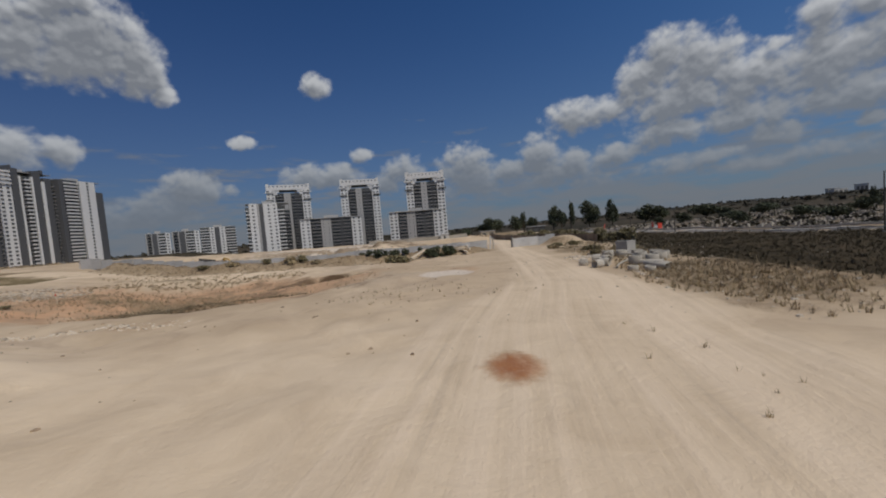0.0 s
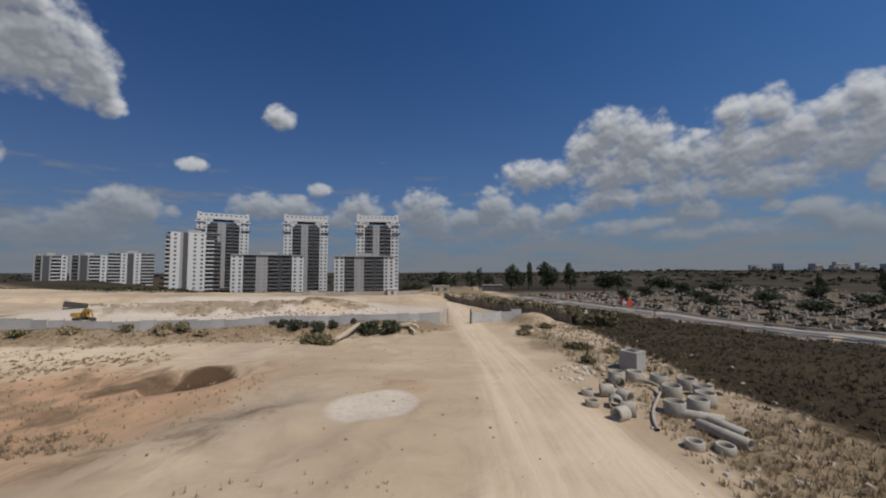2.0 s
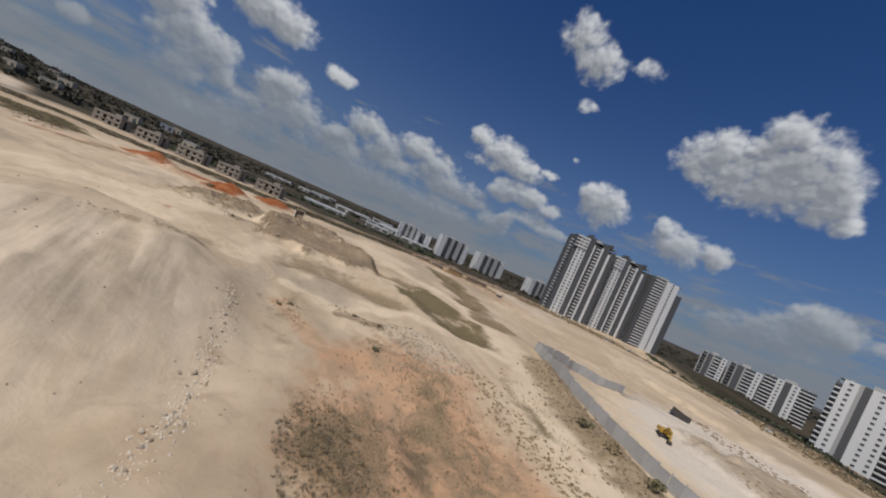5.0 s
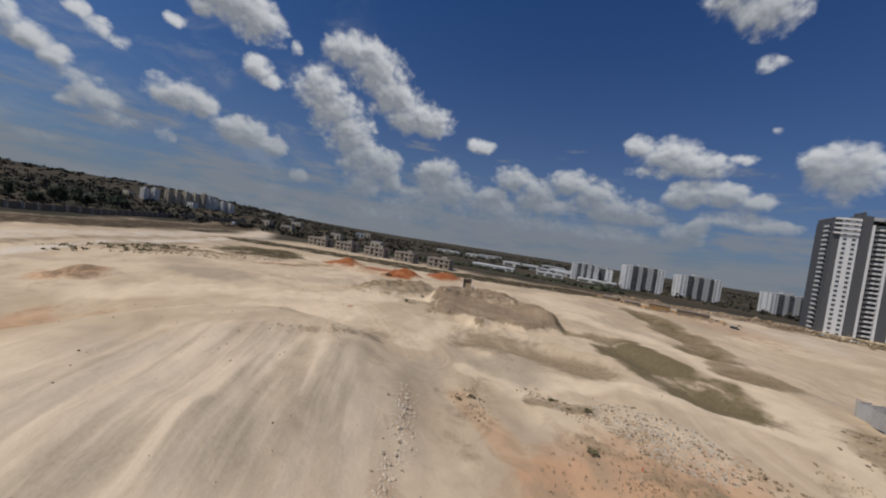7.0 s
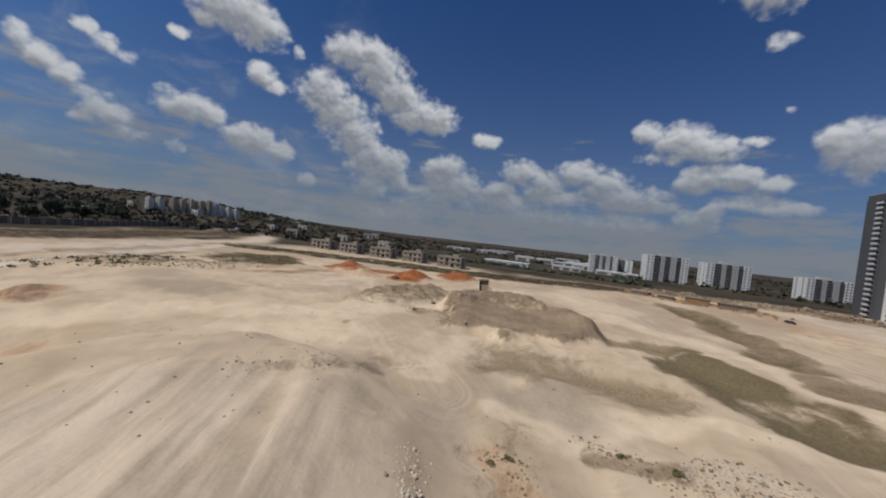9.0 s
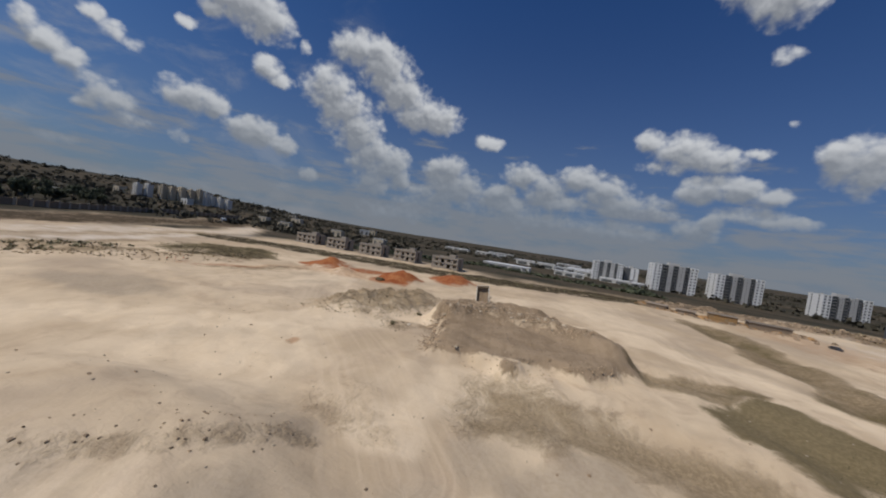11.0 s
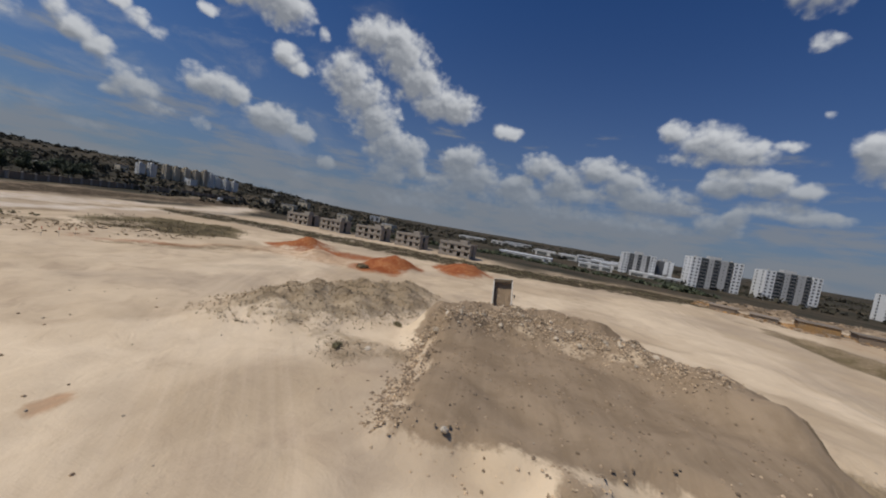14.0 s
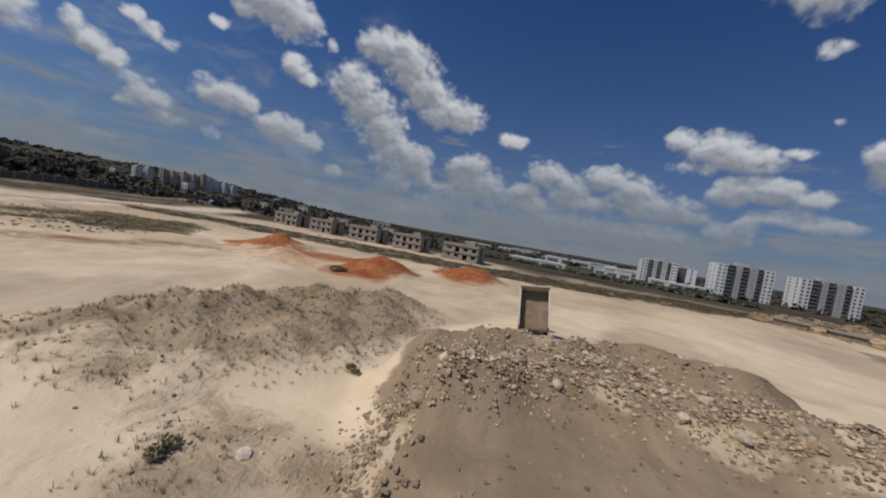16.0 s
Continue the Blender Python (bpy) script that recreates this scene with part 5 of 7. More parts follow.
BUSHES = [leaf_mesh("foliage", 620, 1.5, 1.3, 0.85, 0.17, k, LEAF, 10) for k in range(3)]
DUSTY = [leaf_mesh("foliage", 520, 1.4, 1.2, 0.6, 0.16, 20 + k, OLIVE, 12, 1.3) for k in range(3)]
DRY = [leaf_mesh("foliage", 420, 1.3, 1.1, 0.4, 0.17, 40 + k, STRAW, 12, 2.0) for k in range(3)]
STEMS = []
for k in range(2):
    r = random.Random(k)
    v, f = [], []
    for i in range(7):
        a, q, n = r.uniform(0, 6.28), r.uniform(0.2, 0.7), len(v)
        tip = (q * math.cos(a), q * math.sin(a), r.uniform(0.6, 1.2))
        v += [(-0.03, 0, -0.25), (0.03, 0, -0.25), (0, 0.05, -0.25), tip]
        f += [(n, n + 1, n + 3), (n + 1, n + 2, n + 3), (n + 2, n, n + 3)]
    STEMS.append(mesh_of("stem", v, f, BARK))


def bush(x, y, size, kind, label, group="", tall=1.0, seed=0):
    b = thing("bush", label, "bush", pose(x, y, hgt(x, y) - 0.05, 0, 0, seed * 77 % 360) @ Matrix.Diagonal((size, size, size * tall, 1)), group)
    child("stem", STEMS[seed % 2], b)
    child("foliage", kind[seed % 3], b)
    return b


for k, (x, y, s) in enumerate(((-22, 117, 1.5), (-24.5, 118.5, 1.2), (-19.5, 119, 0.9), (-15.5, 117.3, 1.4), (-12.8, 119, 1.2), (-17.5, 120.5, 0.9), (-8, 121, 0.8), (-5, 117.6, 1.5), (-3, 116.4, 1.9), (-0.2, 115.6, 1.9),
                               (2, 117, 1.3), (1.2, 119, 1.2), (-27, 121.5, 0.9))):
    bush(x, y, s, BUSHES, "dark green rounded bush on the sandy berm", "bushes on the berm", 1.05, k)
for k, (x, y, s) in enumerate(((-14.5, 107, 2.2), (-16, 110, 1.8), (-12, 105, 1.6), (-47, 113, 2.2), (-44, 114, 1.8), (-40, 113, 1.4), (-55, 113, 1.5), (-64, 111, 1.6), (-72, 110, 1.4))):
    bush(x, y, s, DRY if k % 2 else DUSTY, "brown dried bush on the berm", "dried bushes", 0.9, k)
for k, (x, y, s) in enumerate(((-133.6, 8.8, 0.6), (-148, 9.5, 0.6))):
    bush(x, y, s, DUSTY, "small dusty olive bush on pale earth", "small bushes by the dump", 0.9, k)
for k, (x, y, s) in enumerate(((-79.7, 41.1, 0.6), (-81, 43, 0.5), (-87.2, 62, 0.6), (-86.5, 59, 0.45), (-87.5, 56, 0.5), (-75.5, 62, 0.7), (-190, -24, 1.6))):
    bush(x, y, s, DUSTY if k % 3 else DRY, "dusty low bush on the sandy slope", "bushes on the slope", 0.75, k)
r = random.Random(5)
for k in range(16):
    t = k / 15
    x, y = 36 + 19 * t + r.uniform(-1, 1), 182 - 62 * t
    bush(x + 3.0, y, r.uniform(1.8, 2.6), DUSTY, "yellow-green shrub of the roadside hedge", "roadside hedge", 1.4, k)
for k in range(12):
    bush(38 + r.uniform(-6, 8), 84 + r.uniform(-3, 36), r.uniform(0.8, 1.6), DRY if k % 2 else DUSTY, "dusty brown bush at the edge of the rough field", "bushes at the field edge", 0.9, k)


def tree(x, y, tall, wide, label, mesh, group, seed=0):
    t = thing("tree", label, "tree", pose(x, y, hgt(x, y) - 0.2, 0, 0, seed * 61 % 360), group)
    trunk = bmesh.new()
    rr = random.Random(seed)
    rings = []
    for k in range(5):
        h = tall * 0.55 * k / 4
        rad = 0.28 * (1 - 0.15 * k) * tall / 9
        rings.append([trunk.verts.new((rad * math.cos(a) + 0.1 * k * math.sin(seed), rad * math.sin(a), h)) for a in (0, 1.05, 2.1, 3.14, 4.2, 5.24)])
    for a, b in zip(rings, rings[1:]):
        for i in range(6):
            trunk.faces.new((a[i], a[(i + 1) % 6], b[(i + 1) % 6], b[i]))
    for k in range(4):
        ang, h = rr.uniform(0, 6.28), tall * rr.uniform(0.25, 0.5)
        base = [trunk.verts.new((0.12 * math.cos(q), 0.12 * math.sin(q), h)) for q in (0, 2.1, 4.2)]
        tip = trunk.verts.new((wide * 0.4 * math.cos(ang), wide * 0.4 * math.sin(ang), h + tall * 0.25))
        for i in range(3):
            trunk.faces.new((base[i], base[(i + 1) % 3], tip))
    part("trunk", trunk, BARK, t)
    child("crown", mesh, t, pose(0, 0, tall * 0.16) @ Matrix.Diagonal((wide / 2, wide / 2, tall * 0.42, 1)))
    return t


CROWNS = [leaf_mesh("crown", 1500, 1.0, 1.0, 1.0, 0.11, 60 + k, LEAF, 14) for k in range(3)]
SPIRES = [leaf_mesh("crown", 1100, 1.0, 1.0, 1.0, 0.11, 70 + k, LEAF, 9, 1.8) for k in range(2)]
for k, (x, y, tall, wide, spire) in enumerate(((42, 316, 8.5, 12, 0), (36, 322, 7, 9, 0), (62, 313, 8, 8, 0), (68, 312, 9.5, 3.5, 1), (74, 310, 8, 6, 0), (91, 305, 11, 7, 0), (97, 303, 9, 6, 0), (104, 301, 12, 4.5, 1),
                                                (117, 296, 12, 9, 0), (121, 294, 10, 6, 0), (132, 289, 12, 7, 1), (152, 278, 8, 10, 0), (158, 270, 7, 9, 0), (183, 258, 7, 12, 0), (176, 230, 6, 9, 0), (205, 236, 7, 12, 0),
                                                (238, 204, 10, 4.5, 1), (252, 185, 11, 6, 1), (258, 176, 8, 9, 0), (150, 190, 5, 8, 0), (140, 215, 5, 7, 0), (165, 170, 5, 9, 0), (190, 150, 5, 8, 0), (215, 190, 6, 9, 0),
                                                (128, 160, 4.5, 6, 0), (138, 130, 5, 7, 0), (120, 205, 4, 5, 0), (20, 330, 6, 8, 0), (10, 345, 6, 8, 0))):
    grown = 1.75 if y > 240 else 1.25
    tree(x, y, tall * grown, wide * (1.45 if y > 240 else 1.2), "dark cypress above the burial ground" if spire else "dark broad-crowned tree by the burial ground", SPIRES[k % 2] if spire else CROWNS[k % 3], "trees by the burial ground", k)

# ---- the road, kerbs and burial ground in the east ----
def ribbon(name, pts, lo, hi, lift, material, label, step=4.0, thick=0.0):
    """A strip along a line, draped on the ground, between two offsets to its right."""
    verts, faces = [], []
    for (ax, ay), (bx, by) in zip(pts, pts[1:]):
        size = math.hypot(bx - ax, by - ay)
        n = max(1, int(size / step))
        for i in range(n + ((bx, by) == pts[-1])):
            x, y = ax + (bx - ax) * i / n, ay + (by - ay) * i / n
            nx, ny = (by - ay) / size, -(bx - ax) / size
            mid = hgt(x + nx * (lo + hi) / 2, y + ny * (lo + hi) / 2)
            for off in (lo, hi):
                px, py = x + nx * off, y + ny * off
                verts.append((px, py, max(hgt(px, py), mid) + lift))
                verts.append((px, py, min(hgt(px, py), mid) + lift - 0.5))
    for k in range(len(verts) // 4 - 1):
        a, b = 4 * k, 4 * k + 4
        faces += [(a, b, b + 2, a + 2), (a, a + 1, b + 1, b), (a + 2, b + 2, b + 3, a + 3), (a + 1, a + 3, b + 3, b + 1)]
    faces += [(0, 2, 3, 1), (len(verts) - 4, len(verts) - 3, len(verts) - 1, len(verts) - 2)]
    return tagged(new(name, mesh_of(name, verts, faces, material)), label, name, kind="structure")


EAST_ROAD = KERB_LINE[::-1]
ribbon("kerb", EAST_ROAD, 0.0, 0.5, 0.16, KERB, "pale concrete kerb along the road")
ribbon("road", EAST_ROAD, 0.5, 8.0, 0.05, ASPHALT, "dusty grey asphalt road beside the field")
ribbon("kerb", EAST_ROAD, 8.0, 8.6, 0.20, KERB, "pale concrete kerb along the road")
ribbon("pavement", EAST_ROAD, 8.6, 11.5, 0.17, KERB, "pale paved strip before the burial ground")
ribbon("boundary_wall", EAST_ROAD, 13.0, 13.5, 0.9, KERB, "low pale stone wall of the burial ground")


def on_road(s, off):
    for (ax, ay), (bx, by) in zip(EAST_ROAD, EAST_ROAD[1:]):
        size = math.hypot(bx - ax, by - ay)
        if s <= size:
            return ax + (bx - ax) * s / size + (by - ay) / size * off, ay + (by - ay) * s / size - (bx - ax) / size * off, math.degrees(math.atan2(by - ay, bx - ax))
        s -= size
    return EAST_ROAD[-1][0] + off, EAST_ROAD[-1][1], 90.0


# burial ground: thousands of small pale stones in rows
GRAVE_MESHES = [boxes_mesh("gravestone", [(-0.9, -0.42, -0.4, 0.9, 0.42, h), (-1.1, -0.45, -0.4, -0.9, 0.45, h + t), (-0.82, -0.34, h, 0.82, 0.34, h + 0.06)], GRAVEPALE) for h, t in ((0.3, 0.9), (0.45, 0.6), (0.4, 0.0), (0.55, 0.8))]


def graves():
    r = random.Random(3)
    verts, faces = [], []
    for i in range(60):
        for j in range(64):
            off, s = 16 + i * 3.6 + r.uniform(-0.5, 0.5), 40 + j * 4.2 + r.uniform(-0.8, 0.8)
            if r.random() < 0.22 or (i % 9 == 8) or (j % 13 == 12):
                continue
            x, y, head = on_road(s, off)
            z = hgt(x, y)
            c, d = math.cos(radians(head)), math.sin(radians(head))
            if i < 5:
                ob = new("gravestone", GRAVE_MESHES[r.randrange(4)])
                ob.matrix_basis = pose(x, y, z, r.uniform(-2, 2), r.uniform(-2, 2), head + r.uniform(-3, 3))
                tagged(ob, "low pale weathered stone grave in the burial ground", "gravestone", "front rows of graves")
                continue
            w_, l_, h_ = r.uniform(0.7, 1.0), r.uniform(1.6, 2.0), r.uniform(0.3, 0.6)
            tall = r.uniform(0.3, 0.95) if r.random() < 0.6 else 0

            def add(x0, y0, z0, x1, y1, z1):
                k = len(verts)
                for px, py, pz in ((x0, y0, z0), (x1, y0, z0), (x1, y1, z0), (x0, y1, z0), (x0, y0, z1), (x1, y0, z1), (x1, y1, z1), (x0, y1, z1)):
                    verts.append((x + c * px - d * py, y + d * px + c * py, z + pz))
                faces.extend([(k + 4, k + 5, k + 6, k + 7), (k, k + 1, k + 5, k + 4), (k + 1, k + 2, k + 6, k + 5), (k + 2, k + 3, k + 7, k + 6), (k + 3, k, k + 4, k + 7)])

            add(-l_ / 2, -w_ / 2, -0.4, l_ / 2, w_ / 2, h_)
            if tall:
                add(-l_ / 2 - 0.2, -w_ / 2, -0.4, -l_ / 2, w_ / 2, h_ + tall)
    ob = new("gravestones", mesh_of("gravestones", verts, faces, GRAVE))
    tagged(ob, "crowded rows of small pale gravestones on the slope", "gravestones", kind="stuff")


graves()


def scatter(name, label, category, places, make, material):
    """One mesh of many small plants or stones; make(r) gives verts and faces about the origin."""
    r = random.Random(len(places) + 1)
    verts, faces = [], []
    for x, y in places:
        v, f = make(r)
        k, z = len(verts), hgt_fast(x, y)
        verts += [(x + p[0], y + p[1], z + p[2]) for p in v]
        faces += [tuple(i + k for i in q) for q in f]
    return tagged(new(name, mesh_of(name, verts, faces, material)), label, category, kind="stuff")


_cache = {}


def hgt_fast(x, y):
    return _cache.get((x, y)) if (x, y) in _cache else hgt(x, y)


def prepare(places):
    if places:
        a = np.array(places)
        for p, z in zip(places, ground_height(a[:, 0], a[:, 1])):
            _cache[p] = float(z)
    return places


def tuft(size, blades=7, lean=0.5):
    def make(r):
        v, f = [], []
        s = size * r.uniform(0.5, 1.4)
        for _ in range(blades):
            a, h = r.uniform(0, 6.28), s * r.uniform(0.6, 1.2)
            bx, by = r.uniform(-0.25, 0.25) * s, r.uniform(-0.25, 0.25) * s
            w_ = s * 0.07
            k = len(v)
            tx, ty = bx + lean * h * math.cos(a), by + lean * h * math.sin(a)
            v += [(bx - w_ * math.sin(a), by + w_ * math.cos(a), -0.08), (bx + w_ * math.sin(a), by - w_ * math.cos(a), -0.08), (tx, ty, h)]
            f.append((k, k + 1, k + 2))
        return v, f
    return make


def clump(size):
    """A ragged leafy clump of a dozen faces."""
    def make(r):
        v, f = [], []
        s = size * r.uniform(0.6, 1.3)
        for _ in range(14):
            p = Vector((r.gauss(0, 0.45), r.gauss(0, 0.45), abs(r.gauss(0.25, 0.2)))) * s
            a = Vector((r.uniform(-1, 1), r.uniform(-1, 1), r.uniform(-1, 1))).normalized() * s * 0.42
            b = a.cross(Vector((r.uniform(-1, 1), r.uniform(-1, 1), r.uniform(-1, 1)))).normalized() * s * 0.28
            k = len(v)
            v += [tuple(p - a), tuple(p - b), tuple(p + a), tuple(p + b)]
            f.append((k, k + 1, k + 2, k + 3))
        return v, f
    return make


def rock(size):
    def make(r):
        s = size * r.uniform(0.4, 1.5) ** 1.5
        s *= 0.62
        sx, sy, sz = s * r.uniform(0.7, 1.3), s * r.uniform(0.7, 1.3), s * r.uniform(0.5, 0.9)
        j = lambda: r.uniform(0.75, 1.2)
        v = [(-sx * j(), -sy * j(), -0.1 * s), (sx * j(), -sy * j(), -0.1 * s), (sx * j(), sy * j(), -0.1 * s), (-sx * j(), sy * j(), -0.1 * s),
             (-0.6 * sx * j(), -0.7 * sy * j(), sz * j()), (0.7 * sx * j(), -0.5 * sy * j(), sz * j()), (0.6 * sx * j(), 0.7 * sy * j(), sz * j()), (-0.7 * sx * j(), 0.6 * sy * j(), sz * j())]
        return v, [(4, 5, 6, 7), (0, 1, 5, 4), (1, 2, 6, 5), (2, 3, 7, 6), (3, 0, 4, 7)]
    return make


def within(n, seed, cx, cy, rx, ry, turn=0.0, dense=0.6):
    r = random.Random(seed)
    out, a = [], radians(turn)
    for _ in range(n):
        q, t = r.random() ** dense, r.uniform(0, 6.28)
        u, v = rx * q * math.cos(t), ry * q * math.sin(t)
        out.append((cx + u * math.cos(a) - v * math.sin(a), cy + u * math.sin(a) + v * math.cos(a)))
    return prepare(out)


def beside(n, seed, pts, spread):
    r = random.Random(seed)
    sizes = [math.hypot(b[0] - a[0], b[1] - a[1]) for a, b in zip(pts, pts[1:])]
    out = []
    for _ in range(n):
        s = r.uniform(0, sum(sizes))
        for (a, b), size in zip(zip(pts, pts[1:]), sizes):
            if s <= size:
                t = s / size
                out.append((a[0] + (b[0] - a[0]) * t + r.gauss(0, spread), a[1] + (b[1] - a[1]) * t + r.gauss(0, spread)))
                break
            s -= size
    return prepare(out)


# rough field beside the road: dark weeds and dry stalks
r = random.Random(21)
field_places = []
while len(field_places) < 8200:
    x, y = r.uniform(30, 108), r.uniform(20, 185)
    west = float(np.interp(y, [-100, 30, 52, 64, 82, 130, 175, 230], [70, 45, 41, 39.5, 41, 49, 57, 50]))
    east = float(np.interp(y, [p[1] for p in KERB_LINE][::-1], [p[0] for p in KERB_LINE][::-1]))
    if west + r.gauss(2, 4) < x < east - 1:
        field_places.append((x, y))
prepare(field_places)
scatter("field_weeds", "dark green and brown weeds covering the rough field", "weeds", field_places[:1200], clump(0.4), FIELDWEED)
scatter("field_scrub", "dark low scrub across the rough field", "scrub", field_places[1200:5000], tuft(0.5, 7, 0.8), FIELDWEED)
scatter("field_stalks", "dry brown stalks in the rough field", "dry grass", field_places[5000:], tuft(0.6), FIELDWEED)
verge = [(float(np.interp(y, [0, 35, 62, 95, 140], [2, 9, 15, 20, 23])) + 13 + abs(r.gauss(0, 9)) + max(0, 45 - y) * 0.35, y) for y in (r.uniform(26, 125) for _ in range(1500))]
scatter("verge_grass", "dry straw-coloured grass on the sandy verge", "dry grass", prepare(verge[:1100]), tuft(0.5), STRAW)
scatter("verge_weeds", "dusty weeds on the sandy verge", "weeds", prepare(verge[1100:]), tuft(0.6, 9, 0.6), DRYBRUSH)
scatter("verge_stones", "pale stones scattered on the verge", "stones", prepare([(x + r.uniform(-3, 3), y) for x, y in verge[::4]]), rock(0.24), STONE)
grave_bush = [on_road(r.uniform(40, 300), r.uniform(14, 230))[:2] for _ in range(800)]
scatter("burial_shrubs", "dusty green shrubs between the gravestones", "shrubs", prepare(grave_bush), clump(1.7), WOODS)

# ---- concrete rings, pipes and the box beside the haul road ----
BIG_RING = tube_mesh("ring", 1.05, 0.88, 1.55, 28, OLDCON)
LOW_RING = tube_mesh("ring", 0.75, 0.55, 0.75, 24, OLDCON)
LONG_PIPE = tube_mesh("pipe", 0.48, 0.38, 4.7, 18, OLDCON, "x")
SHORT_PIPE = tube_mesh("pipe", 0.72, 0.56, 1.5, 22, OLDCON, "x")


def single(name, me, m, label, category, group=""):
    ob = new(name, me)
    ob.matrix_basis = m
    return tagged(ob, label, category, group)


for k, (x, y) in enumerate(((31.8, 72.4), (34.6, 72.6), (36.6, 70.6), (34.9, 66.1), (38.8, 65.9), (31.6, 61.6), (34.6, 62.0), (36.8, 63.4), (39.4, 69.2))):
    single("manhole_ring", BIG_RING, pose(x, y, hgt(x, y) - 0.1, (k % 3 - 1) * 2, 0, k * 40), "tall grey concrete manhole ring standing on the verge", "concrete ring", "standing concrete rings")
for k, (x, y) in enumerate(((27.5, 54.4), (29.6, 53.6), (25.6, 68.5), (24.2, 65.0))):
    single("low_ring", LOW_RING, pose(x, y, hgt(x, y) - 0.05, 3 * (k % 2), 0, 0), "low pale concrete ring lying flat on the sand", "concrete ring", "low concrete rings")
for k, (x, y, head) in enumerate(((24.4, 60.8, 20), (26.2, 63.6, 60), (28.6, 64.6, 110), (30.6, 69.7, 75), (28.2, 67.3, 160), (27.2, 61.5, 140))):
    single("pipe_piece", SHORT_PIPE, pose(x, y, hgt(x, y) + 0.62, 0, 2, head), "short wide concrete pipe lying on its side", "pipe", "short concrete pipes")
for x, y, head, z in ((31.4, 58.4, -80, 0.4), (33.4, 60.4, -84, 0.42), (30.9, 61.6, -38, 0.4)):
    single("long_pipe", LONG_PIPE, pose(x, y, hgt(x, y) + z, 0, 0, head), "long pale concrete pipe lying on the ground", "pipe", "long concrete pipes")
box = thing("concrete_box", "grey concrete chamber box with a recessed lid", "concrete box", pose(38.4, 78.6, hgt(38.4, 78.6) - 0.1, 0, 0, 28))
child("body", boxes_mesh("body", [(-1.35, -1.35, 0, 1.35, 1.35, 2.9)], CONCRETE), box)
child("rim", boxes_mesh("rim", [(-1.4, -1.4, 2.9, 1.4, 1.4, 3.05)], CONCRETE), box)
child("lid", boxes_mesh("lid", [(-0.7, -0.7, 3.05, 0.7, 0.7, 3.12)], STEEL), box, None, "dark steel lid")
hose = bpy.data.curves.new("hose", "CURVE")
hose.dimensions, hose.bevel_depth, hose.bevel_resolution = "3D", 0.16, 3
line = hose.splines.new("NURBS")
pts = [(26.8, 57.9), (28.0, 60.5), (31.0, 64.0), (34.0, 66.5), (35.2, 69.0), (33.6, 70.6)]
line.points.add(len(pts) - 1)
for p, (x, y) in zip(line.points, pts):
    p.co = (x, y, hgt(x, y) + 0.2 + (0.5 if y > 65 else 0), 1)
line.use_endpoint_u = True
hose.materials.append(OLDCON)
tagged(new("hose", hose), "pale flexible duct draped across the concrete rings", "duct")
single("dead_stump", cyl("dead_stump", 0.22, 0.12, 3.2, 8, BARK), pose(33.6, 84, hgt(33.6, 84) - 0.2, 6, 8, 0), "charred bare stump among scrub", "stump")

# ---- timbers on the berm ----
BEAM = boxes_mesh("timber_beam", [(0, -0.3, 0, 12.4, 0.3, 0.5)], TIMBER)
single("timber_beam", BEAM, pose(-10.6, 106.4, hgt(-10.6, 106.4) + 0.3, 0, -9, 70), "long bleached timber beam resting on the berm", "timber", "timbers")
for k, (x, y, head, tilt, s) in enumerate(((2.5, 119.6, -12, -6, 0.42), (3.0, 121.2, -28, -4, 0.4), (5.2, 121.4, -65, 3, 0.5), (6.0, 118.5, -80, 4, 0.42), (3.6, 118.9, 10, -8, 0.3))):
    single("timber_beam", BEAM, pose(x, y, hgt(x, y) + 0.1 + 0.18 * k, 0, tilt, head) @ Matrix.Diagonal((s, 0.9, 0.9, 1)), "short bleached timber lying in a crossed heap", "timber", "timbers")

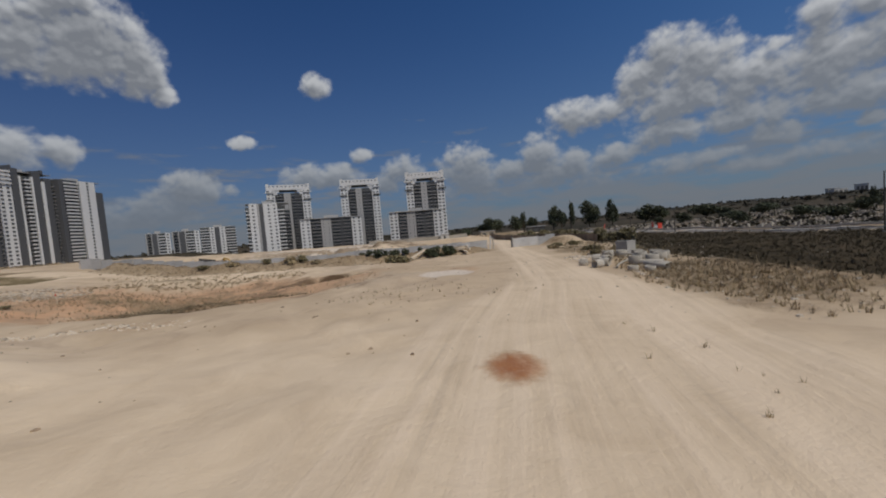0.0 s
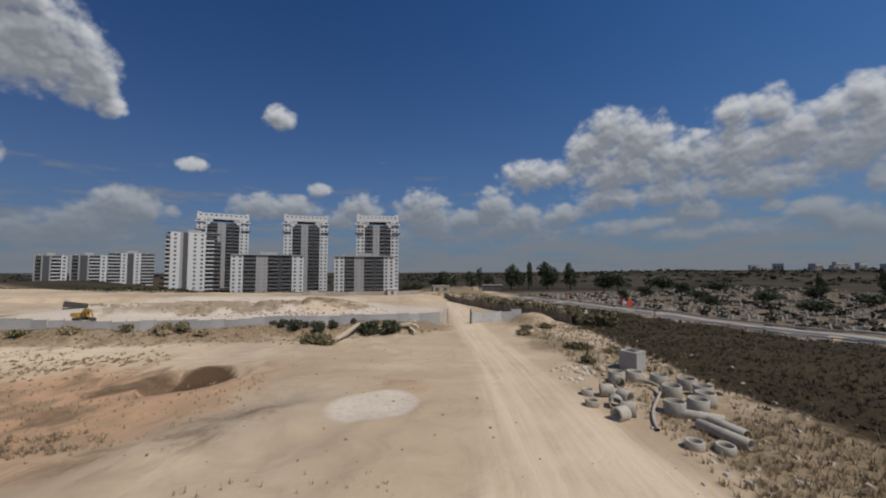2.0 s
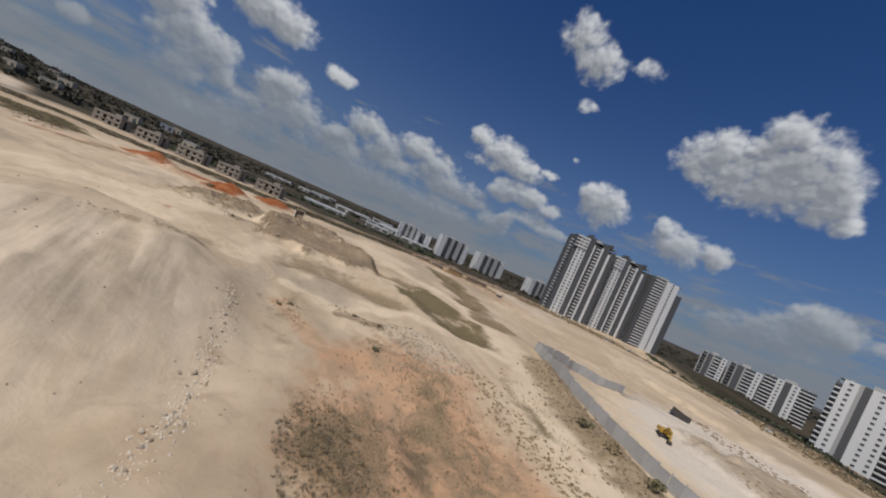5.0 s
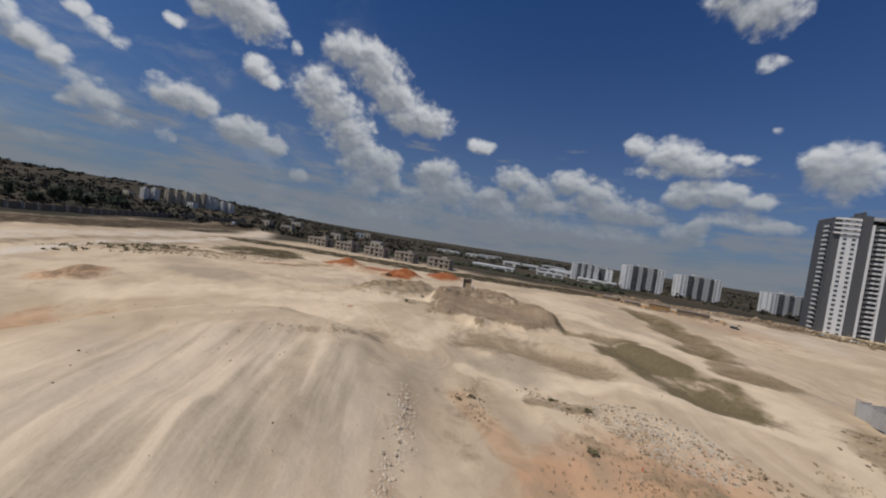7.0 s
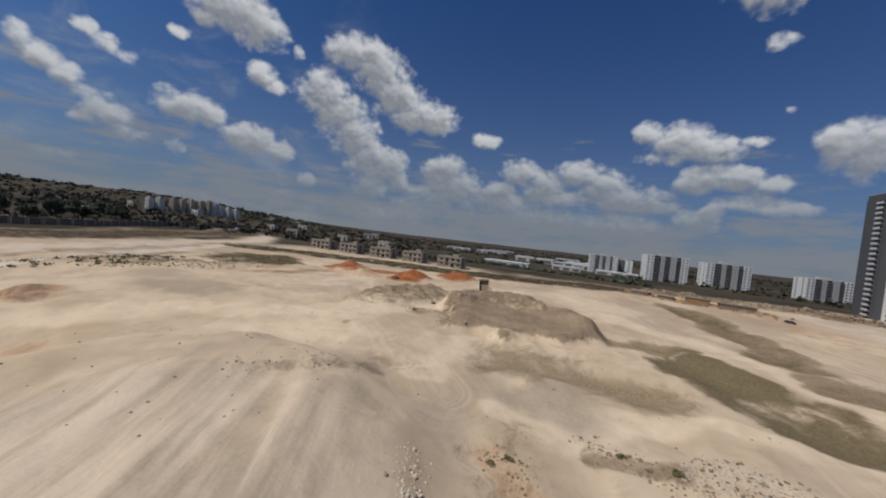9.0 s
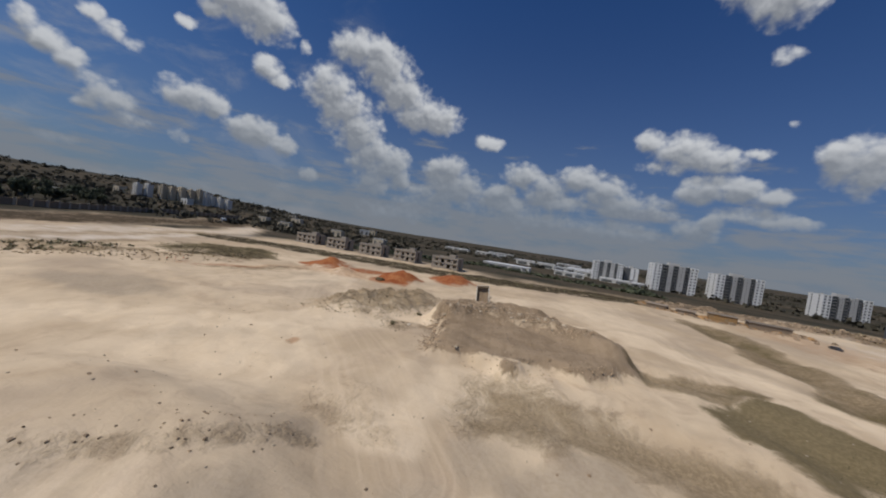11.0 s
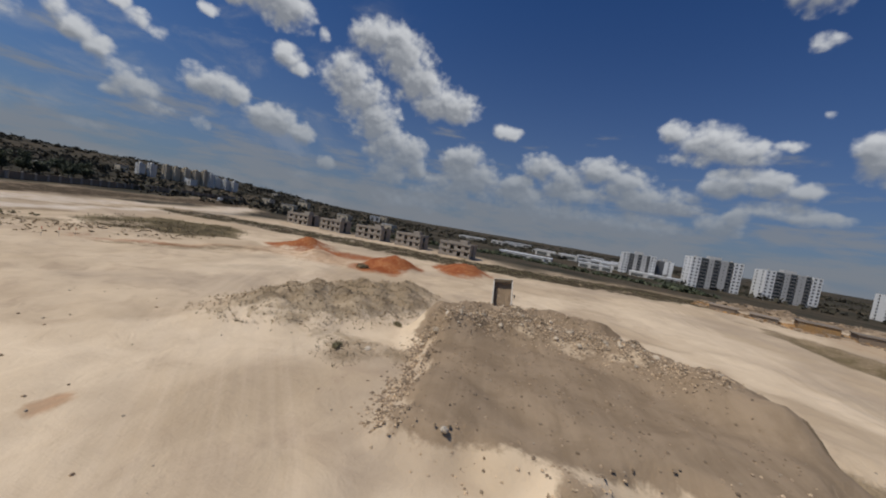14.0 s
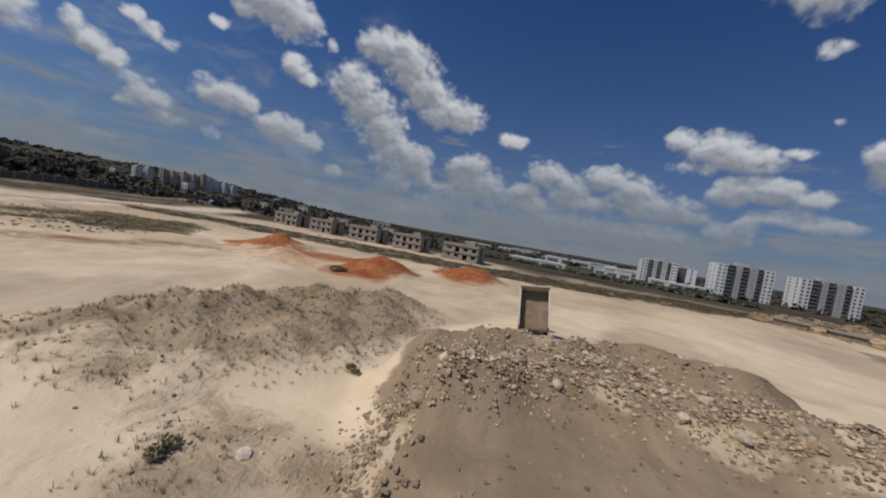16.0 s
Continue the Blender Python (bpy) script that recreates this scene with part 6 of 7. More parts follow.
# ---- excavator ----
def excavator(x, y, head):
    e = thing("excavator", "yellow tracked excavator with its boom lowered in the yard", "excavator", pose(x, y, hgt(x, y), 0, 0, head) @ Matrix.Diagonal((0.88, 0.88, 0.88, 1)))
    for s in (-1.35, 1.35):
        bm = bmesh.new()
        prof = [(-2.0, 0.45), (-1.7, 0.0), (1.7, 0.0), (2.0, 0.45), (1.7, 0.95), (-1.7, 0.95)]
        a = [bm.verts.new((px, s - 0.3, pz)) for px, pz in prof]
        b = [bm.verts.new((px, s + 0.3, pz)) for px, pz in prof]
        bm.faces.new(a), bm.faces.new(b[::-1])
        for i in range(6):
            bm.faces.new((a[i], b[i], b[(i + 1) % 6], a[(i + 1) % 6]))
        part("track", bm, RUBBER, e, "dark steel crawler track")
    child("undercarriage", boxes_mesh("undercarriage", [(-1.2, -1.0, 0.4, 1.2, 1.0, 1.1)], STEEL), e)
    child("engine_house", boxes_mesh("engine_house", [(-2.8, -1.4, 1.15, 0.4, 1.4, 2.5), (-3.0, -1.35, 1.2, -2.8, 1.35, 2.2)], YELLOW), e)
    cab = child("cab", boxes_mesh("cab", [(0.4, 0.35, 1.15, 1.8, 1.4, 1.9), (0.4, 0.35, 3.0, 1.8, 1.4, 3.12), (0.4, 0.35, 1.9, 0.55, 1.4, 3.0), (1.65, 0.35, 1.9, 1.8, 0.5, 3.0), (1.65, 1.25, 1.9, 1.8, 1.4, 3.0)], YELLOW), e)
    child("cab_glass", boxes_mesh("cab_glass", [(0.56, 0.4, 1.9, 1.7, 1.34, 3.0)], GLASS), cab, None, "dark cab glass")
    child("boom", boxes_mesh("boom", [(0, -0.25, -0.35, 3.4, 0.25, 0.35)], YELLOW), e, pose(0.6, -0.4, 1.9, 0, -38, 0))
    child("boom", boxes_mesh("boom", [(0, -0.22, -0.3, 2.8, 0.22, 0.3)], YELLOW), e, pose(3.15, -0.4, 3.95, 0, 12, 0))
    child("stick", boxes_mesh("stick", [(0, -0.18, -0.22, 2.9, 0.18, 0.22)], YELLOW), e, pose(5.8, -0.4, 3.4, 0, 72, 0))
    child("ram", cyl("ram", 0.09, 0.09, 2.6, 8, STEEL, "x"), e, pose(1.2, -0.75, 1.9, 0, -55, 0))
    bm = bmesh.new()
    prof = [(0, 0), (1.1, -0.1), (1.2, -0.7), (0.5, -1.2), (-0.2, -0.7)]
    a = [bm.verts.new((px, -1.0, pz)) for px, pz in prof]
    b = [bm.verts.new((px, 0.2, pz)) for px, pz in prof]
    bm.faces.new(a), bm.faces.new(b[::-1])
    for i in range(5):
        bm.faces.new((a[i], b[i], b[(i + 1) % 5], a[(i + 1) % 5]))
    part("bucket", bm, STEEL, e, "dark worn digging bucket").matrix_basis = pose(6.4, 0, 1.3, 0, 20, 0)
    child("counterweight", boxes_mesh("counterweight", [(-3.4, -1.3, 1.2, -3.0, 1.3, 2.1)], STEEL), e)
    return e


excavator(-91, 149.5, -25)
skip = thing("steel_skip", "dark open steel skip tipped on its side by the ledge", "skip", pose(-119, 183.5, hgt(-119, 183.5) + 0.3, 0, 12, 40) @ Matrix.Diagonal((0.75, 0.75, 0.75, 1)))
child("floor_plate", boxes_mesh("floor_plate", [(-4.5, -2.4, 0, 4.5, 2.4, 0.15)], STEEL), skip)
for one in ((-4.5, -2.4, 0.15, 4.5, -2.25, 2.6), (-4.5, 2.25, 0.15, 4.5, 2.4, 2.6), (-4.5, -2.25, 0.15, -4.35, 2.25, 2.6)):
    child("side_plate", boxes_mesh("side_plate", [one], STEEL), skip)

# ---- tipper lorry with its bed raised ----
def wheel(parent, x, y, z):
    w_ = child("wheel", tube_mesh("wheel", 0.52, 0.26, 0.32, 24, RUBBER), parent, pose(x, y, z, 90, 0, 0))
    child("rim", cyl("rim", 0.26, 0.22, 0.22, 16, STEEL), w_, pose(0, 0, 0.05))


def tipper(x, y, head):
    """Nose towards +x; the bed turns up about its rear end."""
    t = thing("tipper_lorry", "dusty tipper lorry with its steel bed raised to unload", "lorry", pose(x, y, hgt(x, y) + 0.1, 7, 0, 0) @ pose(0, 0, 0, 0, 0, head) @ Matrix.Diagonal((1.0, 1.42, 1.0, 1)))
    child("chassis", boxes_mesh("chassis", [(-1.2, -0.45, 0.75, 6.8, -0.3, 1.05), (-1.2, 0.3, 0.75, 6.8, 0.45, 1.05), (-1.2, -0.3, 0.8, -1.0, 0.3, 1.0), (3.0, -0.3, 0.8, 3.2, 0.3, 1.0), (6.4, -0.3, 0.8, 6.6, 0.3, 1.0)], STEEL), t)
    for px in (0.0, 1.4, 5.6):
        for py in (-0.95, 1.27):
            wheel(t, px, py, 0.52)
    bm = bmesh.new()
    prof = [(5.0, 0.8), (7.1, 0.8), (7.15, 1.7), (6.9, 2.9), (5.2, 3.05), (5.0, 2.9)]
    a = [bm.verts.new((px, -1.2, pz)) for px, pz in prof]
    b = [bm.verts.new((px, 1.2, pz)) for px, pz in prof]
    bm.faces.new(a[::-1]), bm.faces.new(b)
    for i in range(6):
        bm.faces.new((a[i], a[(i + 1) % 6], b[(i + 1) % 6], b[i]))
    bmesh.ops.bevel(bm, geom=list(bm.edges), offset=0.07, segments=2, affect="EDGES")
    cab = part("cab", bm, TRUCKPAINT, t)
    child("windscreen", boxes_mesh("windscreen", [(7.0, -1.05, 1.85, 7.12, 1.05, 2.7)], GLASS), cab)
    for s in (-1.24, 1.2):
        child("side_window", boxes_mesh("side_window", [(5.4, s, 1.85, 6.6, s + 0.04, 2.6)], GLASS), cab)
        child("mirror", boxes_mesh("mirror", [(6.8, s * 1.22 - 0.1, 1.9, 6.95, s * 1.22 + 0.1, 2.6)], STEEL), cab)
    child("ram", cyl("ram", 0.14, 0.09, 5.2, 10, STEEL), t, pose(4.1, 0, 0.9, 0, -26, 0))
    bed = child("bed_floor", boxes_mesh("bed_floor", [(0, -1.25, 0, 5.2, 1.25, 0.12)], BEDMETAL), t, pose(-0.9, 0, 1.05, 0, -62, 0), "rusty worn bed floor with clinging earth")
    for s in (-1.33, 1.25):
        child("bed_side", boxes_mesh("bed_side", [(0, s, 0, 5.2, s + 0.08, 1.5)], BEDMETAL), bed)
        for k in range(5):
            child("rib", boxes_mesh("rib", [(0.4 + 1.05 * k, s - 0.06 if s < 0 else s + 0.08, 0.05, 0.52 + 1.05 * k, s if s < 0 else s + 0.14, 1.5)], BEDMETAL), bed)
        child("top_rail", boxes_mesh("top_rail", [(0, s - 0.04, 1.5, 5.2, s + 0.12, 1.62)], TRUCKPAINT), bed, None, "pale dusty top rail")
    child("head_board", boxes_mesh("head_board", [(5.2, -1.33, 0, 5.3, 1.33, 1.9)], TRUCKPAINT), bed, None, "pale dusty headboard")
    child("tailgate", boxes_mesh("tailgate", [(-0.12, -1.3, 0.02, -0.04, 1.3, 0.5)], BEDMETAL), bed)
    earth = bmesh.new()
    rr = random.Random(12)
    grid = [[earth.verts.new((0.1 + 4.9 * i / 8, -1.2 + 2.4 * j / 6, 0.14 + 0.35 * rr.random() * (1 - i / 14))) for j in range(7)] for i in range(9)]
    for i in range(8):
        for j in range(6):
            earth.faces.new((grid[i][j], grid[i + 1][j], grid[i + 1][j + 1], grid[i][j + 1]))
    part("clinging_earth", earth, CLOD, bed, "reddish brown earth clinging to the bed")
    child("mudguard", boxes_mesh("mudguard", [(-0.8, -1.3, 1.12, 2.2, -0.9, 1.18), (-0.8, 0.9, 1.12, 2.2, 1.3, 1.18)], STEEL), t)
    return t


tipper(-171, 21.2, 187)

# ---- stones ----
BOULDERS = []
for k in range(6):
    bm = bmesh.new()
    bmesh.ops.create_icosphere(bm, subdivisions=2, radius=1.0)
    rr = random.Random(90 + k)
    shift = Vector((rr.uniform(0, 9), rr.uniform(0, 9), 0))
    for v in bm.verts:
        n = noise.noise(v.co * 1.1 + shift)
        v.co *= 1 + 0.45 * n
        v.co.x *= 1.2
        v.co.z *= 0.72
    me = bpy.data.meshes.new("boulder")
    bm.to_mesh(me)
    bm.free()
    me.materials.append(STONE)
    BOULDERS.append(me)


DUSTY_BOULDERS = []
for me in BOULDERS:
    me = me.copy()
    me.materials.clear()
    me.materials.append(DUSTSTONE)
    DUSTY_BOULDERS.append(me)


def boulders(places, sizes, label, group, seed):
    rr = random.Random(seed)
    for k, (x, y) in enumerate(places):
        s = rr.uniform(*sizes) * (1.5 if rr.random() < 0.12 else 1)
        single("boulder", (DUSTY_BOULDERS if "row" in group or "dump" in group else BOULDERS)[rr.randrange(6)], pose(x, y, hgt_fast(x, y) + s * 0.15, rr.uniform(-20, 20), rr.uniform(-20, 20), rr.uniform(0, 360)) @ Matrix.Diagonal((s, s, s, 1)), label, "stone", group)


RUBBLE_BAND = [(-141.5, 17.5), (-145.5, 20.5), (-149, 25.5), (-150, 32), (-149, 40), (-145, 50)]
boulders(beside(120, 31, RUBBLE_BAND, 1.5), (0.07, 0.17), "pale limestone chunk in the rubble of the dump", "stones of the dump rim", 1)
boulders([(-135.4, 11.8), (-143.5, 18.6), (-121.8, 26.4)], (0.3, 0.42), "single pale limestone block on bare earth", "single blocks", 2)
boulders(beside(34, 32, RUBBLE_BAND, 1.3), (0.2, 0.36), "large pale block in the rubble of the dump", "large blocks of the dump rim", 7)
STONE_LINE = [(-75, 33), (-61.4, 37.7), (-49.9, 40.1), (-39.7, 42.1), (-31.8, 42.3)]
boulders(beside(92, 33, STONE_LINE, 0.9), (0.1, 0.26), "pale stone in the row at the foot of the tip", "row of stones", 3)
boulders(within(40, 35, 30, 77, 5, 6), (0.2, 0.45), "pale stone tipped beside the haul road", "stones beside the road", 4)
scatter("rim_rubble", "broken limestone and brick rubble along the dump rim", "rubble", beside(6500, 41, RUBBLE_BAND, 1.7), rock(0.115), RUBBLE)
scatter("dump_clods", "dark clods of fresh earth on the dump", "clods", beside(4500, 42, RUBBLE_BAND, 1.9) + within(900, 43, -134, 34, 14, 18), rock(0.12), CLOD)
scatter("foot_rubble", "small stones at the foot of the dump", "rubble", beside(420, 44, [(-138.5, 15.5), (-133, 18), (-122, 20), (-120.5, 30), (-123, 42), (-130, 54)], 0.9), rock(0.13), RUBBLE)
scatter("stone_litter", "small pale stones at the foot of the tip", "stones", beside(800, 45, STONE_LINE, 0.8), rock(0.13), STONE)
scatter("gravel_spread", "spread of broken pale stone on the slope", "gravel", within(2600, 46, -85, 73, 11, 7, 70), rock(0.14), STONE)
scatter("mound_clods", "dry earth clods on the lumpy mound", "clods", within(400, 47, -154, -4, 25, 13, -13), rock(0.12), CLOD)
scatter("mound_grass", "dry grass tufts on the lumpy mound", "dry grass", within(1600, 48, -154, -4, 26, 13.5, -13), tuft(0.3, 9, 0.7), DRYBRUSH)
scatter("berm_clods", "dry clods and stones on the berm", "clods", beside(2400, 49, [(-100, 111), (-52, 112), (-26, 117), (8, 122)], 3.6), rock(0.26), CLOD)
scatter("berm_weeds", "dusty weeds along the berm", "weeds", beside(420, 50, [(-100, 111), (-52, 112), (-26, 117), (8, 122)], 3.0), clump(0.34), DRYBRUSH)
scatter("hollow_scrub", "dusty scrub in the red hollow", "scrub", within(900, 51, -46, 60, 14, 8, 15) + within(900, 52, -66, 74, 20, 9, 15) + within(300, 53, -72, 98, 18, 5, 8), tuft(0.36, 8, 0.7), DRYBRUSH)
scatter("hollow_grass", "dry straw grass in the red hollow", "dry grass", within(900, 54, -48, 72, 34, 18, 10), tuft(0.45), DRYBRUSH)
scatter("slope_grass", "thin green-brown grass on the hollows' slopes", "grass", beside(700, 55, GRASS_A, 4.0) + beside(300, 56, GRASS_B, 3.0), tuft(0.2), OLIVE)
scatter("site_stones", "small stones scattered over the bare ground", "stones", within(420, 58, -95, 30, 75, 70) + within(90, 59, 5, 70, 25, 50), rock(0.12), DUSTSTONE)
scatter("site_clods", "dark clods scattered over the bare ground", "clods", within(220, 60, -95, 30, 75, 70) + within(120, 61, -10, 60, 25, 45), rock(0.15), CLOD)
scatter("road_tufts", "small dry tufts beside the haul road", "dry grass", within(80, 62, -5, 48, 12, 6) + within(10, 63, 15, 20, 4, 10), tuft(0.35), STRAW)
scatter("yard_clods", "broken ground and clods in the north yard", "clods", within(900, 64, -70, 196, 60, 10) + within(400, 65, -40, 165, 40, 12), rock(0.4), CLOD)
scatter("far_litter", "dark clods and weeds beside the far track", "clods", within(400, 66, -150, -90, 40, 14, -20), clump(0.4), DRYBRUSH)
scatter("ledge_rubble", "broken clods and stones on the low ledge by the dump", "rubble", beside(150, 70, [(-134.5, 7), (-136, 11), (-138, 15.5)], 1.3), rock(0.1), RUBBLE)
scatter("roadside_brush", "dry brown brush on the sandy roadside", "brush", within(900, 71, 36, 47, 9, 13, 0, 0.55), tuft(0.55, 9, 0.6), DRYBRUSH)
scatter("edge_rubble", "clods and broken stone along the edge of the dump", "rubble", beside(750, 72, [(-142, 16), (-138, 17.3), (-133, 19.3), (-128, 19.7), (-122, 21.4)], 0.65), rock(0.14), RUBBLE)
scatter("edge_clods", "dark clods along the edge of the dump", "clods", beside(900, 73, [(-142, 16), (-138, 17.3), (-133, 19.3), (-128, 19.7), (-122, 21.4)], 0.9), rock(0.16), CLOD)

# ---- the southern hillside: retaining wall, track, trees ----
PANEL = boxes_mesh("wall_panel", [(0, 0, -2, 6.3, 0.35, 4.2), (-0.1, -0.15, 4.2, 6.5, 0.45, 4.5)], BROWNWALL)
PILASTER = boxes_mesh("pilaster", [(6.3, -0.5, -2, 8.0, 0.4, 4.9)], RUINWALL)
wall_line = [(-60, -268), (-130, -268), (-215, -285), (-350, -352), (-470, -392)]
wall = thing("retaining_wall", "long brown retaining wall with broad pale pilasters", "wall", frame_at(-60, -268, 0, 0))
for (ax, ay), (bx, by) in zip(wall_line, wall_line[1:]):
    n = int(math.hypot(bx - ax, by - ay) / 8.0)
    head = math.degrees(math.atan2(by - ay, bx - ax))
    for i in range(n):
        x, y = ax + (bx - ax) * i / n, ay + (by - ay) * i / n
        m = wall.matrix_basis.inverted() @ pose(x, y, hgt(x, y), 0, 0, head)
        child("wall_panel", PANEL, wall, m)
        child("pilaster", PILASTER, wall, m)

rr = random.Random(77)
for k in range(20):
    t = rr.random()
    x, y = -130 - 190 * t + rr.uniform(-15, 15), -330 - 70 * t + rr.uniform(-25, 15)
    tree(x, y, rr.uniform(10, 17), rr.uniform(9, 15), "large dark tree on the southern hillside", CROWNS[k % 3], "hillside trees", k + 40)


def polar(n, seed, head0, head1, d0, d1, power=1.0):
    q = random.Random(seed)
    out = []
    for _ in range(n):
        h, d = radians(q.uniform(head0, head1)), d0 + (d1 - d0) * q.random() ** power
        out.append((-60 - d * math.sin(h), 50 + d * math.cos(h)))
    return prepare(out)


scatter("hill_woods", "dark scrubby woods on the southern hill", "woods", polar(1000, 81, 112, 172, 430, 1500), clump(6.5), WOODS)
scatter("hill_scrub", "olive scrub on the southern hill", "scrub", polar(600, 82, 112, 172, 420, 1100), clump(3.6), WOODS)
scatter("ridge_woods", "dark line of trees on the eastern rise", "woods", polar(260, 83, -75, -14, 520, 1000, 0.6), clump(5.0), WOODS)
scatter("ridge_scrub", "olive scrub on the eastern rise", "scrub", polar(320, 84, -75, -8, 360, 900), clump(3.0), WOODS)
scatter("plain_woods", "dark hedges and groves across the plain", "woods", polar(700, 85, 55, 112, 480, 1700), clump(6.0), WOODS)
scatter("north_woods", "dark groves behind the northern houses", "woods", polar(500, 86, -12, 55, 480, 1500), clump(6.5), WOODS)
scatter("plain_hedge", "dark green hedge across the plain", "hedge", beside(420, 87, [(-330, -120), (-360, -60), (-420, -30), (-395, 40), (-372, 112), (-520, 118)], 3.0), clump(3.2), LEAF)
scatter("tower_scrub", "dusty scrub before the tall towers", "scrub", beside(1900, 88, TOWER_BELT, 11.0), clump(1.6), DRYBRUSH)
scatter("tower_hedges", "dark hedges before the apartment houses", "hedge", beside(260, 89, [(-310, 330), (-240, 390), (-160, 378), (-90, 385), (-50, 338), (8, 338)], 4.0), clump(2.6), LEAF)
scatter("strip_weeds", "green-brown weeds on the strip beyond the orange heaps", "weeds", beside(1100, 90, STRIP, 8), clump(0.4), OLIVE)
scatter("track_weeds", "dusty weeds beside the far white track", "weeds", within(500, 91, -187, -100, 26, 22, 0) + within(160, 92, -122, -115, 22, 5, -8), tuft(0.5, 8, 0.7), OLIVE)


def low_house(x, y, wide, deep, tall, head, wall_mat, label, group, openings=3):
    h = thing("low_building", label, "building", pose(x, y, hgt(x, y), 0, 0, head), group)
    child("wall", boxes_mesh("wall", [(0, 0, -2, wide, deep, tall)], wall_mat), h)
    child("roof", boxes_mesh("roof", [(-0.4, -0.4, tall, wide + 0.4, deep + 0.4, tall + 0.35)], RUSTFENCE if wall_mat in (ORANGEWALL, BROWNWALL) else SLAB if wall_mat is not FARWHITE else SIGNWHITE), h)
    for k in range(openings):
        px = wide * (k + 0.5) / openings
        # flat dark plate on the closed wall; its colour stands for bay shade
        child("shade_plate", boxes_mesh("shade_plate", [(px - wide * 0.12, -0.08, 0.4, px + wide * 0.12, -0.02, tall * 0.68)], RECESS_SHADE), h, None, "dark plate for the shade of an open bay")
    return h


for px, py, wide, tall, head, mat, words, bays in ((-266, 143, 15, 2.4, -101, BROWNWALL, "brown rough-walled low building with dark bays", 3), (-271, 125, 11, 2.9, -104, ORANGEWALL, "ochre rough-walled low building with dark bays", 3),
                                                    (-276, 110, 8, 2.2, -108, BROWNWALL, "small brown shed with a dark plate for the shade of an open bay", 2), (-281, 99, 9, 2.4, -112, BROWNWALL, "brown low building with a patched wall", 2)):
    low_house(px, py, wide, 7, tall, head, mat, words, "brown buildings", bays)
q = random.Random(19)
for k in range(22):
    h, d = radians(q.uniform(84, 110)), q.uniform(380, 900)
    low_house(-60 - d * math.sin(h), 50 + d * math.cos(h), q.uniform(24, 60), q.uniform(10, 20), q.uniform(4, 7), 90 + q.uniform(-8, 8), FARWHITE, "long low pale shed on the plain", "sheds on the plain", 3)
for k in range(18):
    h, d = radians(q.uniform(118, 165)), q.uniform(480, 950)
    low_house(-60 - d * math.sin(h), 50 + d * math.cos(h), q.uniform(10, 20), q.uniform(8, 12), q.uniform(6, 10), 100 + q.uniform(-20, 20), FARWHITE if k % 3 == 0 else BEIGE, "pale house among trees on the hillside", "hillside houses", 2)
for k in range(14):
    h, d = radians(q.uniform(-64, -50)), q.uniform(980, 1200)
    low_house(-60 - d * math.sin(h), 50 + d * math.cos(h), q.uniform(14, 26), q.uniform(8, 12), q.uniform(7, 14), -20 + q.uniform(-20, 20), FARWHITE, "pale house on the eastern rise", "houses on the rise", 3)
low_house(66, 292, 14, 7, 4, -8, STEEL, "dark open shed with a pale roof by the road", "roadside sheds", 3)
low_house(30, 300, 12, 8, 4, 5, BEIGE, "low pale hut near the houses", "roadside sheds", 2)

# ---- cars, lamp posts, barriers ----
def car_body(material):
    bm = bmesh.new()
    prof = [(-2.15, 0.35), (2.15, 0.35), (2.2, 0.75), (1.25, 0.95), (0.6, 1.45), (-1.1, 1.48), (-1.9, 1.0), (-2.2, 0.9)]
    a = [bm.verts.new((px, -0.85, pz)) for px, pz in prof]
    b = [bm.verts.new((px, 0.85, pz)) for px, pz in prof]
    bm.faces.new(a), bm.faces.new(b[::-1])
    for i in range(len(prof)):
        bm.faces.new((a[i], b[i], b[(i + 1) % 8], a[(i + 1) % 8]))
    bmesh.ops.bevel(bm, geom=list(bm.edges), offset=0.08, segments=2, affect="EDGES")
    me = bpy.data.meshes.new("body")
    bm.to_mesh(me)
    bm.free()
    me.materials.append(material)
    return me


CAR_BODIES = [car_body(m) for m in CARPAINT]
TYRE, RIM = tube_mesh("tyre", 0.32, 0.2, 0.2, 16, RUBBER), cyl("rim", 0.2, 0.18, 0.12, 12, HOARD)
CAR_GLASS = boxes_mesh("side_glass", [(-1.0, -0.87, 1.02, 0.6, -0.845, 1.36)], GLASS)
SCREEN = boxes_mesh("windscreen", [(-0.35, -0.7, -0.02, 0.35, 0.7, 0.02)], GLASS)
COLOUR_WORDS = ("white", "silver", "black", "blue")


def car(x, y, head, k):
    c = thing("car", f"small {COLOUR_WORDS[k % 4]} car parked on bare ground", "car", pose(x, y, hgt(x, y), 0, 0, head), "parked cars")
    child("body", CAR_BODIES[k % 4], c)
    child("side_glass", CAR_GLASS, c)
    child("side_glass", CAR_GLASS, c, pose(0, 1.715, 0))
    child("windscreen", SCREEN, c, pose(0.98, 0, 1.24, 0, 39, 0))
    for px in (-1.35, 1.35):
        for py in (-0.68, 0.88):
            wh = child("wheel", TYRE, c, pose(px, py, 0.32, 90, 0, 0))
            child("rim", RIM, wh, pose(0, 0, 0.04))


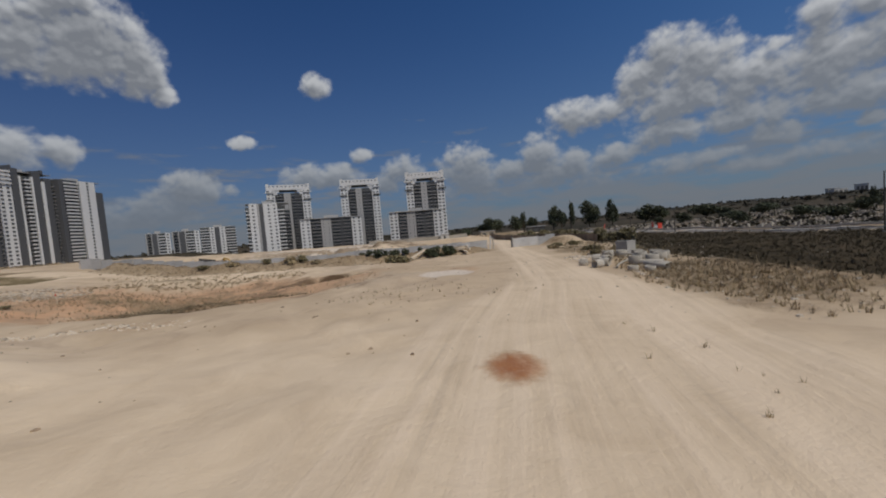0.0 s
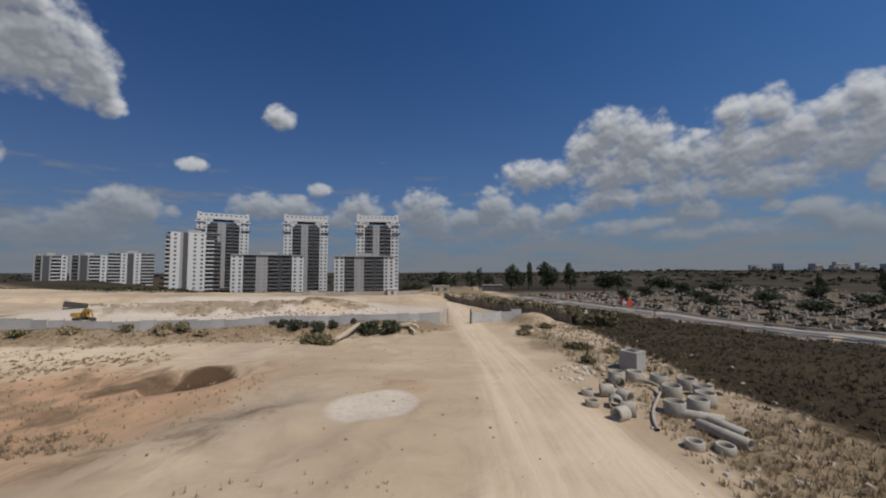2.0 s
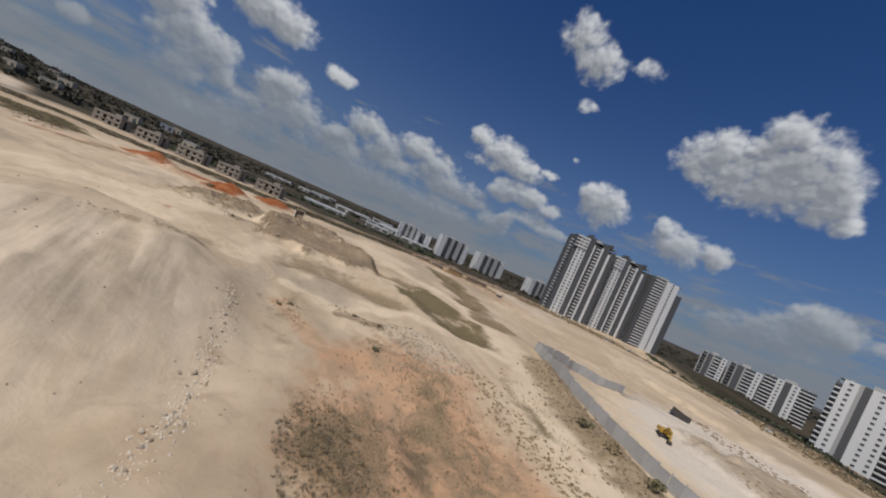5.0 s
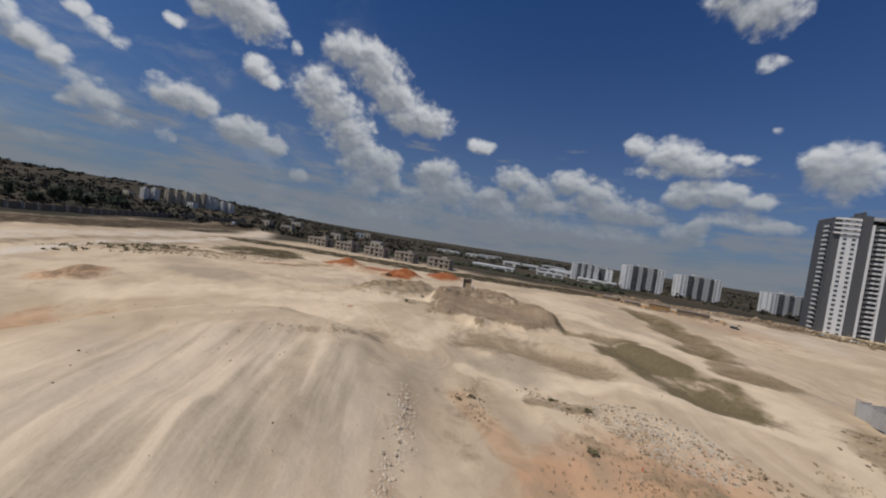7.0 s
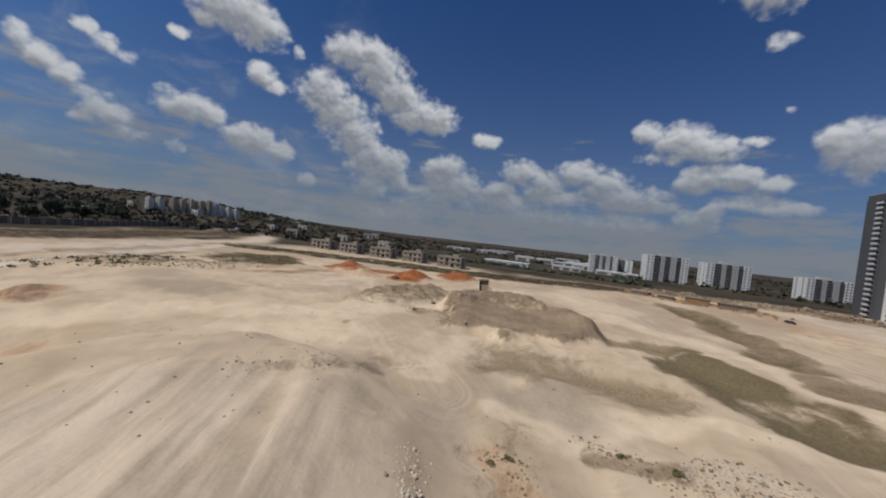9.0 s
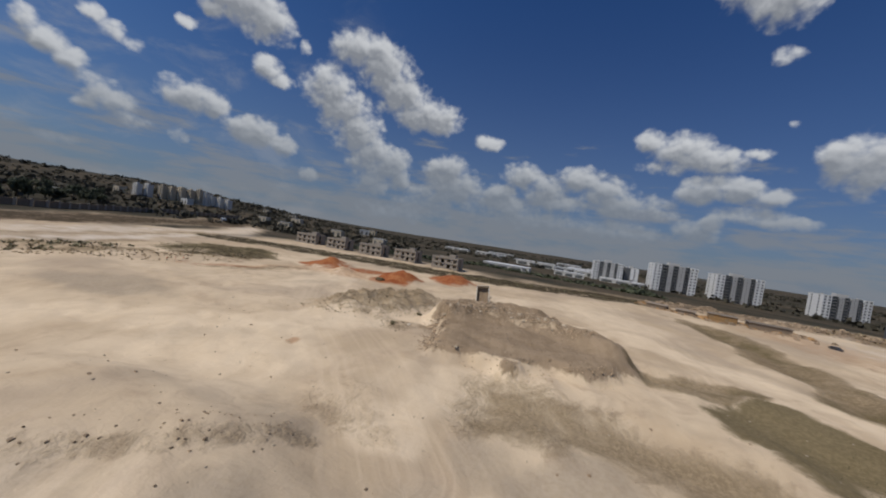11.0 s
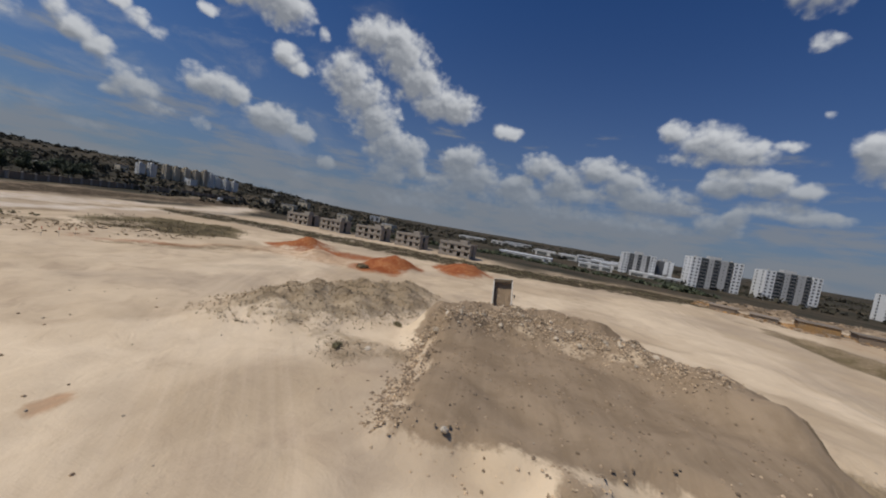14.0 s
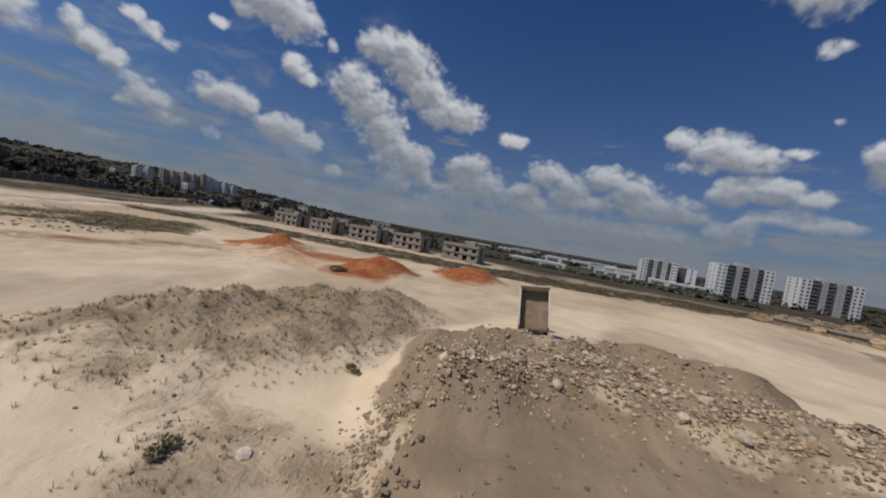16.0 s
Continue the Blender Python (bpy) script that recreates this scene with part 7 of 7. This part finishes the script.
for k, (x, y, head) in enumerate(((-261, 281, 60), (-263, 252, 75), (-268, 262, 70), (-258, 271, 66), (-284, 222, 80), (-290, 212, 80), (-276, 236, 76), (-240, 146, 20), (-296, 205, 80), (-248, 300, 50),
                                  (-308, -292, 20), (-205, 322, 30), (-190, 330, 25), (100, 176, 100))):
    car(x, y, head, k if k != 7 else 2)
van = thing("box_lorry", "white box lorry standing on the far track", "lorry", pose(-386, -328, hgt(-386, -328), 0, 0, 25))
child("cargo_box", boxes_mesh("cargo_box", [(-5, -1.2, 1.0, 1.5, 1.2, 3.6)], SIGNWHITE), van)
child("cab", boxes_mesh("cab", [(1.7, -1.15, 0.6, 3.6, 1.15, 2.9)], SIGNWHITE), van)
child("windscreen", boxes_mesh("windscreen", [(3.58, -1.0, 1.6, 3.64, 1.0, 2.6)], GLASS), van)
child("chassis", boxes_mesh("chassis", [(-5, -0.9, 0.6, 3.4, 0.9, 1.0)], STEEL), van)
for px in (-3.6, -2.4, 2.4):
    for py in (-0.9, 1.2):
        wheel(van, px, py, 0.5)


def lamp_post(x, y, tall, head):
    p = thing("lamp_post", "tall grey steel street lamp beside the road", "street lamp", pose(x, y, hgt(x, y), 0, 0, head), "street lamps")
    child("pole", cyl("pole", 0.16, 0.09, tall, 10, STEEL), p)
    child("arm", cyl("arm", 0.06, 0.05, 2.2, 8, STEEL, "x"), p, pose(0, 0, tall - 0.1, 0, -12, 0))
    child("lamp_head", boxes_mesh("lamp_head", [(2.0, -0.18, tall + 0.28, 2.9, 0.18, tall + 0.45)], STEEL), p)
    child("base", boxes_mesh("base", [(-0.3, -0.3, -0.4, 0.3, 0.3, 0.25)], CONCRETE), p)


lamp_post(91, 76.5, 12.5, 0)
lamp_post(82.4, 132, 8.0, 0)
lamp_post(96, 190, 9.0, 10)
lamp_post(107, 40, 10.0, 0)


def barrier(x, y, head, wide, tall):
    b = thing("site_barrier", "bright red plastic site barrier on the pavement", "barrier", pose(x, y, hgt(x, y), 0, 0, head), "red barriers")
    child("panel", boxes_mesh("panel", [(-wide / 2, -0.12, 0.3, wide / 2, 0.12, tall)], RED), b)
    for s in (-1, 1):
        child("foot", boxes_mesh("foot", [(s * wide * 0.35 - 0.2, -0.5, -0.2, s * wide * 0.35 + 0.2, 0.5, 0.3)], RED), b)


barrier(96.5, 171, 70, 3.2, 3.4)
barrier(97.5, 167, 20, 2.4, 3.0)
barrier(90, 207, 60, 2.4, 3.6)
for k, (x, y) in enumerate(((-140.5, -70.5), (-143.5, -71), (-146.5, -71.4), (-72.3, 67.7))):
    s = thing("survey_peg", "thin timber survey peg with a red tip", "peg", pose(x, y, hgt(x, y), 4, -3, 0), "survey pegs")
    child("stake", cyl("stake", 0.05, 0.05, 1.5, 6, TIMBER), s)
    child("tip", cyl("tip", 0.07, 0.07, 0.5, 6, RED), s, pose(0, 0, 1.5))

# ---- guard rail beside the field, low wall and debris before the northern houses ----
rail = thing("guard_rail", "grey steel guard rail on short posts along the kerb", "guard rail", pose(0, 0, 0))
RAIL_POST = boxes_mesh("post", [(-0.06, -0.08, -0.5, 0.06, 0.08, 0.75)], STEEL)
RAIL_BEAM = boxes_mesh("beam", [(0, -0.16, 0.45, 4.05, -0.09, 0.55), (0, -0.13, 0.55, 4.05, -0.08, 0.65), (0, -0.16, 0.65, 4.05, -0.09, 0.75)], HOARD)
for k in range(36):
    x, y, head = on_road(40 + 4 * k, -0.7)
    m = pose(x, y, hgt(x, y), 0, 0, head)
    child("post", RAIL_POST, rail, m)
    child("beam", RAIL_BEAM, rail, m)
WALLPIECE = boxes_mesh("wall_panel", [(0, 0, -1.5, 3.96, 0.3, 2.2)], OLDCON)
low_wall = thing("low_wall", "low pale concrete panel wall before the houses", "wall", pose(-46, 226, 0))
for k in range(15):
    x, y = -46 + 4 * k, 226 - 0.2 * k
    child("wall_panel", WALLPIECE, low_wall, pose(x + 46, y - 226, hgt(x, y) + 0.12 * math.sin(k * 2.1)))
low_house(-2, 222, 5, 5, 3.2, 0, FARWHITE, "small white hut beside the panel wall", "yard huts", 1)
scatter("earth_debris", "heaps of red-brown earth and debris beside the houses", "debris", within(420, 93, 28, 236, 17, 9), rock(1.0), RUBBLE)
scatter("brown_debris", "brown earth heaps and debris before the western houses", "debris", beside(700, 94, [(-296, 92), (-308, 128), (-306, 168), (-292, 200)], 6.0), rock(0.9), CLOD)

scatter("hollow_brush", "dark brown brush matted in the red hollow", "brush", within(620, 101, -44, 57, 10, 6, 10) + within(200, 102, -34, 66, 9, 4, -10), tuft(0.42, 10, 0.9), MATTED)
scatter("hollow_weeds", "dry weeds along the far rim of the red hollow", "weeds", beside(330, 103, [(-84, 84), (-70, 90), (-54, 95), (-40, 97)], 2.2), clump(0.36), DRYBRUSH)
scatter("far_bushes", "dark low bushes beside the far white track", "bushes", within(60, 104, -128, -108, 30, 9, 0), clump(1.0), OLIVE)
scatter("mound_brush", "brown brush on the lumpy mound", "brush", within(800, 105, -151, -1, 22, 11, -13), tuft(0.3, 9, 0.8), MATTED)
scatter("ledge_brush", "dark brown brush on the flat earth below the dump", "brush", within(130, 106, -132.5, 9.8, 4.5, 3.2, 40), tuft(0.26, 9, 0.8), MATTED)
OCHRECLOD = paint("ochre_earth_debris", (0.33, 0.195, 0.085), 0.97, 0.3, 1.0, 0.5, island=0.9, grime=0.3)
scatter("ochre_debris", "ochre earth and broken debris along the low buildings", "debris", beside(520, 107, [(-263, 146), (-268, 128), (-272, 112), (-277, 98), (-290, 88)], 3.2), rock(1.3), OCHRECLOD)
scatter("bay_debris", "brown earth and broken debris along the low buildings", "debris", beside(420, 108, [(-260, 148), (-266, 126), (-271, 108), (-282, 92)], 4.0), rock(1.1), CLOD)
scatter("crest_clods", "dark clods along the crest of the tip", "clods", beside(60, 109, [(-74, 5), (-79, 11), (-85, 15), (-91, 19)], 1.3), rock(0.17), CLOD)
scatter("strip_clods", "dark clods beside the spread of broken stone", "clods", within(90, 110, -79, 43, 5, 3, 40) + beside(160, 111, [(-89, 51), (-87, 57), (-85, 64)], 1.3) + within(500, 112, -85, 73, 11, 7, 70), rock(0.2), CLOD)
scatter("roadside_rubble", "grey rubble and broken kerbs beside the plank fence", "rubble", within(700, 113, 52, 205, 16, 60, 14), rock(0.7), OLDCON)
scatter("roadside_scrub", "dusty scrub beside the plank fence", "scrub", within(500, 114, 52, 205, 16, 62, 14), clump(0.9), OLIVE)
